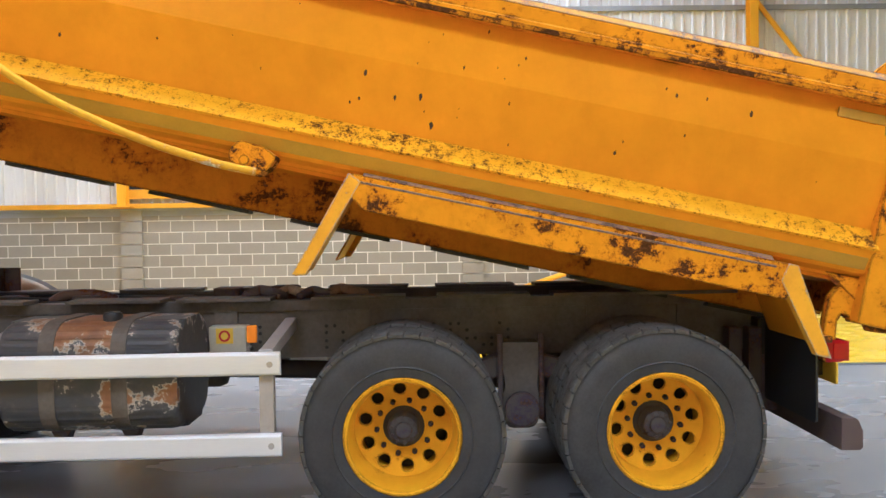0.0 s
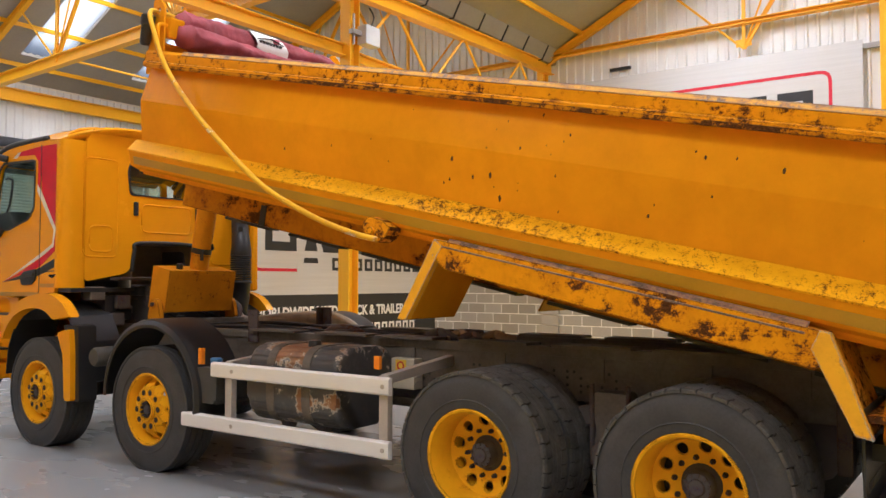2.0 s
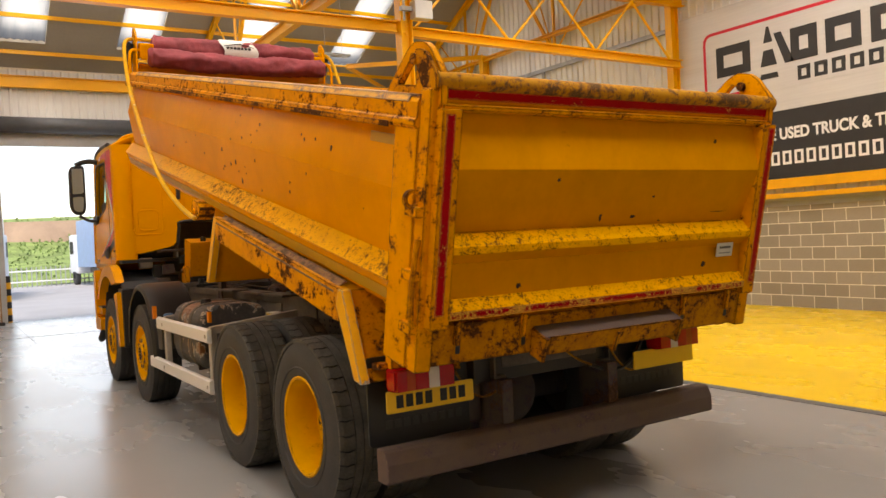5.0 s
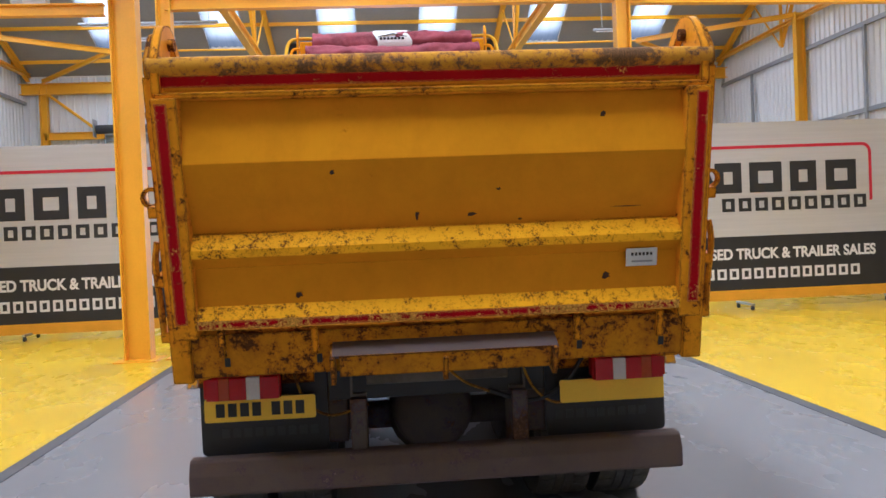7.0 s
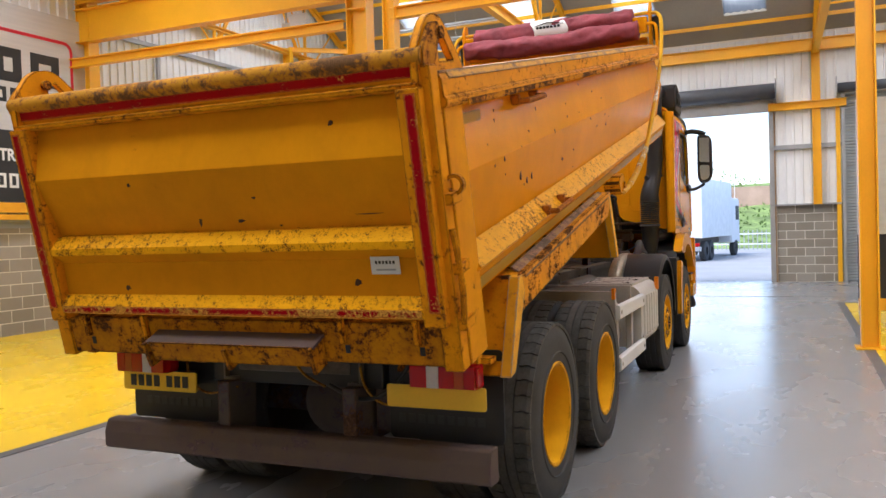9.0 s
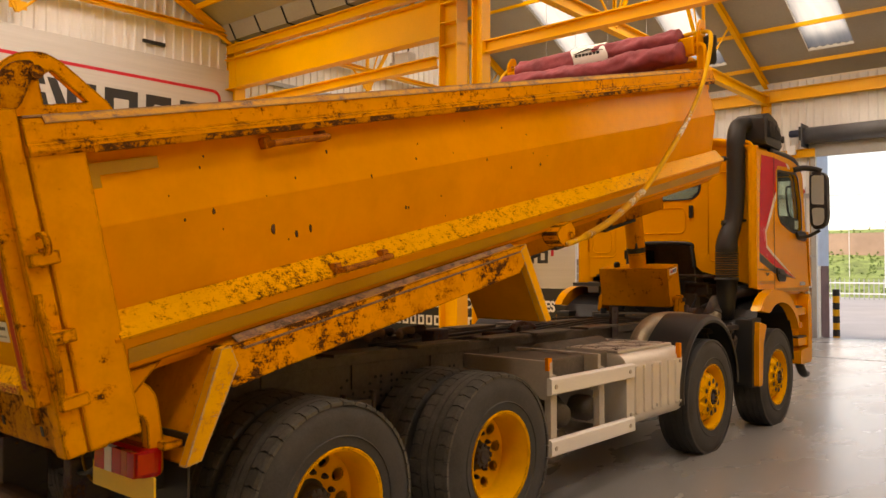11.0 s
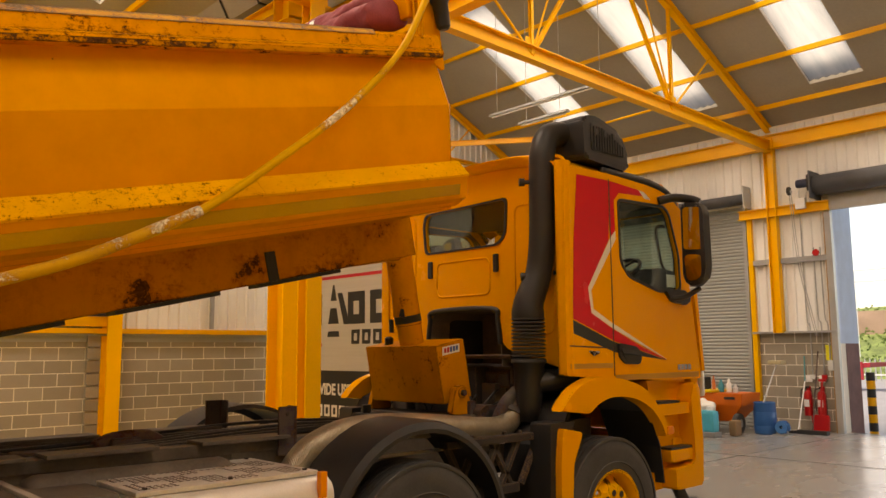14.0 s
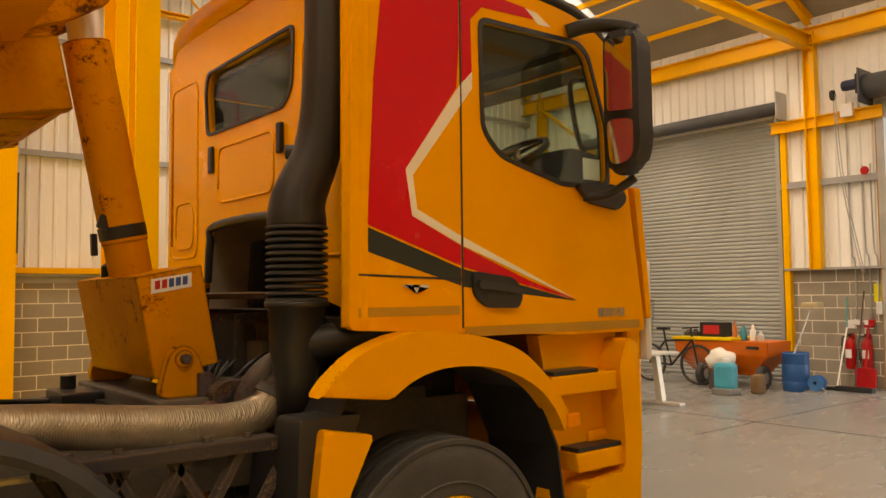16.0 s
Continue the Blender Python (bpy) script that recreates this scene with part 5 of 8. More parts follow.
def holed_ring(r0, r1, n, rc, rh, prof, start=0.0):
    """A pressed wheel disc with n round holes; prof gives its depth at a radius."""
    own = bmesh.new()
    k = 16
    for i in range(n):
        a0, a1 = start + 2 * math.pi * (i - 0.5) / n, start + 2 * math.pi * (i + 0.5) / n
        am = (a0 + a1) / 2
        outer = []
        for j in range(4):
            outer.append((r1, a0 + (a1 - a0) * j / 4))
        for j in range(4):
            outer.append((r1 + (r0 - r1) * j / 4, a1))
        for j in range(4):
            outer.append((r0, a1 + (a0 - a1) * j / 4))
        for j in range(4):
            outer.append((r0 + (r1 - r0) * j / 4, a0))
        pts_o = [(r * math.cos(a), r * math.sin(a)) for r, a in outer]
        cx, cz = rc * math.cos(am), rc * math.sin(am)
        vi, vo, vd = [], [], []
        for x, z in pts_o:
            ang = math.atan2(z - cz, x - cx)
            hx, hz = cx + rh * math.cos(ang), cz + rh * math.sin(ang)
            vo.append(own.verts.new((x, prof(math.hypot(x, z)), z)))
            vi.append(own.verts.new((hx, prof(math.hypot(hx, hz)), hz)))
            vd.append(own.verts.new((hx, prof(math.hypot(hx, hz)) + 0.02, hz)))
        for j in range(k):
            q = (j + 1) % k
            own.faces.new((vo[j], vo[q], vi[q], vi[j]))
            own.faces.new((vi[j], vi[q], vd[q], vd[j]))
    bmesh.ops.remove_doubles(own, verts=own.verts[:], dist=1e-4)
    return own


def rim_shell(depth_in):
    """Rim barrel from the outer lip inwards (outer side is -y)."""
    return lathe([(0.300, -W * 0.93), (0.306, -W * 0.97), (0.298, -W * 1.0), (0.284, -W * 0.96), (0.272, -W * 0.7), (0.262, -W * 0.45), (0.262, depth_in), (0.24, depth_in), (0.24, 0.16), (0.285, 0.16), (0.285, -W * 0.8)], 56, "y", closed=True)


_a, _b = tyre_mesh()
_ob = part("tyre", _a, rubber, None, "", 32)
tyre_data = _ob.data
bpy.data.objects.remove(_ob)
_ob = part("tread", _b, tread_rubber, None)
tread_data = _ob.data
bpy.data.objects.remove(_ob)
_rib = B()
for _y0, _y1 in ((-0.94, -0.60), (-0.54, -0.22), (-0.16, 0.16), (0.22, 0.54), (0.60, 0.94)):
    _d = 0.006 if abs(_y0 + _y1) > 1.3 else 0.0
    join(_rib, lathe([(0.505, W * _y0), (R - 0.006 - _d, W * _y0), (R - 0.004 - _d * 0.4, W * (_y0 + 0.04)), (R - 0.004 - _d * 0.4, W * (_y1 - 0.04)), (R - 0.006 - _d, W * _y1), (0.505, W * _y1)], 72, "y", closed=True))
_ob = part("tread", _rib, rubber, None, "", 30)
rib_data = _ob.data
bpy.data.objects.remove(_ob)
_ob = part("wheel_nut", rod((0, -0.035, 0), (0, -0.05, 0), 0.010, 6, rod((0, 0.01, 0), (0, -0.035, 0), 0.0155, 6)), hub_metal)
nut_data = _ob.data
bpy.data.objects.remove(_ob)


def add_tread(tyre):
    t = new("tread", tread_data)
    t["kind"] = "stuff"
    t.parent = tyre


def make_wheel(rear):
    """A wheel at the origin, its outer face to -y."""
    w = new("wheel", None)
    t = new("tyre", tyre_data)
    t.parent = w
    tr = new("tread", tread_data if rear else rib_data)
    tr["kind"] = "stuff"
    tr.parent = w
    rim = part("rim", rim_shell(0.065 if rear else -0.04), rim_yellow, w, "chipped yellow steel rim", 30)
    if rear:
        disc = holed_ring(0.10, 0.262, 10, 0.208, 0.033, lambda r: 0.085 - 0.28 * (r - 0.13) if r > 0.13 else 0.085)
        part("disc", disc, rim_yellow, w, "chipped yellow wheel disc with round holes", 30)
        # near-black drum added so that the disc holes look dark
        part("brake_drum", lathe([(0.0, 0.125), (0.20, 0.125), (0.232, 0.135), (0.236, 0.16), (0.236, 0.30)], 32, "y"), dark_drum, w, "near-black brake drum added to darken the holes", 30)
        hub = part("hub", lathe([(0.118, 0.11), (0.118, 0.09), (0.105, 0.075), (0.088, 0.06), (0.084, 0.02), (0.072, 0.0), (0.045, -0.006), (0.042, -0.016), (0.0, -0.018)], 26, "y"), hub_metal, w, "dirty stepped hub", 30)
        for i in range(10):
            a = 2 * math.pi * i / 10
            part("hub_bolt", rod((0.066 * math.cos(a), 0.004, 0.066 * math.sin(a)), (0.066 * math.cos(a), -0.012, 0.066 * math.sin(a)), 0.011, 6), hub_metal, hub)
        nr, rb, ny = 10, 0.145, 0.095
    else:
        disc = holed_ring(0.07, 0.262, 10, 0.225, 0.024, lambda r: -0.150 if r < 0.180 else -0.150 + 1.34 * (r - 0.180))
        part("disc", disc, rim_yellow, w, "chipped yellow wheel disc with round holes", 30)
        part("hub_ring", lathe([(0.078, -0.13), (0.078, -0.170), (0.098, -0.170), (0.105, -0.147)], 26, "y", closed=True), rim_yellow, w, smooth=30)
        part("hub", lathe([(0.076, -0.11), (0.07, -0.135), (0.045, -0.14), (0.04, -0.16), (0.0, -0.162)], 26, "y"), hub_metal, w, "greasy dark hub", 30)
        # flat dark discs drawn for the stud holes, nothing cut through
        for i in range(10):
            a = 2 * math.pi * i / 10
            part("stud_hole", lathe([(0.024, -0.1535), (0.024, -0.1505), (0.0, -0.1505)], 14, "y", (0.145 * math.cos(a), 0, 0.145 * math.sin(a))), plain("stud hole dark", (0.03, 0.02, 0.015), 0.6), w)
        nr, rb, ny = 10, 0.058, -0.125
    for i in range(nr):
        a = 2 * math.pi * (i + 0.5) / nr
        nut = new("wheel_nut", nut_data)
        nut.parent = w
        nut.matrix_local = pose(rb * math.cos(a), ny, rb * math.sin(a))
    return w


def place_wheel(rear, x, s, spin, yo):
    w = make_wheel(rear)
    m = pose(x, s * yo, R - 0.025, 0, spin, 0 if s < 0 else 180)
    me = bpy.data.meshes.new("wheel_core")
    own = lathe([(0.05, 0.0), (0.05, 0.14)], 12, "y")
    own.to_mesh(me)
    own.free()
    me.materials.append(dirty_metal)
    core = new("wheel", me)
    core["label"] = "black tyre on a chipped yellow rim with a greasy hub" if rear else "black steering tyre on a yellow rim"
    core.parent = truck
    core.matrix_local = m
    for o in list(w.children):
        o.parent = core
    bpy.data.objects.remove(w)
    return core


k = 0
for s in (-1, 1):
    for x in (-0.675, 0.675):
        k += 1
        place_wheel(True, x, s, 13 * k, 1.085)
        inner = new("wheel", tyre_data)
        inner["label"] = "black inner twin tyre"
        inner.parent = truck
        inner.matrix_local = pose(x, s * 0.735, R - 0.025, 0, 31 * k, 0)
        add_tread(inner)
    for x in (-5.71, -3.92):
        k += 1
        place_wheel(False, x, s, 17 * k, 1.085)

# rear end: lamps, plates, flaps, bumper
for s in (-1, 1):
    flap = part("mudflap", prism(rounded([(s * 0.56, 0.525), (s * 1.19, 0.525), (s * 1.19, 1.0), (s * 0.56, 1.0)], 0.03), "x", 1.475, 1.487), black_plastic, truck, "black rubber mudflap with embossed marks")
    for i in range(9):
        ya = s * 1.09 - s * 0.055 * i
        part("embossed_bar", box(1.487, 1.490, *sorted((ya, ya - s * 0.038)), 0.61, 0.655), grey_plastic, flap)
    lamp_ob = part("tail_lamp", box(1.56, 1.665, *sorted((s * 0.768, s * 1.124)), 0.826, 0.952, 0.025), lamp_red, truck, "red and clear tail lamp")
    for a, c, mt in ((0.775, 0.865, lamp_red), (0.865, 0.93, lamp_white), (0.93, 1.01, lamp_red), (1.01, 1.06, plain("dull orange lens", (0.42, 0.06, 0.012), 0.2, relief=0)), (1.06, 1.118, lamp_red)):
        part("lens", box(1.645, 1.69, *sorted((s * a, s * (c - 0.0005))), 0.836, 0.942, 0.003), mt, lamp_ob)
    part("side_lens", box(1.60, 1.68, *sorted((s * 1.118, s * 1.132)), 0.845, 0.937, 0.006), lamp_red, lamp_ob)
    npl = part("number_plate", prism(rounded([(s * 0.61, 0.718), (s * 1.145, 0.718), (s * 1.145, 0.832), (s * 0.61, 0.832)], 0.012), "x", 1.605, 1.615), plate_yellow, truck, "yellow number plate" if s < 0 else "blank yellow reflective plate")
    if s < 0:
        for i in range(7):
            y = -1.09 + i * 0.058 + (0.035 if i > 3 else 0)
            part("plate_bar", box(1.615, 1.617, y, y + 0.042, 0.742, 0.808), ink, npl)
    part("plate_bracket", box(1.488, 1.606, *sorted((s * 0.70, s * 1.0)), 0.74, 0.82), black_plastic, truck)
    part("bumper_stay", box(1.40, 1.64, *sorted((s * 0.36, s * 0.44)), 0.42, 0.80, 0.008), dirty_metal, truck, "dark bumper stay")
    part("tail_bracket", box(1.49, 1.58, *sorted((s * 0.55, s * 1.16)), 0.94, 0.975, 0.005), worn("bracket paint", YEL, 0.4), truck, "yellow lamp bracket")
part("rear_bumper", prism([(1.60, 0.385), (1.70, 0.385), (1.715, 0.40), (1.715, 0.485), (1.69, 0.545), (1.67, 0.555), (1.60, 0.555)], "y", -1.21, 1.195, 0.006), bumper_brown, truck, "brown primed steel underrun beam")
part("axle_cover", lathe([(0.0, 0.20), (0.10, 0.19), (0.19, 0.12), (0.23, 0.0), (0.23, -0.12)], 24, "x", (1.02, 0.0, 0.60)), dirty_metal, truck, "rounded dark axle cover", True)
part("drawbeam", box(1.44, 1.54, -0.55, 0.55, 0.78, 1.0, 0.01), black_plastic, truck)
for y0, y1 in ((-0.72, -0.35), (0.42, 0.78)):
    part("air_line", tube([(1.56, y0, 0.95), (1.60, y0 + 0.06, 0.80), (1.60, (y0 + y1) / 2, 0.72), (1.57, y1, 0.76)], 0.007, 8), worn("yellow air line", (0.45, 0.23, 0.02), 0.4), truck, "yellow air line", True)
part("air_line", tube([(1.58, 0.0, 0.97), (1.62, 0.12, 0.86), (1.62, 0.25, 0.80)], 0.007, 8), worn("yellow air line", (0.45, 0.23, 0.02), 0.4), truck, "yellow air line", True)
part("air_line", tube([(1.58, 0.25, 0.80), (1.60, 0.45, 0.74), (1.60, 0.62, 0.80), (1.58, 0.78, 1.0)], 0.012, 8), black_plastic, truck, "black cable", True)
for s in (-1, 1):
    for x in (1.30, 1.42):
        part("spring_hanger", box(x - 0.04, x + 0.04, *sorted((s * 0.46, s * 0.56)), 0.55, 0.95, 0.01), dirty_metal, truck)

# side guards, tank, boxes
for s in (-1, 1):
    xe = -1.29 if s < 0 else -1.22
    xf = (-3.09, -3.45) if s < 0 else (-2.40, -2.40)
    for x, z in zip(xf, (0.838, 0.422)):
        b_ = part("guard_rail", prism(rounded([(s * 1.225, z), (s * 1.245, z + 0.012), (s * 1.245, z + 0.108), (s * 1.225, z + 0.12), (s * 1.205, z + 0.12), (s * 1.205, z)], 0.006, 2), "x", x, xe), aluminium, truck, "pale metal side guard rail")
        for xx in (xe - 0.05, xe - 1.55 if s < 0 else xe - 1.1):
            part("bolt", rod((xx, s * 1.24, z + 0.06), (xx, s * 1.251, z + 0.06), 0.016, 10), post_grey, b_)
    for x in ((-1.36, -2.92) if s < 0 else (-1.30, -1.95)):
        part("guard_post", box(x - 0.045, x + 0.03, *sorted((s * 1.15, s * 1.204)), 0.412, 0.965, 0.005), post_grey, truck, "grey guard post")
        part("guard_arm", prism([(s * 1.20, 0.97), (s * 1.20, 0.91), (s * 0.44, 0.97), (s * 0.44, 1.045)], "x", x - 0.035, x + 0.03, 0.004), post_grey, truck, "grey bracket arm")
tank = part("fuel_tank", prism(rounded([(-1.16, 0.53), (-0.52, 0.53), (-0.52, 1.11), (-1.16, 1.11)], 0.19, 7), "x", -2.76, -1.835, 0.06, segs=4), tank_metal, truck, "dark fuel tank scraped to brown rust", 40)
for x in (-2.50, -2.13):
    part("tank_strap", prism(rounded([(-1.168, 0.522), (-0.50, 0.522), (-0.50, 1.118), (-1.168, 1.118)], 0.198, 7), "x", x - 0.04, x + 0.04, 0.002), chassis_black, tank, "dark strap", 40)
    part("strap_foot", prism(rounded([(x - 0.06, 0.53), (x + 0.05, 0.53), (x + 0.02, 0.46), (x - 0.02, 0.46)], 0.01), "y", -1.0, -0.92, 0.006), dirty_metal, tank)
part("tank_cap", lathe([(0.05, 1.10), (0.05, 1.135), (0.042, 1.15), (0, 1.152)], 18, "z", (-2.22, -0.98, 0)), black_plastic, tank, "black tank cap", 30)
sb = part("sticker_box", box(-1.83, -1.61, -0.555, -0.445, 0.78, 1.01, 0.008), plain("cream box", (0.5, 0.46, 0.36), 0.5), truck, "cream valve box with a warning sticker")
part("sticker", box(-1.785, -1.685, -0.559, -0.556, 0.91, 1.0), plain("sticker yellow", (0.75, 0.5, 0.05), 0.5), sb)
part("sticker_ring", lathe([(0.022, -0.002), (0.034, -0.002), (0.034, 0.0), (0.022, 0.0)], 18, "y", (-1.735, -0.56, 0.955), closed=True), red_ink, sb)
for z in (0.83, 0.87):
    part("box_rib", box(-1.6105, -1.600, -0.54, -0.46, z, z + 0.012), post_grey, sb)
for x, y in ((-1.44, -1.16), (-1.27, 1.17)):
    part("side_marker", box(x - 0.025, x + 0.025, *sorted((y, y + 0.03 * (1 if y > 0 else -1))), 1.0, 1.09, 0.006), lamp_amber, truck, "amber side marker")
ft = part("fluid_tank", prism(rounded([(-3.36, 0.62), (-3.08, 0.62), (-3.07, 0.86), (-3.14, 0.90), (-3.36, 0.90)], 0.035), "y", -1.20, -0.86, 0.03, segs=3), dusty_plastic, truck, "dusty black plastic fluid tank", 40)
part("tank_neck", lathe([(0.045, 0.895), (0.04, 0.925), (0.0, 0.926)], 16, "z", (-3.2, -1.10, 0)), black_plastic, ft, smooth=30)
part("blue_cap", lathe([(0.046, 0.925), (0.048, 0.965), (0.035, 0.975), (0, 0.976)], 16, "z", (-3.2, -1.10, 0)), plain("blue cap", (0.08, 0.22, 0.45), 0.4), ft, "blue filler cap", 30)
part("air_filter", lathe([(0.0, -0.15), (0.075, -0.145), (0.09, -0.12), (0.09, 0.10), (0.07, 0.14), (0.0, 0.15)], 22, "y", (-4.86, -1.02, 0.89)), dusty_plastic, truck, "round dusty grey canister", 40)
for i in range(3):
    part("air_tank", lathe([(0.0, -3.05), (0.09, -3.03), (0.11, -2.98), (0.11, -2.05), (0.09, -2.0), (0.0, -1.98)], 20, "x", (0, 0.55 + 0.02 * i, 0.55 + 0.22 * i)), chassis_black, truck, "black air tank", True)
for x in (-1.7, -2.1):
    part("battery_valve", lathe([(0.0, 0.0), (0.085, 0.01), (0.10, 0.05), (0.10, 0.15), (0.07, 0.2), (0, 0.2)], 18, "y", (x, 0.85, 0.62)), chassis_black, truck, smooth=True)
cv = part("box_cover", prism(rounded([(0.55, 0.46), (1.18, 0.46), (1.225, 0.52), (1.225, 0.96), (1.17, 1.03), (0.55, 1.03)], 0.04), "x", -3.30, -2.30, 0.012), box_steel, truck, "dull silver ribbed catalyst cover", 40)
for i in range(6):
    x = -3.17 + i * 0.145
    part("cover_rib", prism(rounded([(x - 0.022, 0.55), (x + 0.022, 0.55), (x + 0.022, 0.93), (x - 0.022, 0.93)], 0.02), "y", 1.222, 1.244, 0.009), box_steel, cv, smooth=40)
for x, z in ((-3.25, 0.90), (-3.25, 0.56), (-2.8, 0.58), (-2.36, 0.90), (-2.36, 0.56)):
    part("cover_bolt", rod((x, 1.222, z), (x, 1.236, z), 0.014, 8), post_grey, cv)
part("tread_top", box(-3.25, -2.30, 0.46, 1.15, 1.032, 1.055, 0.004), top_plate, cv, "tread plate top")
holes = B()
for i in range(26):
    for j in range(18):
        if (i // 4 + j // 3) % 3 and not (8 < i < 13 and 6 < j < 12):
            x, y = -3.2 + i * 0.034, 0.52 + j * 0.034
            box(x, x + 0.020, y, y + 0.007, 1.0552, 1.0575, 0, holes)
part("grip_pattern", holes, dirty_metal, cv, "dark punched grip pattern")["kind"] = "stuff"
for x, y in ((-3.2, 0.5), (-2.36, 0.5), (-2.36, 1.1), (-3.2, 1.1), (-2.78, 1.1)):
    part("plate_bolt", rod((x, y, 1.054), (x, y, 1.064), 0.012, 6), hub_metal, cv)
part("battery_box", box(-2.26, -1.42, 0.50, 1.08, 0.80, 1.05, 0.012), chassis_black, truck, "dusty black battery box")
for x in (-1.27, -1.92):
    part("bracket_plate", prism([(0.44, 1.07), (1.20, 1.065), (1.20, 0.80), (1.13, 0.80), (1.05, 0.86), (0.92, 0.945), (0.75, 0.99), (0.44, 1.0)], "x", x - 0.03, x + 0.01, 0.006), post_grey, truck, "pressed grey bracket plate with a curved lower edge")
for s in (-1, 1):
    bp = part("body_prop", box(-3.55, -3.535, *sorted((s * 0.385, s * 0.475)), 1.05, 1.335, 0.003, box(-3.535, -3.425, *sorted((s * 0.46, s * 0.475)), 1.05, 1.335, 0.003)), dirty_metal, truck, "upright body stop of folded plate")
    part("prop_bolt", rod((-3.48, s * 0.474, 1.29), (-3.48, s * 0.482, 1.29), 0.012, 8), hub_metal, bp)

# mudguards over the second axle
for s in (-1, 1):
    n = 22
    own = bmesh.new()
    cx, cz, r = -3.92, 0.60, 0.685
    rows = []
    for i in range(n + 1):
        a = radians(-8 + 190 * i / n)
        rows.append([own.verts.new((cx + rr * math.cos(a), s * y, cz + rr * math.sin(a) * 0.98)) for y, rr in ((0.78, r - 0.03), (0.80, r), (1.17, r), (1.225, r - 0.012), (1.245, r - 0.05), (1.24, r - 0.075), (1.20, r - 0.03), (0.82, r - 0.015))])
    for a, c in zip(rows, rows[1:]):
        for j in range(8):
            own.faces.new((a[j], a[(j + 1) % 8], c[(j + 1) % 8], c[j]))
    own.faces.new(rows[0])
    own.faces.new(rows[-1])
    mg = part("mudguard", own, black_plastic, truck, "rounded black plastic mudguard", 35)
    part("guard_lamp", box(-3.24, -3.20, *sorted((s * 1.21, s * 1.25)), 0.93, 1.06, 0.006), lamp_amber, mg, "amber marker")

# ram, its box and exhaust
rb = part("ram_box", prism([(-4.835, 1.275), (-4.755, 1.695), (-5.035, 1.75), (-5.115, 1.325)], "y", -0.43, 0.40, 0.008), ram_paint, truck, "yellow ram cover box with a small maker's label")
part("label_plate", prism([(-4.82, 1.625), (-4.99, 1.655), (-4.99, 1.715), (-4.82, 1.685)], "y", 0.400, 0.404), sign_white, rb, "white maker's label")
for i in range(5):
    x = -4.835 - i * 0.029
    part("label_shape", prism([(x, 1.642 + i * 0.005), (x - 0.021, 1.646 + i * 0.005), (x - 0.021, 1.682 + i * 0.005), (x, 1.678 + i * 0.005)], "y", 0.404, 0.406), red_ink if i < 2 else plain("blue ink", (0.03, 0.09, 0.35), 0.5), rb)
part("ram", rod((-4.843, 0, 1.86), (-4.665, 0, 2.74), 0.10, 24), ram_paint, truck, "yellow tipping ram", 30)
part("ram_barrel", rod((-4.90, 0, 1.58), (-4.842, 0, 1.865), 0.094, 24), ram_paint, truck, smooth=30)
part("ram_stage", rod((-4.67, 0, 2.72), (-4.63, 0, 2.93), 0.072, 24), box_steel, truck, smooth=30)
rt = part("ram_tape", rod((-4.838, 0, 1.88), (-4.826, 0, 1.935), 0.1035, 24), black_plastic, truck, "torn black tape", 30)
part("tape_end", prism(rounded([(-4.76, 1.90), (-4.70, 1.92), (-4.72, 1.98), (-4.77, 1.96)], 0.01), "y", 0.05, 0.062), black_plastic, rt)
part("tape_end", prism(rounded([(-4.745, 1.80), (-4.72, 1.80), (-4.715, 1.90), (-4.74, 1.90)], 0.006), "y", -0.085, -0.06), black_plastic, rt)
part("ram_filler", lathe([(0.035, 1.68), (0.035, 1.76), (0.02, 1.775), (0, 1.775)], 12, "z", (-4.85, -0.25, 0)), black_plastic, truck, smooth=30)
for s in (-1, 1):
    part("ram_foot", prism(rounded([(-4.82, 1.205), (-5.04, 1.205), (-4.985, 1.385), (-4.925, 1.425), (-4.865, 1.385)], 0.04), "y", *sorted((s * 0.44, s * 0.49)), 0.008), ram_paint, truck, "yellow ram pivot bracket")
    part("pivot_washer", rod((-4.925, s * 0.40, 1.36), (-4.925, s * 0.50, 1.36), 0.038, 20), ram_paint, truck, smooth=30)
    part("pivot_pin", rod((-4.925, s * 0.50, 1.36), (-4.925, s * 0.525, 1.36), 0.022, 8), dirty_metal, truck, "greasy pivot pin")
part("exhaust_clamp", rod((-5.165, 0.752, 1.205), (-5.185, 0.75, 1.235), 0.088, 20), hub_metal, truck, "steel band clamp", 30)
part("exhaust_flange", rod((-5.19, 0.75, 1.24), (-5.24, 0.74, 1.33), 0.07, 16), dirty_metal, truck, smooth=30)
part("heat_shield", box(-4.95, -3.6, 0.86, 0.885, 1.03, 1.05, 0.004), box_steel, truck, "thin silver heat shield edge")
part("ram_base", box(-5.06, -4.80, -0.55, 0.55, 1.11, 1.203, 0.01), chassis_black, truck, "black ram cradle")
part("ram_beam", box(-4.80, -4.76, -0.2, 0.56, 1.085, 1.155, 0.006), black_plastic, truck, "black cradle beam")
part("reflector", lathe([(0.02, 0), (0.02, 0.006), (0, 0.007)], 16, "x", (-4.76, 0.36, 1.125)), sign_white, truck, "round white reflector")
part("valve_block", box(-4.80, -4.62, -0.42, -0.12, 1.09, 1.19, 0.012), black_plastic, truck, "black valve block")
part("valve_cap", rod((-4.70, -0.34, 1.19), (-4.70, -0.34, 1.25), 0.035, 14), black_plastic, truck, smooth=30)
part("yellow_strap", box(-4.84, -4.80, -0.30, 0.05, 1.17, 1.19, 0.004), cab_paint, truck)
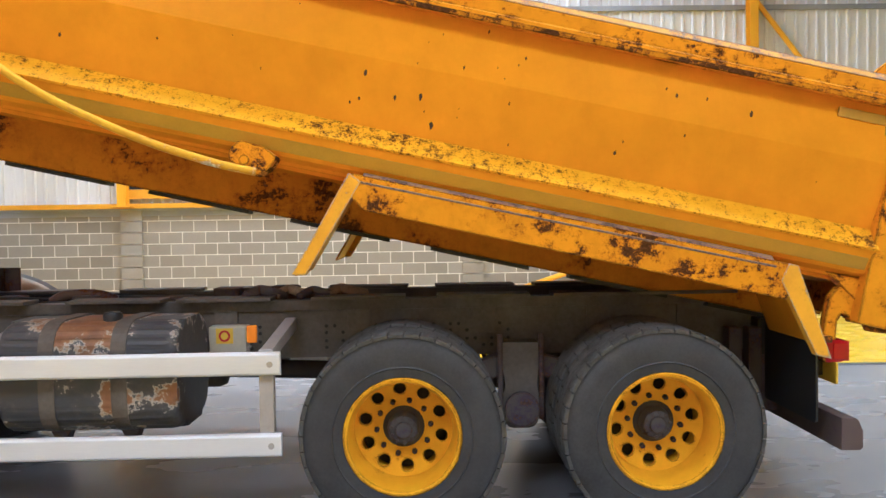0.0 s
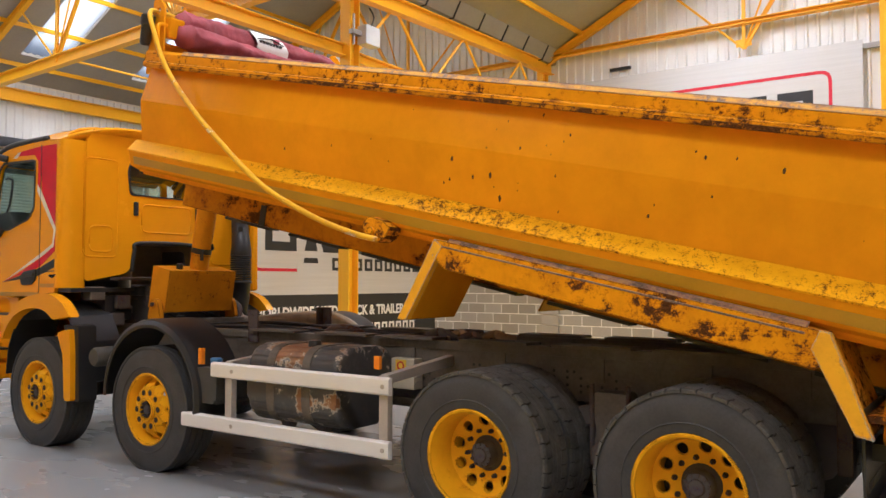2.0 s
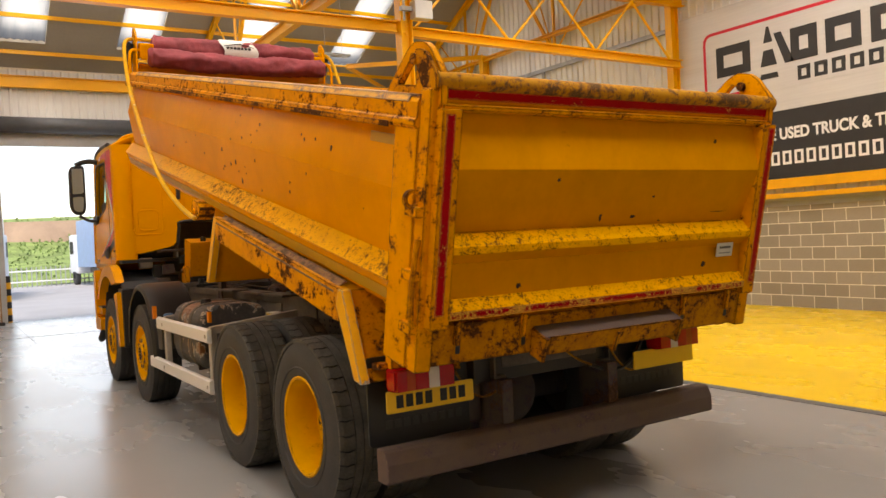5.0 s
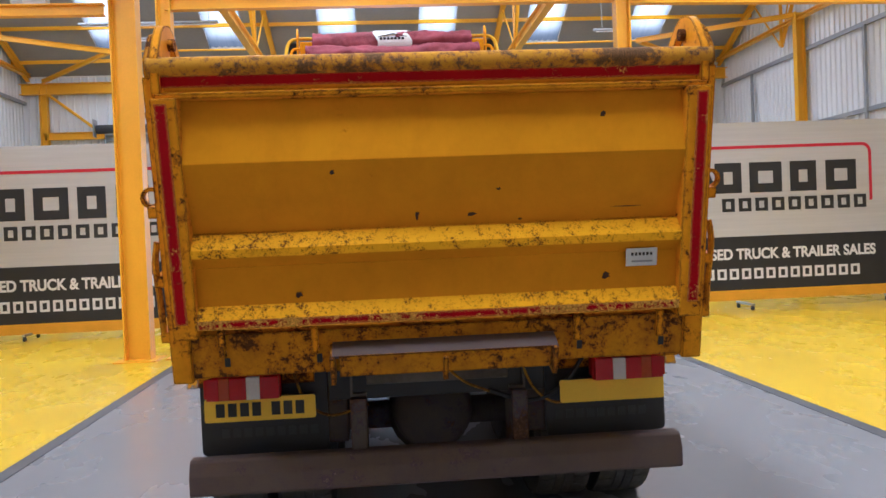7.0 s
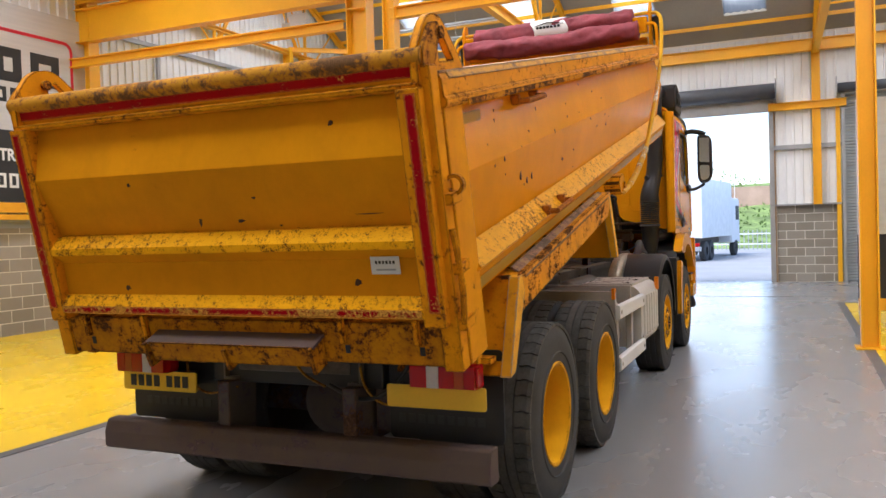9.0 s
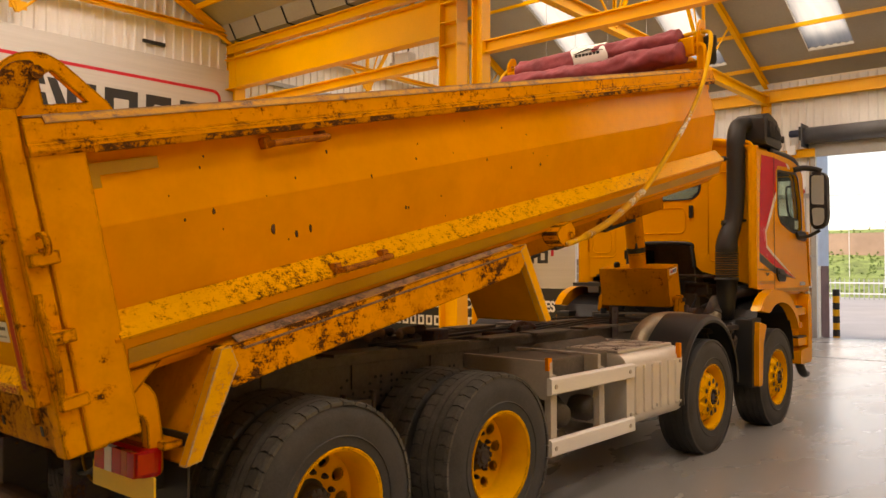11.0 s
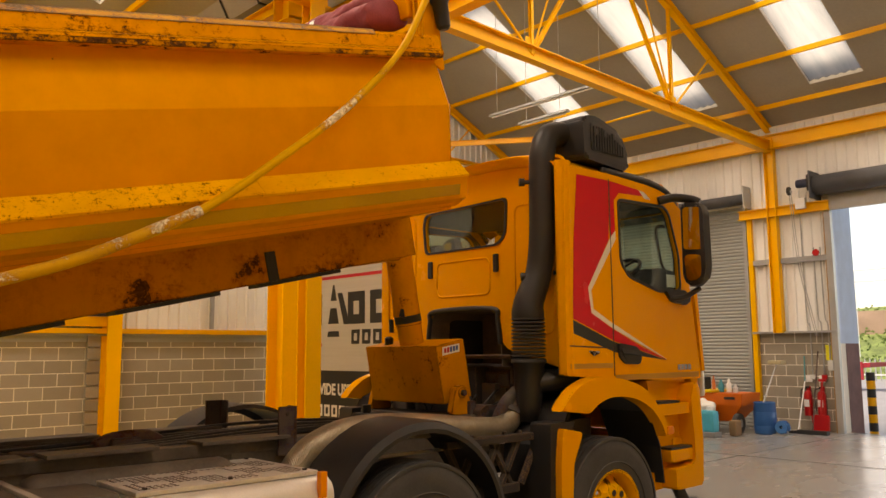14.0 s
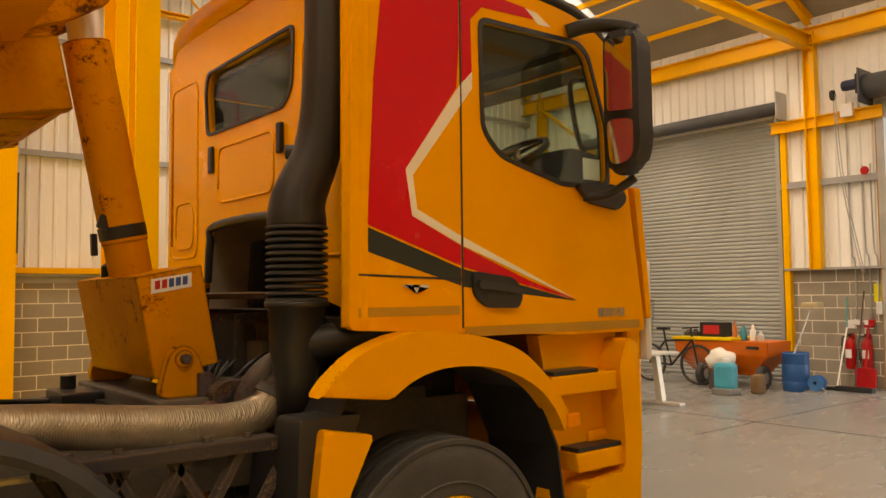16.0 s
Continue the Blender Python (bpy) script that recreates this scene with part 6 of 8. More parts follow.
cast = worn("grimy cast metal", (0.10, 0.088, 0.07), 0.4, rust=(0.075, 0.045, 0.028), chip=14, rough=0.6)
dark_cast = worn("oily black casting", (0.05, 0.046, 0.04), 0.36, rust=(0.10, 0.07, 0.045), chip=16, rough=0.55)
part("cast_housing", prism(rounded([(-5.02, 1.12), (-5.00, 1.23), (-5.06, 1.27), (-5.26, 1.26), (-5.30, 1.12)], 0.03), "y", 0.40, 0.60, 0.01), cast, truck, "grimy cast engine housing")
for zz in (1.27, 1.30):
    part("housing_port", lathe([(0.02, 0.0), (0.026, 0.006), (0.0, 0.007)], 12, "y", (-5.08 - (zz - 1.28), 0.602, zz - 0.09)), ink, truck)
part("cast_elbow", tube([(-5.15, 0.62, 1.12), (-5.10, 0.70, 1.20), (-5.14, 0.74, 1.30), (-5.26, 0.72, 1.36)], 0.05, 12), cast, truck, smooth=True)
part("cast_bracket", prism(rounded([(-5.32, 1.38), (-5.30, 1.50), (-5.34, 1.53), (-5.42, 1.53), (-5.42, 1.38)], 0.015), "y", 0.34, 0.60, 0.008), cast, truck, "rusty cast bracket")
part("rusty_boss", lathe([(0.0, 0.0), (0.05, 0.005), (0.06, 0.02), (0.045, 0.05), (0, 0.055)], 14, "y", (-4.98, 0.60, 1.14)), worn("rusty pipe", (0.14, 0.09, 0.06), 0.5, chip=8), truck, smooth=30)
part("cross_duct", rod((-5.24, 0.9, 1.42), (-5.5, 1.06, 1.46), 0.07, 16), black_plastic, truck, "black cross duct", 30)
part("exhaust_pipe", tube([(-3.28, 0.78, 0.86), (-3.33, 0.78, 1.0), (-3.47, 0.78, 1.125), (-3.75, 0.78, 1.20), (-4.24, 0.78, 1.19), (-4.77, 0.77, 1.135), (-5.03, 0.76, 1.125), (-5.14, 0.755, 1.165), (-5.19, 0.75, 1.24)], 0.078, 20, steps=6), exhaust_metal, truck, "bronze sleeved exhaust pipe", True)
part("hydraulic_pipe", tube([(-2.55, -0.06, 1.13), (-2.65, -0.08, 1.17), (-2.85, -0.085, 1.175), (-2.95, -0.09, 1.13)], 0.035, 12), worn("rusty pipe", (0.14, 0.09, 0.06), 0.5, chip=8), truck, "rusty brown pipe", True)
for k, (x, y) in enumerate(((-1.55, -0.30), (-1.38, -0.26), (-1.22, -0.33), (-1.05, -0.28))):
    part("rag", tube([(x - 0.1, y - 0.06, 1.165), (x - 0.03, y + 0.03, 1.20), (x + 0.05, y - 0.02, 1.185), (x + 0.12, y + 0.05, 1.165)], 0.035 - 0.005 * (k % 3), 8), hose_rag if k % 2 else dirty_metal, truck, "dirty crumpled rag", True)
# clutter behind the cab
part("cab_ledge", prism([(-5.36, 1.60), (-5.17, 1.60), (-5.16, 1.625), (-5.19, 1.63), (-5.36, 1.625)], "y", -0.7, 0.75, 0.004), cast, truck, "dusty steel ledge under the cab")
part("grey_bracket", box(-5.04, -4.98, 0.36, 0.52, 1.17, 1.30, 0.008), dirty_metal, truck, "grey steel bracket")
random.seed(4)
part("gearbox", box(-5.1, -4.3, -0.30, 0.30, 0.62, 1.05, 0.06), dirty_metal, truck, "greasy gearbox")
part("engine_block", box(-6.5, -5.2, -0.36, 0.36, 0.72, 1.55, 0.05), dark_cast, truck, "dark engine block")
for i in range(16):
    y = random.uniform(-0.95, 0.62)
    x = random.uniform(-5.48, -5.30)
    z = random.uniform(1.15, 1.5)
    part("engine_fitting", box(x - random.uniform(0.04, 0.1), x + random.uniform(0.04, 0.08), y - random.uniform(0.05, 0.12), y + random.uniform(0.05, 0.12), z - random.uniform(0.05, 0.12), z + random.uniform(0.03, 0.1), 0.012), random.choice((chassis_black, dirty_metal, black_plastic)), truck, "grimy engine fitting")
for i in range(9):
    y = random.uniform(-0.2, 0.62)
    part("hose", tube([(-5.12, y, 1.1), (-5.10, y + random.uniform(-0.1, 0.1), 1.2), (-5.22, y + random.uniform(-0.2, 0.1), 1.33), (-5.36, y, 1.38)], random.choice((0.007, 0.011)), 8), black_plastic, truck, "black hose", True)
for i in range(10):
    y = random.uniform(-0.32, 0.32)
    part("brake_pipe", tube([(-4.9, y, 1.12), (-3.8, y + random.uniform(-0.06, 0.06), 1.15 + random.uniform(0, 0.05)), (-2.4, y + random.uniform(-0.1, 0.1), 1.13), (-1.0, y, 1.1)], 0.012, 6, steps=5), black_plastic, truck, "black air pipe", True)
for i in range(8):
    part("valve", box(*(lambda x, y: (x - 0.09, x + 0.09, y - 0.07, y + 0.07))(random.uniform(-4.2, -1.2), random.uniform(-0.25, 0.25)), 1.06, 1.12 + random.uniform(0.0, 0.1), 0.02), dirty_metal, truck, "grimy valve block")
for i in range(7):
    x = -4.35 - 0.1 * i
    part("bracket_lattice", rod((x, 1.02, 0.78), (x - 0.18 + 0.36 * (i % 2), 1.02, 1.08), 0.026, 6), dark_cast, truck)
part("bracket_top", box(-5.05, -4.25, 0.98, 1.06, 1.06, 1.11, 0.008), dark_cast, truck, "grimy pressed bracket")
for x in (-4.95, -4.8, -4.5, -4.35):
    part("bracket_bolt", rod((x, 1.02, 1.11), (x, 1.02, 1.128), 0.016, 6), hub_metal, truck)
part("bracket_bottom", box(-4.9, -4.35, 0.98, 1.06, 0.74, 0.80, 0.008), dark_cast, truck)

# ---- cab ----
# the cab is narrower than the arches: drawn on a wider plan and brought to size
CABM = Matrix(((1.04, 0, 0, 1.04 * 5.226 - 5.376), (0, 0.94, 0, 0), (0, 0, 1.041, 1.578 - 1.041 * 1.554), (0, 0, 0, 1)))
LOWM = pose(-0.06, 0, 0.015)


def upper(name, bm, mat, parent=None, label="", smooth=False):
    return part(name, bm, mat, parent, label, smooth, CABM)


def lower(name, bm, mat, parent=None, label="", smooth=False):
    return part(name, bm, mat, parent, label, smooth, LOWM)


win = rounded([(-5.79, 2.73), (-6.40, 2.745), (-6.47, 2.70), (-6.59, 2.38), (-6.60, 2.10), (-6.29, 2.08), (-5.90, 2.17), (-5.80, 2.27)], 0.05)
outline = rounded([(-5.14, 1.46), (-5.16, 2.90), (-6.40, 2.93), (-6.66, 2.75), (-6.76, 2.05), (-6.86, 1.44), (-6.85, 1.40), (-6.30, 1.40)], 0.03)
cab = upper("cab", prism([(-1.20, 1.46), (1.20, 1.46), (1.20, 1.50), (-1.20, 1.50)], "x", -6.78, -5.18), black_plastic, truck, "yellow cab with a red and cream stripe graphic")
for s in (-1, 1):
    ys = lambda a, c: sorted((s * a, s * c))
    rim = outline if s > 0 else [(min(x, -5.40), z) for x, z in outline]
    upper("cab_side", plate(rim, [win], "y", *ys(1.20, 1.24)), cab_paint, cab, "glossy yellow cab side")
    g = upper("side_glass", prism(win, "y", *ys(1.215, 1.221)), cab_glass, cab, "side window glass")
    g.visible_shadow = False
    t = [(x * 1.0, z) for x, z in win]
    cx, cz = -6.2, 2.42
    upper("window_seal", plate([(cx + (x - cx) * 1.035, cz + (z - cz) * 1.045) for x, z in win], [[(cx + (x - cx) * 0.985, cz + (z - cz) * 0.98) for x, z in win]], "y", *ys(1.236, 1.246)), black_plastic, cab, "black window seal")
    gy = (1.2402, 1.2425)
    for poly in ([(-5.22, 1.845), (-5.25, 2.40), (-5.30, 2.855), (-5.67, 2.86), (-5.67, 2.60), (-5.655, 2.42), (-5.40, 2.07), (-5.43, 1.885), (-5.67, 1.78), (-5.67, 1.70)],
                 [(-5.685, 2.86), (-6.06, 2.84), (-6.14, 2.80), (-5.80, 2.785), (-5.735, 2.72), (-5.74, 2.50), (-5.685, 2.43)],
                 [(-5.685, 1.775), (-6.05, 1.645), (-6.36, 1.555), (-5.685, 1.695)]):
        poly = poly if s > 0 else [(min(x, -5.405), z) for x, z in poly]
        upper("red_graphic", prism(poly, "y", *ys(*gy)), red_paint, cab, "deep red paint graphic")
    for poly in ([(-5.74, 2.50), (-5.74, 2.43), (-5.43, 2.045), (-5.45, 1.915), (-5.67, 1.82), (-5.67, 1.785), (-5.425, 1.888), (-5.395, 2.065), (-5.67, 2.43)],
                 [(-5.685, 1.815), (-5.685, 1.78), (-6.36, 1.557)], [(-6.06, 2.838), (-6.13, 2.832), (-6.22, 2.785), (-6.14, 2.782)]):
        upper("cream_line", prism(poly, "y", *ys(1.2404, 1.2432)), white_line, cab, "cream stripe")
    upper("black_stripe", prism([(-5.22 if s > 0 else -5.41, 1.835 if s > 0 else 1.774), (-5.67, 1.69), (-5.67, 1.62), (-5.22 if s > 0 else -5.41, 1.745 if s > 0 else 1.692)], "y", *ys(*gy)), black_line, cab, "black stripe")
    upper("black_stripe", prism([(-5.685, 1.687), (-6.36, 1.552), (-5.685, 1.615)], "y", *ys(*gy)), black_line, cab, "black stripe")
    upper("gold_tape", box(-6.82, -5.69, *ys(1.2402, 1.243), 1.415, 1.455), gold_line, cab, "dull gold tape along the sill")
    upper("gold_tape", box(-5.66, -5.18 if s > 0 else -5.41, *ys(1.2402, 1.243), 1.505, 1.54), gold_line, cab, "dull gold tape along the sill")
    for a, c in (((-5.678, 1.45), (-5.678, 2.87)), ((-5.18 if s > 0 else -5.41, 1.66), (-5.675, 1.645))):
        d = (Vector(c) - Vector(a)).normalized() * 1.0
        nn = Vector((-d.y, d.x)) * 0.004
        upper("door_gap", prism([tuple(Vector(a) - nn), tuple(Vector(c) - nn), tuple(Vector(c) + nn), tuple(Vector(a) + nn)], "y", *ys(1.2395, 1.2435)), ink, cab, "dark door gap")
    h = upper("door_handle", prism(rounded([(-5.72, 1.68), (-5.95, 1.655), (-6.01, 1.60), (-5.99, 1.525), (-5.80, 1.53), (-5.73, 1.58)], 0.03), "y", *ys(1.232, 1.258), 0.006), black_plastic, cab, "black recessed door handle")
    upper("handle_cup", prism(rounded([(-5.765, 1.65), (-5.93, 1.635), (-5.97, 1.595), (-5.95, 1.555), (-5.81, 1.555), (-5.765, 1.59)], 0.025), "y", *ys(1.2582, 1.2605)), ink, h, "dark handle recess")
    upper("handle_bar", prism(rounded([(-5.745, 1.61), (-5.97, 1.59), (-5.975, 1.615), (-5.745, 1.645)], 0.012), "y", *ys(1.2605, 1.274), 0.005), grey_plastic, h)
    upper("badge", prism([(-5.38, 1.615), (-5.50, 1.61), (-5.50, 1.622), (-5.46, 1.625), (-5.44, 1.59), (-5.42, 1.626), (-5.38, 1.626)], "y", *ys(1.241, 1.248)), chrome, cab, "small chrome emblem")
    for i in range(4):
        upper("badge_shape", box(-6.55 - i * 0.05, -6.51 - i * 0.05, *ys(1.241, 1.246), 1.475, 1.515), chrome, cab)
    # rear quarter edge and corner roll
    if s > 0:
        upper("corner_roll", lathe([(0.06, 1.47), (0.06, 2.94)], 14, "z", (-5.205, s * 1.185, 0)), cab_paint, cab, smooth=40)
    else:
        arc = [(-5.41 + 0.135 * math.sin(q) ** 0.8, -1.0 - 0.24 * math.cos(q) ** 0.8) for q in (math.pi / 2 * k / 10 for k in range(11))]
        upper("corner_pillar", prism(arc + [(x - 0.03, y + 0.03) for x, y in reversed(arc)], "z", 1.50, 2.90), cab_paint, cab, "rounded yellow rear corner", 50)
    # wheel arch
    cx, cz = -5.68, 0.66
    outer = [(-5.05, 1.24), (-5.12, 1.315), (-5.25, 1.40), (-5.47, 1.455), (-5.76, 1.43), (-6.0, 1.365), (-6.15, 1.265), (-6.27, 1.14), (-6.36, 0.985)]
    inner = [(-6.29, 0.985), (-6.23, 1.09), (-6.10, 1.205), (-5.90, 1.285), (-5.66, 1.31), (-5.48, 1.28), (-5.34, 1.205)]
    flat = lambda pts: [(p.x, p.z) for p in curve_points([(x, 0, z) for x, z in pts], 5)]
    outer, inner = flat(outer), flat(inner)
    lower("wheel_arch", prism(outer + inner, "y", *ys(1.16, 1.265), 0.018), cab_paint, cab, "yellow wheel arch lip", 40)
    lower("arch_liner", sheet([(-5.02, 0.62), (-5.06, 1.0), (-5.22, 1.24), (-5.45, 1.34), (-5.70, 1.37), (-5.98, 1.33), (-6.20, 1.18), (-6.34, 0.9), (-6.38, 0.62)], "y", *ys(0.72, 1.18), 0.012), black_plastic, cab, "black arch liner")
    lower("arch_flap", prism(rounded([(-5.00, 1.16), (-5.26, 1.16), (-5.20, 1.06), (-5.16, 0.45), (-4.97, 0.45)], 0.02), "y", *ys(1.02, 1.20), 0.01), black_plastic, cab, "black flap behind the arch")
    lower("yellow_strip", prism(rounded([(-5.07, 1.125), (-5.28, 1.085), (-5.175, 0.885), (-5.14, 0.46), (-5.03, 0.46), (-5.04, 0.905)], 0.02), "y", *ys(1.195, 1.25), 0.01), cab_paint, cab, "yellow flap edge")
    # steps and bumper corner
    lower("step_panel", prism([(-6.33, 0.55), (-6.40, 0.9), (-6.36, 1.12), (-6.30, 1.40), (-6.86, 1.42), (-6.88, 1.1), (-6.89, 0.58)], "y", *ys(1.02, 1.10)), cab_paint, cab, "yellow step housing")
    for z, x in ((1.222, -6.26), (0.86, -6.42)):
        st = lower("step", prism([(-6.72 - (1.25 - z) * 0.2, z - 0.09), (x - 0.02, z - 0.09), (x, z), (-6.72 - (1.25 - z) * 0.2, z)], "y", *ys(1.06, 1.215), 0.008), cab_paint, cab, "yellow cab step")
        lower("step_tread", box(x - 0.33, x - 0.02, *ys(1.075, 1.212), z + 0.001, z + 0.02, 0.004), black_plastic, st, "black tread")
    lower("bumper_corner", prism(rounded([(-6.46, 0.56), (-6.86, 0.56), (-6.885, 0.9), (-6.86, 1.36), (-6.78, 1.38), (-6.72, 1.25), (-6.755, 0.9), (-6.75, 0.74), (-6.46, 0.72)], 0.03), "y", *ys(1.06, 1.235), 0.014), cab_paint, cab, "yellow bumper corner", 40)
    lower("corner_lamp", box(-6.385, -6.30, *ys(1.255, 1.275), 0.995, 1.06, 0.008), lamp_amber, cab, "amber repeater")
    lower("lower_guard", tube([(-6.55, s * 1.16, 0.62), (-6.62, s * 1.20, 0.45), (-6.80, s * 1.18, 0.42)], 0.05, 8), black_plastic, cab, "black rubber step", True)
    # air deflector strip at the front edge
    upper("front_trim", prism(rounded([(-6.79, 2.10), (-6.87, 1.46), (-6.91, 1.46), (-6.84, 2.10)], 0.01), "y", *ys(1.16, 1.25), 0.01), cab_paint, cab)
    upper("lamp_strip", box(-6.95, -6.90, *ys(1.10, 1.22), 1.25, 1.75, 0.02), plain("clear side lens", (0.6, 0.6, 0.6), 0.1, relief=0), cab, "clear front lens")
    # roof gutter
    upper("roof_gutter", tube([(-5.62, s * 1.215, 2.93), (-6.2, s * 1.225, 2.92), (-6.50, s * 1.22, 2.86), (-6.68, s * 1.20, 2.72)], 0.032, 8), black_plastic, cab, "black roof edge trim", True)
    # mirror
    prof = rounded([(s * 1.335, 2.83), (s * 1.48, 2.82), (s * 1.515, 2.75), (s * 1.52, 2.28), (s * 1.48, 2.17), (s * 1.36, 2.15), (s * 1.32, 2.24), (s * 1.32, 2.77)], 0.05)
    mi = part("mirror", prism(prof, "x", -6.70, -6.60, 0.03, segs=3), black_plastic, cab, "tall black twin mirror housing", 40)
    toe = Matrix.Translation((-6.594, s * 1.42, 0)) @ Matrix.Rotation(radians(s * 11), 4, "Z") @ Matrix.Translation((6.60, -s * 1.42, 0))
    part("mirror_face", prism(rounded([(s * 1.345, 2.45), (s * 1.495, 2.44), (s * 1.492, 2.78), (s * 1.35, 2.79)], 0.03), "x", -6.602, -6.594), mirror_glass, mi, "mirror glass", m=toe)
    part("mirror_face", prism(rounded([(s * 1.345, 2.41), (s * 1.495, 2.40), (s * 1.475, 2.21), (s * 1.365, 2.19)], 0.05), "x", -6.602, -6.594), mirror_glass, mi, "small wide mirror glass", m=toe)
    part("mirror_arm", tube([(-6.52, s * 1.17, 2.86), (-6.60, s * 1.26, 2.885), (-6.70, s * 1.36, 2.87), (-6.72, s * 1.42, 2.84)], 0.035, 8), black_plastic, cab, "black mirror arm", True)
    part("mirror_arm", tube([(-6.62, s * 1.17, 2.07), (-6.68, s * 1.28, 2.08), (-6.72, s * 1.40, 2.15)], 0.022, 8), black_plastic, cab, "black mirror arm", True)
    upper("mirror_foot", prism(rounded([(-6.35, 2.08), (-6.62, 2.10), (-6.72, 2.05), (-6.66, 1.98), (-6.45, 2.00)], 0.03), "y", *ys(1.235, 1.275), 0.01), black_plastic, cab, "black mirror foot")
# back panel
back_out = rounded([(-1.00, 1.56), (-0.52, 1.64), (-0.44, 1.72), (-0.42, 1.88), (-0.36, 1.95), (0.36, 1.95), (0.42, 1.88), (0.44, 1.72), (0.52, 1.64), (1.12, 1.50), (1.14, 2.86), (1.02, 3.05), (-0.90, 3.05), (-1.00, 2.90)], 0.05)
bw_hole = rounded([(-0.47, 2.43), (0.42, 2.43), (0.51, 2.50), (0.53, 2.77), (-0.47, 2.75), (-0.50, 2.66)], 0.05)
upper("cab_back", plate(back_out, [bw_hole], "x", -5.31, -5.27), cab_paint, cab, "pressed yellow cab back")
for hole in (bw_hole,):
    g = upper("back_glass", prism(hole, "x", -5.295, -5.290), cab_glass, cab, "rear window glass")
    g.visible_shadow = False
    ym = sum(y for y, z in hole) / len(hole)
    upper("window_seal", plate([(ym + (y - ym) * 1.035, 2.60 + (z - 2.60) * 1.06) for y, z in hole], [[(ym + (y - ym) * 0.985, 2.60 + (z - 2.60) * 0.97) for y, z in hole]], "x", -5.273, -5.263), black_plastic, cab, "black window seal")


def emboss(pts, w=0.007):
    n = len(pts)
    bm = B()
    line = [(-5.2705, y, z) for y, z in pts]
    return tube(line + [line[0]], w, 8, smooth_line=False)


for y0, y1, z0, z1 in ((-0.33, 0.33, 2.06, 2.34), (0.62, 1.02, 1.75, 2.70), (-1.02, -0.62, 1.80, 2.75), (-0.95, -0.68, 1.85, 2.10)):
    upper("pressed_rib", emboss(rounded([(y0, z0), (y1, z0), (y1, z1), (y0, z1)], 0.07)), cab_paint, cab, smooth=True)
for y in (-0.41, 0.41):
    upper("back_vent", box(-5.271, -5.25, y - 0.028, y + 0.028, 2.22, 2.36, 0.012), black_plastic, cab, "black oval vent")
upper("tunnel_trim", tube([(-5.265, -0.45, 1.66), (-5.265, -0.42, 1.86), (-5.265, -0.35, 1.945), (-5.265, 0.35, 1.945), (-5.265, 0.42, 1.86), (-5.265, 0.45, 1.68)], 0.022, 8, steps=5), black_plastic, cab, "black tunnel edge trim", True)
# lining lightened so its colour carries the light inside the tunnel
tunnel_lining = plain("lit-toned tunnel lining", (0.24, 0.19, 0.13), 0.8, vary=0.3)
upper("tunnel", sheet([(-0.45, 1.5), (-0.42, 1.86), (-0.35, 1.945), (0.35, 1.945), (0.42, 1.86), (0.45, 1.5)], "x", -5.85, -5.275, 0.01), tunnel_lining, cab, "brown tunnel recess lightened as if lit")
upper("tunnel_back", box(-5.86, -5.85, -0.44, 0.44, 1.5, 1.94), tunnel_lining, cab)
# roof: arched, swept down at the front
own = bmesh.new()
rows = []
for x, zc, ze, hw in ((-5.265, 3.00, 2.84, 1.20), (-5.18, 3.06, 2.90, 1.215), (-5.30, 3.10, 2.91, 1.222), (-5.8, 3.13, 2.92, 1.225), (-6.3, 3.10, 2.90, 1.22), (-6.55, 3.02, 2.84, 1.20), (-6.70, 2.86, 2.74, 1.17)):
    row = []
    for j in range(17):
        u = -1 + 2 * j / 16
        row.append(own.verts.new((x - (0.17 * u ** 4 if u < 0 and x > -5.5 else 0), hw * u, ze + (zc - ze) * (1 - abs(u) ** 4))))
    rows.append(row)
for a, c in zip(rows, rows[1:]):
    for j in range(16):
        own.faces.new((a[j], a[j + 1], c[j + 1], c[j]))
upper("cab_roof", own, cab_paint, cab, "yellow cab roof", True)
upper("roof_seam", tube([(-5.43, -1.16, 2.91), (-5.36, -1.0, 3.02), (-5.28, -0.6, 3.05), (-5.27, 0, 3.06), (-5.27, 1.0, 3.02), (-5.27, 1.16, 2.91)], 0.018, 8), cab_paint, cab, smooth=True)
# front: windscreen, grille, bumper
upper("windscreen_frame", plate([(-1.20, 1.92), (1.20, 1.92), (1.14, 2.84), (-1.14, 2.84)], [rounded([(-1.12, 2.0), (1.12, 2.0), (1.06, 2.76), (-1.06, 2.76)], 0.06)], "x", -6.78, -6.74), cab_paint, cab)
g = upper("windscreen", box(-6.765, -6.758, -1.13, 1.13, 1.98, 2.78), cab_glass, cab, "windscreen glass")
g.visible_shadow = False
upper("front_panel", box(-6.90, -6.78, -1.19, 1.19, 0.95, 1.96, 0.03), cab_paint, cab, "yellow front panel")
upper("grille", box(-6.915, -6.90, -0.85, 0.85, 1.05, 1.75, 0.01), black_plastic, cab, "black grille")
lower("front_bumper", box(-6.93, -6.62, -1.12, 1.12, 0.55, 0.94, 0.04), cab_paint, cab, "yellow front bumper")
upper("sun_visor", prism([(-6.66, 2.80), (-6.86, 2.72), (-6.87, 2.74), (-6.66, 2.86)], "y", -1.05, 1.05), black_plastic, cab, "dark visor")
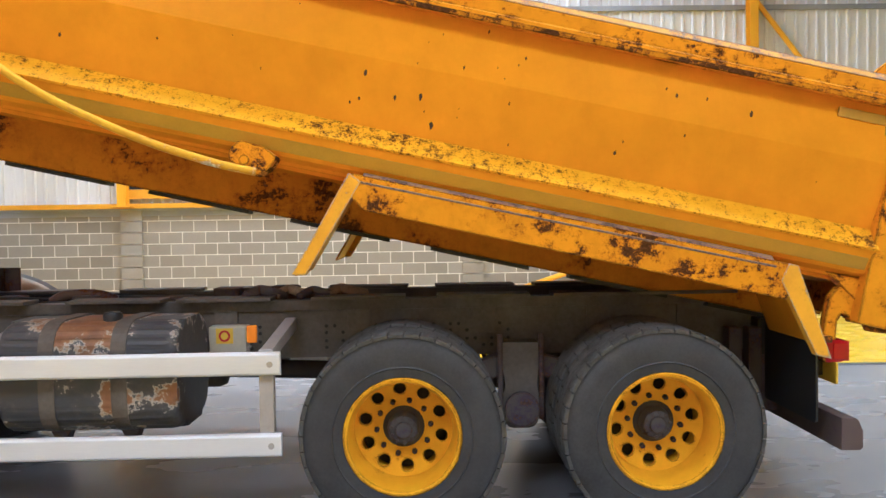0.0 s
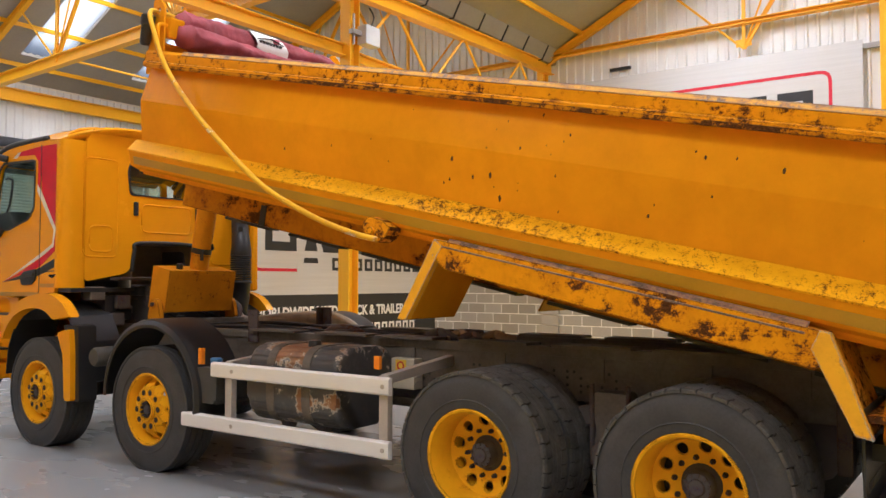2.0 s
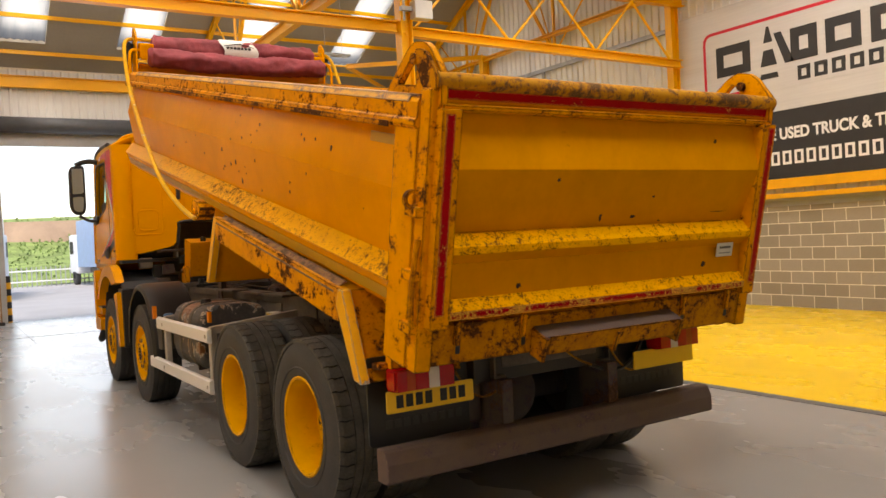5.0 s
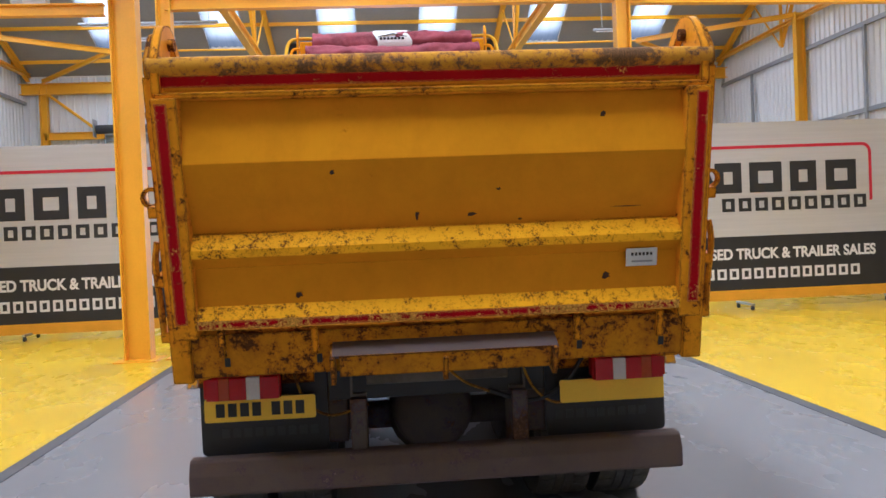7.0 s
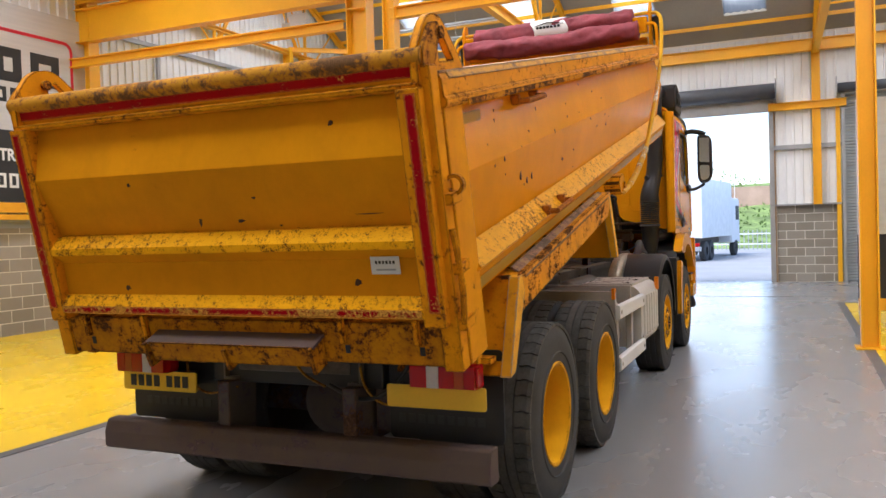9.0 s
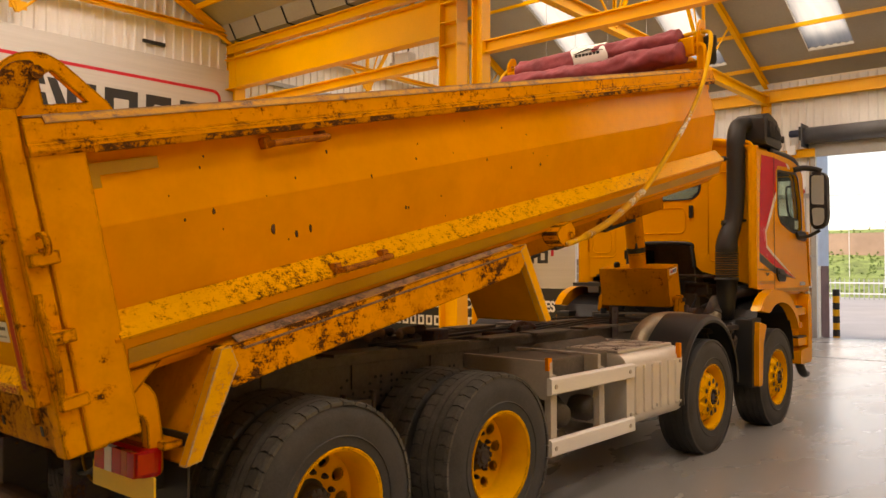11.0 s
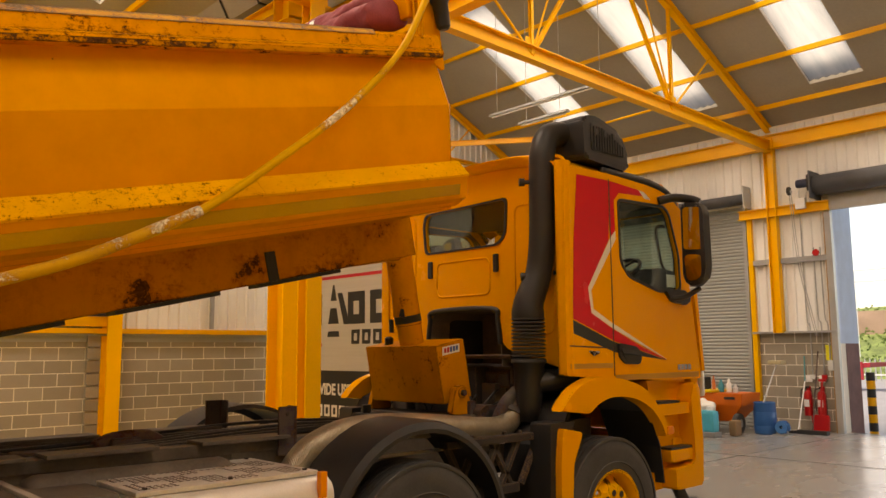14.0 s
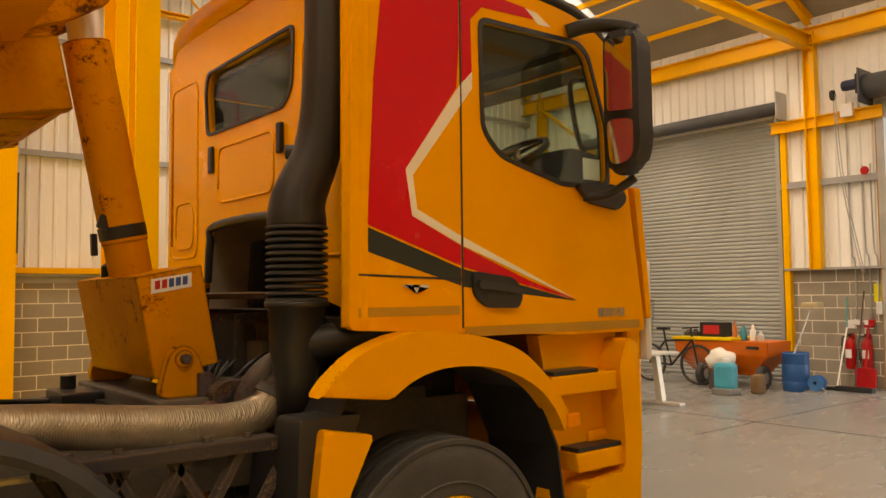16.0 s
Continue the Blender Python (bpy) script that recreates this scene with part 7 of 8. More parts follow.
# inside
upper("dashboard", prism([(-6.74, 1.5), (-6.34, 1.5), (-6.34, 2.12), (-6.44, 2.28), (-6.74, 2.26)], "y", -1.15, 1.15, 0.03), seat_cloth, cab, "dark dashboard")
for y in (-0.65, 0.65):
    upper("seat_base", box(-5.95, -5.48, y - 0.26, y + 0.26, 1.50, 1.92, 0.06), seat_cloth, cab, "dark seat")
    upper("seat_back", prism([(-5.50, 1.86), (-5.38, 1.86), (-5.30, 2.50), (-5.42, 2.52)], "y", y - 0.25, y + 0.25, 0.05), seat_cloth, cab, "dark seat back")
part("steering_wheel", lathe([(0.20, -0.014), (0.228, -0.014), (0.228, 0.014), (0.20, 0.014)], 28, "z", closed=True, at=(0, 0, 0)), black_plastic, cab, "black steering wheel", 30).matrix_world = pose(-6.60, 0.68, 2.33, 0, 30, 0)
part("steering_hub", lathe([(0.07, -0.02), (0.07, 0.03), (0.05, 0.04), (0, 0.04)], 16, "z"), chrome, cab, smooth=30).matrix_world = pose(-6.60, 0.68, 2.32, 0, 30, 0)
for a in (20, 160, 270):
    part("steering_spoke", box(0.05, 0.205, -0.018, 0.018, -0.008, 0.008, 0.004), black_plastic, cab).matrix_world = pose(-6.60, 0.68, 2.325, 0, 30, 0) @ pose(0, 0, 0, 0, 0, a)
upper("headliner", box(-6.56, -5.46, -1.17, 1.17, 2.795, 2.82, 0.01), seat_cloth, cab, "dark roof lining")
for s in (-1, 1):
    upper("inner_trim", plate([(-5.30 if s > 0 else -5.46, 1.52), (-5.30 if s > 0 else -5.46, 2.79), (-6.42, 2.79), (-6.60, 2.66), (-6.70, 2.05), (-6.72, 1.52)], [win], "y", *sorted((s * 1.185, s * 1.197))), seat_cloth, cab, "dark door lining")
    upper("grab_handle", tube([(-6.57, s * 1.13, 2.62), (-6.53, s * 1.10, 2.62), (-6.50, s * 1.09, 2.57), (-6.55, s * 1.09, 2.35), (-6.60, s * 1.10, 2.26)], 0.014, 8, steps=4), black_plastic, cab, "black grab handle", True)
upper("window_card", box(-6.58, -6.46, 1.205, 1.209, 2.12, 2.22), sign_white, cab, "small white card in the window")
# tall air intake behind the cab
part("air_duct", tube([(-5.235, 0.865, 1.89), (-5.24, 0.87, 2.0), (-5.31, 0.91, 2.22), (-5.335, 0.93, 2.5), (-5.345, 0.93, 2.90), (-5.36, 0.93, 3.12), (-5.43, 0.93, 3.25), (-5.56, 0.95, 3.29), (-5.70, 0.97, 3.28)], 0.13, 20, steps=6, radii=lambda t: 0.118 - 0.022 * min(1, max(0, t - 0.06) * 6)), black_plastic, truck, "tall black air intake duct", True)
for i in range(12):
    z = 1.585 + i * 0.026
    part("bellows_ring", lathe([(0.105, z), (0.124, z + 0.007), (0.124, z + 0.014), (0.105, z + 0.022)], 28, "z", (-5.235, 0.865, 0)), grey_plastic, truck, "ribbed rubber bellows", 50)
part("duct_foot", lathe([(0.128, 1.59), (0.128, 1.57), (0.112, 1.56), (0.108, 1.40), (0.085, 1.28), (0.075, 1.16), (0.0, 1.15)], 24, "z", (-5.235, 0.865, 0)), black_plastic, truck, "black duct foot", True)
for z in (2.22, 2.92):
    dc = part("duct_clamp", rod((-5.40, 0.975, z), (-5.475, 1.04, z), 0.016, 10), black_plastic, truck, "black rubber duct mount", 30)
    part("mount_boss", rod((-5.45, 1.02, z), (-5.485, 1.05, z), 0.034, 14), black_plastic, dc, smooth=30)
    part("mount_plate", box(-5.435, -5.425, 0.97, 1.05, z - 0.04, z + 0.04, 0.004), black_plastic, dc)
    dc = part("duct_clamp", rod((-5.27, 0.885, z - 0.03), (-5.215, 0.835, z - 0.03), 0.016, 10), black_plastic, truck, smooth=30)
    part("mount_boss", rod((-5.235, 0.855, z - 0.03), (-5.205, 0.83, z - 0.03), 0.03, 14), black_plastic, dc, smooth=30)
ib = part("intake_box", prism(rounded([(-5.56, 3.07), (-5.54, 3.39), (-5.70, 3.42), (-6.02, 3.34), (-6.13, 3.14), (-6.10, 3.04)], 0.05), "y", 0.86, 1.17, 0.03, segs=3), black_plastic, truck, "black roof intake box with a slotted grille", 40)
part("grille_face", prism(rounded([(-5.64, 3.14), (-5.63, 3.35), (-5.72, 3.37), (-5.98, 3.29), (-6.06, 3.15)], 0.03), "y", 1.168, 1.176), grey_plastic, ib)
for i in range(12):
    x = -5.67 - i * 0.033
    part("grille_slat", box(x - 0.007, x + 0.007, 1.174, 1.186, 3.15, 3.33 - max(0, i - 3) * 0.013), black_plastic, ib)
for x in (-5.69, -5.80, -5.91):
    part("grille_clip", box(x - 0.02, x + 0.02, 1.175, 1.19, 3.26, 3.31, 0.006), grey_plastic, ib)

# ---- blockwork ----
def block_mesh(w, h, d, name):
    own = box(0, w, 0, d, 0, h, 0.0)
    me = bpy.data.meshes.new(name)
    own.to_mesh(me)
    own.free()
    me.materials.append(block_face)
    return me


BW, BH, MJ = 0.44, 0.22, 0.016
block_full = block_mesh(BW - MJ, BH - MJ, 0.03, "block")
block_half = block_mesh(BW / 2 - MJ, BH - MJ, 0.03, "block")


def blocks(parent, axis, a0, a1, at, out, near=None, pad=0.0):
    """Courses of blocks proud of the mortar; near: the stretch in which each one is an object."""
    rest = B()
    for row in range(9):
        z = row * BH + MJ / 2
        a = a0 - (BW / 2 if row % 2 else 0)
        while a < a1 - 0.02:
            s, e = max(a, a0), min(a + BW, a1)
            w = e - s
            if w > 0.06:
                jut = random.uniform(-0.001, 0.001)
                full, half = abs(w - BW) < 1e-6, abs(w - BW / 2) < 1e-6
                if (full or half) and (near is None or near[0] <= s <= near[1]):
                    ob = new("block", block_full if full else block_half)
                    ob.parent = parent
                    if axis == "x":
                        ob.matrix_local = pose(s + MJ / 2, at - 0.0265 + jut, z) if out > 0 else pose(e - MJ / 2, at + 0.0265 + jut, z, 0, 0, 180)
                    else:
                        ob.matrix_local = pose(at - 0.0265 + jut, e - MJ / 2, z, 0, 0, -90)
                else:
                    lo, hi = sorted((at - out * 0.02, at + out * (0.0035 + jut)))
                    if axis == "x":
                        box(s + MJ / 2, e - MJ / 2, lo, hi, z, z + BH - MJ, 0, rest)
                    else:
                        box(lo, hi, s + MJ / 2, e - MJ / 2, z, z + BH - MJ, 0, rest)
            a += BW
    if len(rest.verts):
        o = part("blocks", rest, block_face, parent)
        o["kind"] = "stuff"
    else:
        rest.free()


random.seed(5)
blocks(gable_walls["wall_north"], "x", XW, 8.0, YN, -1, (-10.5, 3.6))
blocks(gable_walls["wall_south"], "x", XW, 4.0, YS, 1, (-12.0, -1.0))
for a, c in ((SH[0][1] + 0.02, DOOR_Y0 - 0.14), (DOOR_Y1 + 0.14, SH[1][0] - 0.02), (SH[1][1], YN), (YS, SH[0][0])):
    blocks(wall_west, "y", a, c, XW, 1)
# piers
for wname, y, inn, xs in (("wall_north", YN, -1, (-6.12, 0.36)), ("wall_south", YS, 1, (-6.05, -0.1))):
    for x in xs:
        for row in range(9):
            z = row * BH + MJ / 2
            w = 0.30 if row % 2 else 0.34
            part("pier_block", box(x - 0.20, x + 0.20, *sorted((y, y + inn * 0.075)), z, z + BH - MJ), block_face, gable_walls[wname])

# ---- things by the end wall ----
def orange_spreader():
    g = thing("site_spreader", "orange wheeled hopper with a cluttered yellow lid", "hopper")
    orange = plain("orange paint", (0.62, 0.13, 0.012), 0.4, vary=0.08)
    x, y0, y1 = -16.4, -4.80, -3.08
    own = bmesh.new()
    lo = [own.verts.new(p) for p in ((x - 0.25, y0 + 0.28, 0.24), (x + 0.25, y0 + 0.28, 0.24), (x + 0.25, y1 - 0.28, 0.24), (x - 0.25, y1 - 0.28, 0.24))]
    mid = [own.verts.new(p) for p in ((x - 0.38, y0, 0.55), (x + 0.38, y0, 0.55), (x + 0.38, y1, 0.55), (x - 0.38, y1, 0.55))]
    hi = [own.verts.new(p) for p in ((x - 0.40, y0 - 0.02, 0.78), (x + 0.40, y0 - 0.02, 0.78), (x + 0.40, y1 + 0.02, 0.78), (x - 0.40, y1 + 0.02, 0.78))]
    own.faces.new(lo)
    own.faces.new(hi)
    for a, c in ((lo, mid), (mid, hi)):
        for i in range(4):
            own.faces.new((a[i], a[(i + 1) % 4], c[(i + 1) % 4], c[i]))
    bmesh.ops.bevel(own, geom=own.edges[:], offset=0.012, segments=2, affect="EDGES")
    part("hopper", own, orange, g, "orange hopper")
    part("lid", box(x - 0.43, x + 0.43, y0 - 0.05, y1 - 0.6, 0.785, 0.83, 0.01), plain("yellow lid", (0.75, 0.5, 0.02), 0.4), g, "yellow lid")
    part("mark", box(x + 0.402, x + 0.406, y1 - 0.35, y1 - 0.12, 0.66, 0.71), ink, g)
    part("axle", rod((x, y0 + 0.3, 0.2), (x, y1 - 0.1, 0.2), 0.02), galv, g)
    part("chassis", box(x - 0.2, x + 0.25, y0 + 0.3, y1 - 0.3, 0.22, 0.29, 0.01), orange, g)
    for yy in (y0 + 0.5, y1 - 0.12):
        w = part("wheel", lathe([(0.09, -0.06), (0.17, -0.06), (0.195, -0.04), (0.195, 0.04), (0.17, 0.06), (0.09, 0.06)], 24, "y", (x + 0.30, yy, 0.197), closed=True), rubber, g, "small black tyre", 30)
        part("rim", lathe([(0.0, -0.02), (0.09, -0.03), (0.092, 0.05), (0.03, 0.06), (0, 0.06)], 18, "y", (x + 0.30, yy, 0.197)), galv, w, smooth=30)
    return g


orange_spreader()
g = thing("parts_box", "black cardboard box with a red picture panel", "box")
part("carton", box(-16.55, -16.25, -4.45, -4.0, 0.832, 1.08, 0.006), ink, g)
part("picture", box(-16.249, -16.246, -4.38, -4.07, 0.88, 1.03), red_ink, g)
for y, col, h, r in ((-3.83, (0.6, 0.16, 0.05), 0.28, 0.035), (-3.67, (0.03, 0.22, 0.27), 0.25, 0.06), (-3.50, (0.75, 0.75, 0.72), 0.27, 0.05), (-3.36, (0.5, 0.5, 0.5), 0.16, 0.05), (-4.6, (0.05, 0.05, 0.05), 0.12, 0.09), (-4.75, (0.07, 0.07, 0.06), 0.11, 0.08)):
    z0 = 0.832 if y < -3.7 else 0.785
    g = part("bottle", lathe([(0, z0), (r, z0), (r, z0 + h * 0.6), (r * 0.5, z0 + h * 0.78), (r * 0.4, z0 + h), (0, z0 + h)], 16, "z", (-16.35, y, 0)), plain("bottle %s" % (col,), col, 0.4), None, "", 40)
    tagged(g, "small plastic bottle standing on the orange hopper", "bottle", "bottles on the hopper")
g = thing("blue_barrel", "blue plastic barrel standing by the block wall", "barrel")
part("shell", lathe([(0, 0.0), (0.19, 0.0), (0.205, 0.03), (0.212, 0.15), (0.207, 0.165), (0.212, 0.18), (0.212, 0.42), (0.207, 0.435), (0.212, 0.45), (0.20, 0.57), (0.21, 0.60), (0.20, 0.62), (0.185, 0.62), (0.185, 0.57), (0, 0.57)], 32, "z", (-16.4, -2.80, 0)), plain("blue plastic", (0.015, 0.10, 0.30), 0.4), g, "", 30)
g = thing("broom", "broom with a pale head leaning in the barrel", "broom")
part("handle", rod((-16.4, -2.83, 0.575), (-16.85, -2.72, 1.35), 0.014), galv, g)
part("head", box(-17.0, -16.75, -2.86, -2.58, 1.34, 1.42, 0.02), plain("broom bristle", (0.42, 0.36, 0.22), 0.9), g)
g = thing("squeegee", "floor squeegee with a teal and white pole", "squeegee")
part("pole", rod((-16.9, -2.38, 0.05), (-17.38, -2.40, 1.0), 0.013), sign_white, g)
part("pole", rod((-17.385, -2.40, 1.0), (-17.44, -2.41, 1.5), 0.013), plain("teal pole", (0.05, 0.3, 0.33), 0.4), g)
part("blade", box(-16.95, -16.85, -2.62, -2.15, 0.0, 0.05, 0.006), ink, g)
g = thing("hose_reel", "blue hose reel on a small stand", "hose reel")
part("drum", lathe([(0.03, -0.07), (0.125, -0.07), (0.125, -0.05), (0.085, -0.045), (0.085, 0.045), (0.125, 0.05), (0.125, 0.07), (0.03, 0.07)], 24, "x", (-16.4, -2.46, 0.15), closed=True), plain("blue hose", (0.03, 0.15, 0.4), 0.45), g, "", 30)
part("stand", box(-16.52, -16.28, -2.62, -2.30, 0.0, 0.02), galv, g)
part("stand_leg", rod((-16.4, -2.6, 0.02), (-16.4, -2.46, 0.15), 0.012), galv, g)
part("stand_leg", rod((-16.4, -2.32, 0.02), (-16.4, -2.46, 0.15), 0.012), galv, g)
red_gloss = plain("extinguisher red", (0.45, 0.012, 0.015), 0.3, vary=0.08, relief=0)
for y in (-2.36, -2.09):
    g = thing("fire_extinguisher", "red fire extinguisher hung on the block wall", "extinguisher", "extinguishers by the door")
    part("cylinder", lathe([(0, 0.32), (0.075, 0.32), (0.08, 0.36), (0.08, 0.72), (0.06, 0.79), (0.025, 0.82), (0.025, 0.86), (0, 0.86)], 18, "z", (XW + 0.11, y, 0)), red_gloss, g, "", 40)
    part("label", box(XW + 0.186, XW + 0.192, y - 0.05, y + 0.05, 0.50, 0.64), sign_white, g)
    part("valve", box(XW + 0.06, XW + 0.18, y - 0.02, y + 0.02, 0.86, 0.90, 0.006), ink, g)
    part("hose", tube([(XW + 0.11, y - 0.02, 0.86), (XW + 0.12, y - 0.12, 0.82), (XW + 0.12, y - 0.13, 0.6), (XW + 0.12, y - 0.11, 0.42)], 0.012, 8), ink, g, smooth=True)
    part("bracket", box(XW + 0.012, XW + 0.035, y - 0.03, y + 0.03, 0.4, 0.9), red_gloss, g)
    s_ = part("notice", box(XW + 0.013, XW + 0.018, y - 0.07, y + 0.07, 0.98, 1.12), sign_white, None)
    tagged(s_, "small white safety notice on the block wall", "notice", "safety notices")
g = thing("shovel", "red plastic shovel leaning on the wall", "shovel")
part("blade", prism(rounded([(-2.20, 0.02), (-1.90, 0.02), (-1.88, 0.36), (-2.22, 0.36)], 0.05), "x", -17.22, -17.17, 0.01), red_gloss, g)
part("shaft", rod((-17.2, -2.05, 0.34), (-17.36, -2.05, 1.02), 0.018), red_gloss, g)
part("grip", box(-17.40, -17.34, -2.12, -1.98, 1.0, 1.05, 0.012), red_gloss, g)
g = thing("push_broom", "dark push broom lying under the extinguishers", "broom")
part("head", box(-16.95, -16.82, -2.38, -1.80, 0.0, 0.08, 0.01), ink, g)
part("handle", rod((-16.9, -2.1, 0.06), (-17.42, -2.12, 1.6), 0.012), dirty_metal, g)
o = tagged(part("notice", box(XW + 0.013, XW + 0.018, -1.99, -1.84, 1.42, 1.72), plain("yellow notice", (0.75, 0.68, 0.03), 0.5), None), "yellow paper notice on the block wall", "notice", "safety notices")
for i, (y, z0, z1) in enumerate(((-2.26, 1.12, 4.6), (-2.03, 1.12, 3.7), (-1.90, 1.3, 3.7))):
    o = tagged(part("conduit", tube([(XW + 0.05, y, z0), (XW + 0.05, y, 2.1), (XW + 0.05, y - 0.05, 2.35), (XW + 0.05, y - 0.06, z1)], 0.013, 8, steps=4), galv, None, "", True), "thin grey cable conduit running up the wall", "conduit", "cable conduits")
for y, mt in ((-2.26, plain("switch grey", (0.6, 0.6, 0.58), 0.4)), (-2.03, red_gloss)):
    o = tagged(part("switch_box", box(XW + 0.013, XW + 0.07, y - 0.05, y + 0.05, 1.04, 1.13, 0.008), mt, None), "small wall switch box below a conduit", "switch", "wall switches")
o = tagged(part("control_box", box(XW + 0.02, XW + 0.14, -1.92, -1.82, 1.22, 1.42, 0.01), plain("control grey", (0.5, 0.5, 0.48), 0.4), None), "grey shutter control box by the door", "control box")
g = thing("door_motor", "shutter motor with a dark housing above the door beam", "motor")
part("housing", lathe([(0, 0), (0.08, 0.01), (0.09, 0.06), (0.09, 0.26), (0.05, 0.3), (0, 0.3)], 16, "y", (XW + 0.3, -2.25, 5.0)), plain("navy motor", (0.03, 0.04, 0.08), 0.4), g, "", 40)
part("gearbox", box(XW + 0.2, XW + 0.42, -2.0, -1.9, 4.82, 5.15, 0.02), ink, g)
g = thing("chain_hoist", "hand chain loop hanging from the shutter", "chain")
for dy in (-0.02, 0.02):
    part("chain", tube([(XW + 0.32, -2.38 + dy, 4.9), (XW + 0.28, -2.30 + dy, 3.4), (XW + 0.24, -2.05 + dy, 1.9)], 0.009, 6), galv, g, smooth=True)
part("wheel", lathe([(0.03, -0.02), (0.09, -0.02), (0.09, 0.02), (0.03, 0.02)], 16, "y", (XW + 0.32, -2.4, 4.88), closed=True), ink, g, "", 30)
o = tagged(part("junction_box", box(XW + 0.18, XW + 0.26, -2.32, -2.12, 4.50, 4.72, 0.01), sign_white, None), "pale junction box on the yellow beam", "junction box")
o = tagged(part("red_bell", lathe([(0, 0), (0.06, 0.01), (0.07, 0.05), (0, 0.06)], 16, "x", (XW + 0.12, -2.0, 3.58)), red_gloss, None, "", 40), "red alarm bell on the sheeting rail", "alarm bell")
# desk with covered plant, bicycle, sprayer
g = thing("office_desk", "pale grey office desk with a slanted metal leg", "desk")
part("top", box(-13.78, -12.13, -3.95, -3.2, 0.72, 0.75, 0.006), plain("desk grey", (0.6, 0.6, 0.58), 0.5), g)
part("screen", box(-13.78, -12.18, -3.98, -3.94, 0.76, 1.15, 0.01), plain("screen grey", (0.3, 0.3, 0.31), 0.8), g, "grey fabric screen")
part("leg", prism([(-3.40, 0.04), (-3.30, 0.04), (-3.40, 0.72), (-3.50, 0.72)], "x", -13.58, -13.48, 0.006), box_steel, g)
part("foot", box(-13.60, -13.46, -3.85, -3.0, 0.0, 0.045, 0.012), box_steel, g)
part("leg", box(-12.5, -12.4, -3.6, -3.5, 0.04, 0.72), box_steel, g)
part("foot", box(-12.52, -12.38, -3.85, -3.0, 0.0, 0.045, 0.012), box_steel, g)
part("panel", box(-13.45, -12.55, -3.9, -3.88, 0.25, 0.72), plain("desk panel", (0.4, 0.38, 0.34), 0.6), g)
g = thing("potted_plant", "leafy plant in a black pot under clear wrap", "plant")
part("pot", lathe([(0, 0.75), (0.10, 0.75), (0.13, 0.97), (0.11, 0.97), (0, 0.95)], 18, "z", (-13.45, -3.6, 0)), ink, g, "", 40)
own = bmesh.new()
random.seed(9)
for i in range(160):
    p = Vector((-13.45 + random.gauss(0, 0.07), -3.6 + random.gauss(0, 0.07), 0.98 + random.uniform(0, 0.5)))
    d = Vector((random.uniform(-1, 1), random.uniform(-1, 1), random.uniform(-0.3, 1))).normalized() * 0.07
    s_ = d.cross(Vector((random.uniform(-1, 1), 1, random.uniform(-1, 1)))).normalized() * 0.02
    own.faces.new([own.verts.new(q) for q in (p, p + d * 0.5 + s_, p + d, p + d * 0.5 - s_)])
part("leaves", own, plain("plant green", (0.06, 0.12, 0.03), 0.5, vary=0.4), g, "green leaves")
o = part("wrap", lathe([(0.13, 0.97), (0.17, 1.2), (0.19, 1.5)], 18, "z", (-13.45, -3.6, 0), closed=False), glassy("clear wrap", (0.85, 0.87, 0.86), 0.2), g, "clear plastic wrap", True)
g = thing("bicycle", "dark bicycle leaning behind the desk", "bicycle")
for y in (-5.35, -4.35):
    w = part("wheel", lathe([(0.31, -0.02), (0.345, -0.02), (0.35, 0.0), (0.345, 0.02), (0.31, 0.02)], 32, "x", (-16.0, y, 0.35), closed=True), rubber, g, "thin black tyre", 30)
    for i in range(10):
        a = math.pi * i / 10
        part("spoke", rod((-16.0, y + 0.31 * math.cos(a), 0.35 + 0.31 * math.sin(a)), (-16.0, y - 0.31 * math.cos(a), 0.35 - 0.31 * math.sin(a)), 0.003, 4), galv, w)
for p, q in (((-5.35, 0.35), (-5.0, 0.75)), ((-5.0, 0.75), (-4.45, 0.78)), ((-4.45, 0.78), (-4.35, 0.35)), ((-5.0, 0.75), (-4.88, 0.32)), ((-4.88, 0.32), (-4.45, 0.78)), ((-5.35, 0.35), (-4.88, 0.32)), ((-5.0, 0.75), (-5.03, 0.95)), ((-4.45, 0.78), (-4.47, 0.98))):
    part("frame_tube", rod((-16.0, p[0], p[1]), (-16.0, q[0], q[1]), 0.018), ink, g)
part("saddle", box(-16.06, -15.94, -5.15, -4.92, 0.94, 0.99, 0.015), ink, g)
part("handlebar", rod((-16.25, -4.47, 0.99), (-15.75, -4.47, 0.99), 0.014), ink, g)
g = thing("blue_sprayer", "bright blue plastic backpack sprayer on the floor", "sprayer")
part("tank", box(-15.3, -15.06, -3.48, -3.16, 0.07, 0.50, 0.07), plain("sprayer blue", (0.03, 0.36, 0.5), 0.4), g)
part("base", box(-15.32, -15.04, -3.50, -3.14, 0.0, 0.10, 0.02), plain("base grey", (0.2, 0.2, 0.2), 0.5), g)
part("cap", lathe([(0, 0.5), (0.06, 0.5), (0.06, 0.56), (0, 0.57)], 14, "z", (-15.18, -3.3, 0)), sign_white, g, "", 40)
g = thing("dust_sheet", "crumpled white sack by the hopper", "sack")
own = bmesh.new()
bmesh.ops.create_icosphere(own, subdivisions=3, radius=0.22)
for v in own.verts:
    v.co *= 1 + 0.35 * noise.noise(v.co * 7)
    v.co.z = max(-0.16, v.co.z * 0.8)
own.transform(pose(-15.75, -3.75, 0.5))
part("sack", own, white_fabric, g, "", True)
part("stool", box(-15.9, -15.6, -3.9, -3.6, 0.0, 0.33, 0.02), dirty_metal, g)
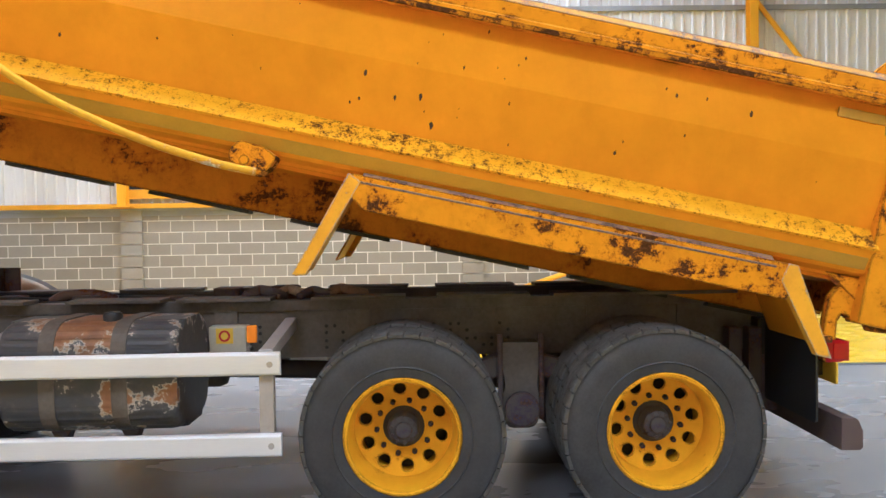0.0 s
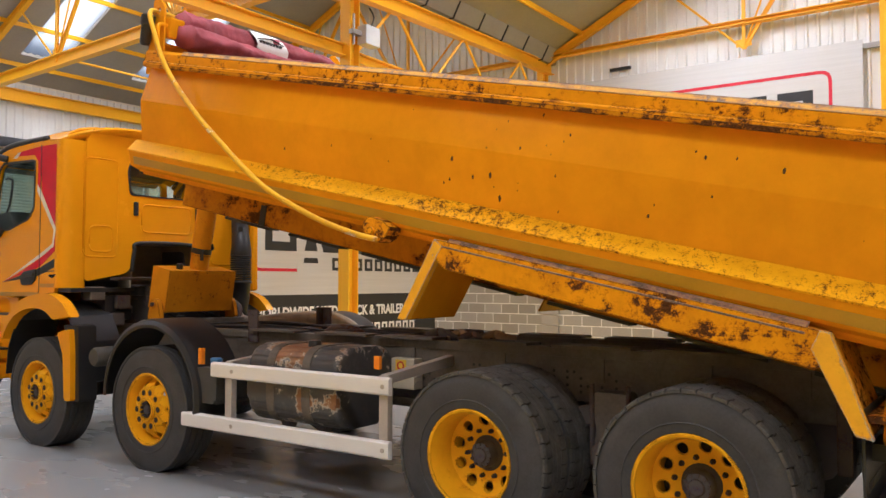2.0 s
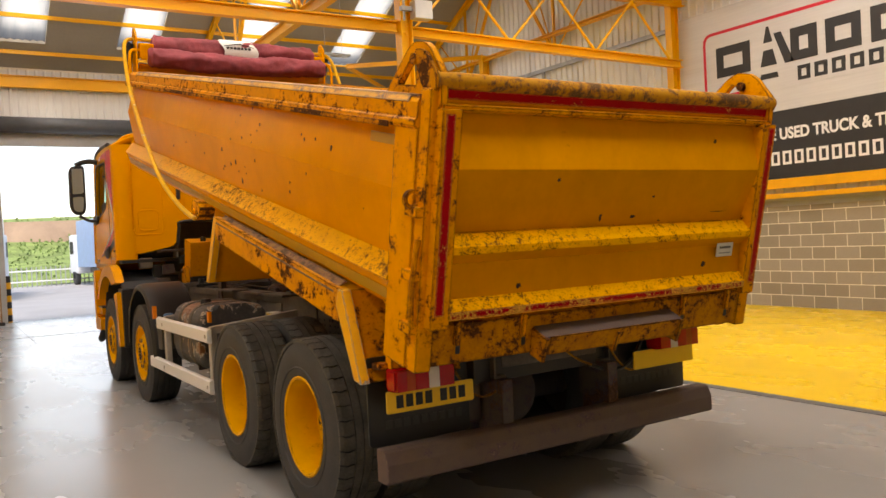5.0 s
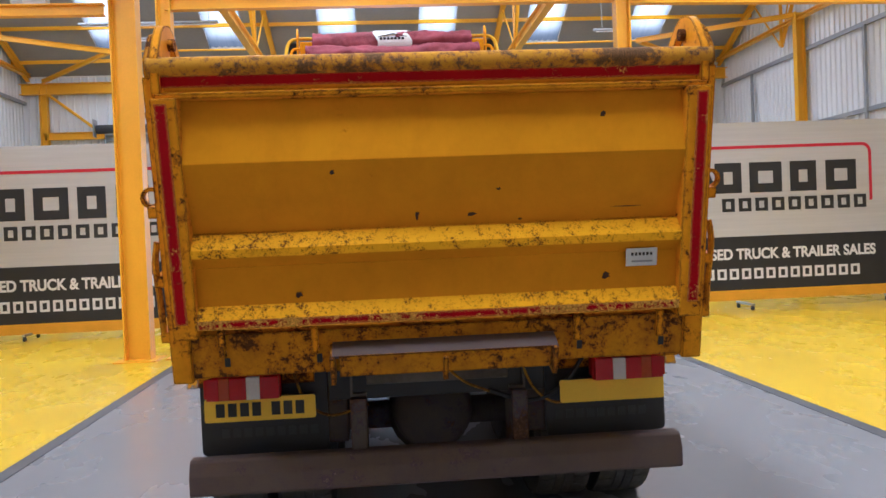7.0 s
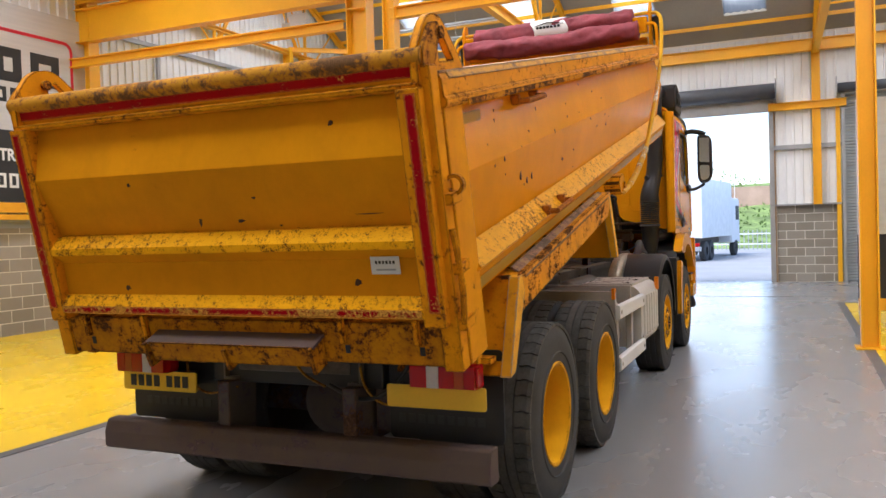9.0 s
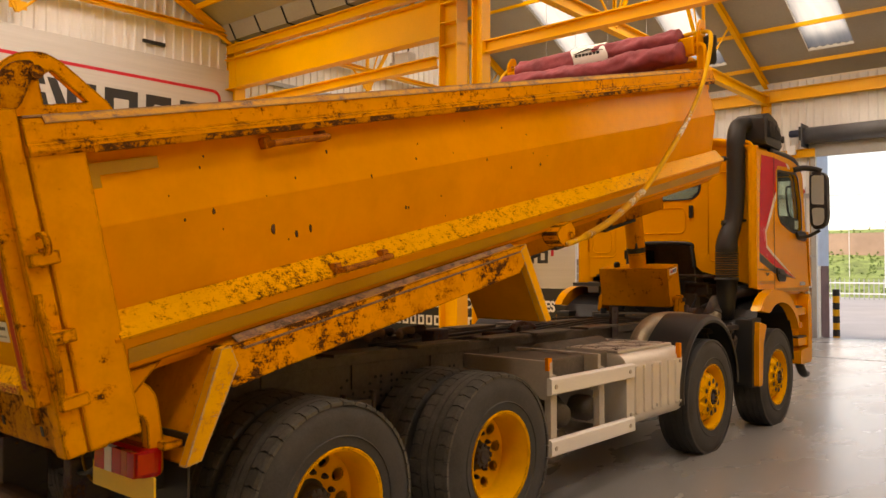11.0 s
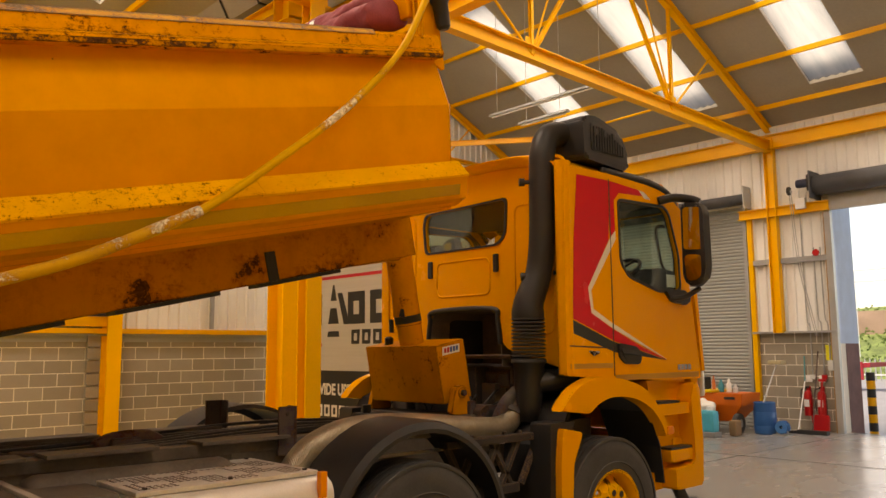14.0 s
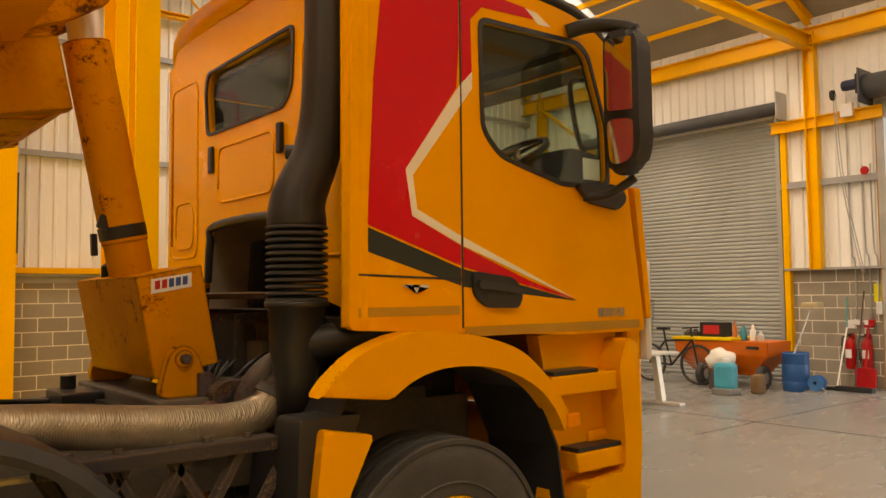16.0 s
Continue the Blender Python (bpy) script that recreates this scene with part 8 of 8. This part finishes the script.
o = tagged(part("work_boot", box(-15.75, -15.5, -3.1, -2.95, 0.0, 0.3, 0.04), plain("boot brown", (0.2, 0.12, 0.06), 0.8), None), "brown work boot standing on the floor", "boot")
g = thing("door_bollard", "striped yellow and black bollard outside the doorway", "bollard")
for i in range(8):
    part("band", lathe([(0.085, i * 0.17), (0.085, (i + 1) * 0.17 - 0.001)], 16, "z", (XW - 1.15, -1.60, -0.2)), rail_yellow if i % 2 == 0 else ink, g, "", 40)
o = structure("brick_reveal", box(XW - 0.95, XW - 0.301, DOOR_Y0 - 0.5, DOOR_Y0 + 0.012, -0.2, 1.75), plain("purple brick", (0.20, 0.11, 0.10), 0.85, vary=0.3, grain=30), "purple brick pier beside the doorway")

# lights and boxes on the columns
for x, y, z in ((-5.70, 3.62, 5.24), (-6.3, -4.95, 5.15)):
    g = thing("floodlight", "pale grey floodlight and control box on the steelwork", "floodlight", "floodlights on columns")
    part("box", box(x - 0.08, x + 0.10, y - 0.16, y + 0.16, z - 0.17, z + 0.12, 0.015), plain("lamp grey", (0.6, 0.62, 0.63), 0.4), g)
    part("bracket", box(x - 0.06, x + 0.02, y - 0.36, y - 0.16, z - 0.05, z + 0.02, 0.005), galv, g)
    part("clip", rod((x - 0.02, y - 0.3, z - 0.2), (x - 0.02, y - 0.3, z + 0.25), 0.02), galv, g)
    part("cable", tube([(x, y + 0.05, z + 0.12), (x + 0.02, y + 0.1, z + 0.3), (x, y + 0.02, z + 0.42)], 0.012, 8), ink, g, smooth=True)
for y, inn in ((YN, -1), (YS, 1)):
    o = tagged(part("cable_bracket", box(-4.7, -4.25, *sorted((y + inn * 0.05, y + inn * 0.1)), 5.93, 5.99), ink, None), "dark bracket fixed to the wall sheet", "bracket", "wall brackets")
# strip lights seen over the cab
for x, y0, y1, z in ((-12.7, -6.6, -3.6, 6.5), (-12.7, -5.8, -4.55, 6.16), (-12.7, 4.9, 5.75, 6.16)):
    g = thing("strip_light", "unlit pale strip light hanging under the roof", "strip light", "strip lights")
    part("tray", box(x - 0.05, x + 0.05, y0, y1, z, z + 0.05, 0.008), galv, g)
    part("tube", rod((x, y0 + 0.06, z - 0.02), (x, y1 - 0.06, z - 0.02), 0.016, 10), sign_white, g, "white lamp tube", 30)
    for y in (y0 + 0.2, y1 - 0.2):
        part("hanger", rod((x, y, z + 0.05), (x, y, roof_z(x) - 0.01), 0.006, 6), galv, g)

# ---- outside the doorway ----
own = bmesh.new()
rows = []
random.seed(3)
for i in range(13):
    x = -52 - i * 3.2
    rows.append([own.verts.new((x, -70 + j * 5, -0.23 + max(0, i - 0.5) * 0.52 + 0.5 * noise.noise(Vector((x * 0.2, j * 0.6, 0))))) for j in range(29)])
for a, c in zip(rows, rows[1:]):
    for j in range(28):
        own.faces.new((a[j], a[j + 1], c[j + 1], c[j]))
structure("ground_bank", own, grass_green, "rough green grass bank beyond the yard", True)
own = bmesh.new()
for i in range(6500):
    x, y = random.uniform(-88, -54), random.uniform(-55, 45)
    z = -0.3 + max(0, (-52 - x) / 3.2 - 0.5) * 0.52
    big = noise.noise(Vector((x * 0.12, y * 0.12, 3)))
    h = 0.5 + max(0, big) * 3.2
    p = Vector((x, y, z + random.uniform(0, h)))
    for k in range(2):
        d = Vector((random.gauss(0, 1), random.gauss(0, 1), random.gauss(0.3, 1))).normalized() * random.uniform(0.12, 0.34)
        s_ = d.cross(Vector((random.gauss(0, 1), random.gauss(0, 1), random.gauss(0, 1)))).normalized() * 0.1
        own.faces.new([own.verts.new(q) for q in (p, p + d * 0.5 + s_, p + d, p + d * 0.5 - s_)])
o = tagged(part("bank_bushes", own, plain("bush leaves", (0.17, 0.24, 0.07), 0.9, vary=0.5, scale=0.4), None), "straggling green bushes and weeds on the bank", "bushes", kind="stuff")
fence = thing("palisade_fence", "pale metal palisade fence along the yard", "fence")
for i in range(220):
    y = -34 + i * 0.27
    part("pale", prism([(y - 0.03, -0.22), (y + 0.03, -0.22), (y + 0.03, 0.95), (y, 1.06), (y - 0.03, 0.95)], "x", -50.0, -49.97), galv, fence)
for z in (0.1, 0.75):
    part("rail", box(-49.97, -49.9, -34, 26, z, z + 0.08), sign_white, fence)
part("rail", box(-60.5, -60.4, -30, 0, 7.0, 7.1), sign_white, fence)
part("rail", box(-60.5, -60.4, -30, 0, 6.2, 6.3), sign_white, fence)
for i in range(12):
    part("post", box(-60.47, -60.43, -30 + i * 2.6, -29.96 + i * 2.6, 1.0, 7.1), sign_white, fence)
g = thing("brown_shed", "long rust-brown shed wall on top of the bank", "shed")
part("wall", box(-75, -72, -34, 20, 2.6, 4.7), plain("shed brown", (0.50, 0.33, 0.24), 0.8, vary=0.3, scale=0.3), g)


def lorry(x, y, rz, box_mat, label):
    g = thing("parked_lorry", label, "lorry", "parked lorries", at=(x, y, -0.22))
    g.rotation_euler = (0, 0, radians(rz))
    p = lambda nm, bm, mt, lab="", sm=False: part(nm, bm, mt, g, lab, sm)
    p("box_body", box(-3.2, 3.4, -1.25, 1.25, 1.1, 3.9, 0.05), box_mat, "box body")
    p("door_gap", box(3.402, 3.41, -0.01, 0.01, 1.15, 3.85), ink)
    p("chassis", box(-5.2, 3.3, -0.5, 0.5, 0.75, 1.05, 0.02), chassis_black)
    p("cab_shell", box(-5.4, -3.4, -1.2, 1.2, 0.7, 3.1, 0.15), sign_white, "white cab")
    p("cab_window", box(-5.2, -4.3, -1.21, 1.21, 1.9, 2.7, 0.05), ink, "dark window")
    for s in (-1, 1):
        p("door_panel", box(3.402, 3.42, *sorted((s * 0.25, s * 1.1)), 1.9, 2.75), sign_white, "white door panel")
        p("door_bar", box(3.402, 3.44, *sorted((s * 0.12, s * 0.16)), 1.15, 3.85), galv)
        p("corner_post", box(3.38, 3.44, *sorted((s * 1.2, s * 1.27)), 1.1, 3.92), sign_white)
    p("rear_bar", box(3.3, 3.45, -1.2, 1.2, 0.5, 0.7, 0.02), galv)
    for s in (-1, 1):
        p("tail_lamp", box(3.45, 3.48, *sorted((s * 0.8, s * 1.15)), 0.72, 0.88, 0.01), lamp_red)
        for xx in (-4.4, 1.2, 2.2):
            p("wheel", lathe([(0.2, -0.14), (0.44, -0.14), (0.48, -0.1), (0.48, 0.1), (0.44, 0.14), (0.2, 0.14)], 22, "y", (xx, s * 1.05, 0.48), closed=True), rubber, "black wheel", 30)
    return g


lorry(-45, 5.6, 6, plain("blue box", (0.30, 0.42, 0.62), 0.4), "parked lorry with a blue box body in the yard")
lorry(-37, -2.0, -8, plain("white box", (0.75, 0.76, 0.76), 0.4), "parked lorry with a white box body in the yard")
g = thing("low_trailer", "red flatbed trailer with ramps in the yard", "trailer", at=(0, 0, -0.22))
redt = plain("trailer red", (0.42, 0.02, 0.03), 0.5)
part("bed", prism([(-14.5, 0.55), (-8.5, 1.05), (-8.5, 1.25), (-14.5, 0.75)], "x", -40.5, -38.2, 0.02), redt, g)
for i in range(10):
    part("rib", box(-38.25, -38.15, -14.3 + i * 0.6, -14.2 + i * 0.6, 0.5, 1.1 + i * 0.02), redt, g)
for y in (-10.2, -11.4):
    part("wheel", lathe([(0.1, -0.1), (0.36, -0.1), (0.38, 0.1), (0.1, 0.1)], 20, "x", (-38.4, y, 0.38), closed=True), rubber, g, "", 30)
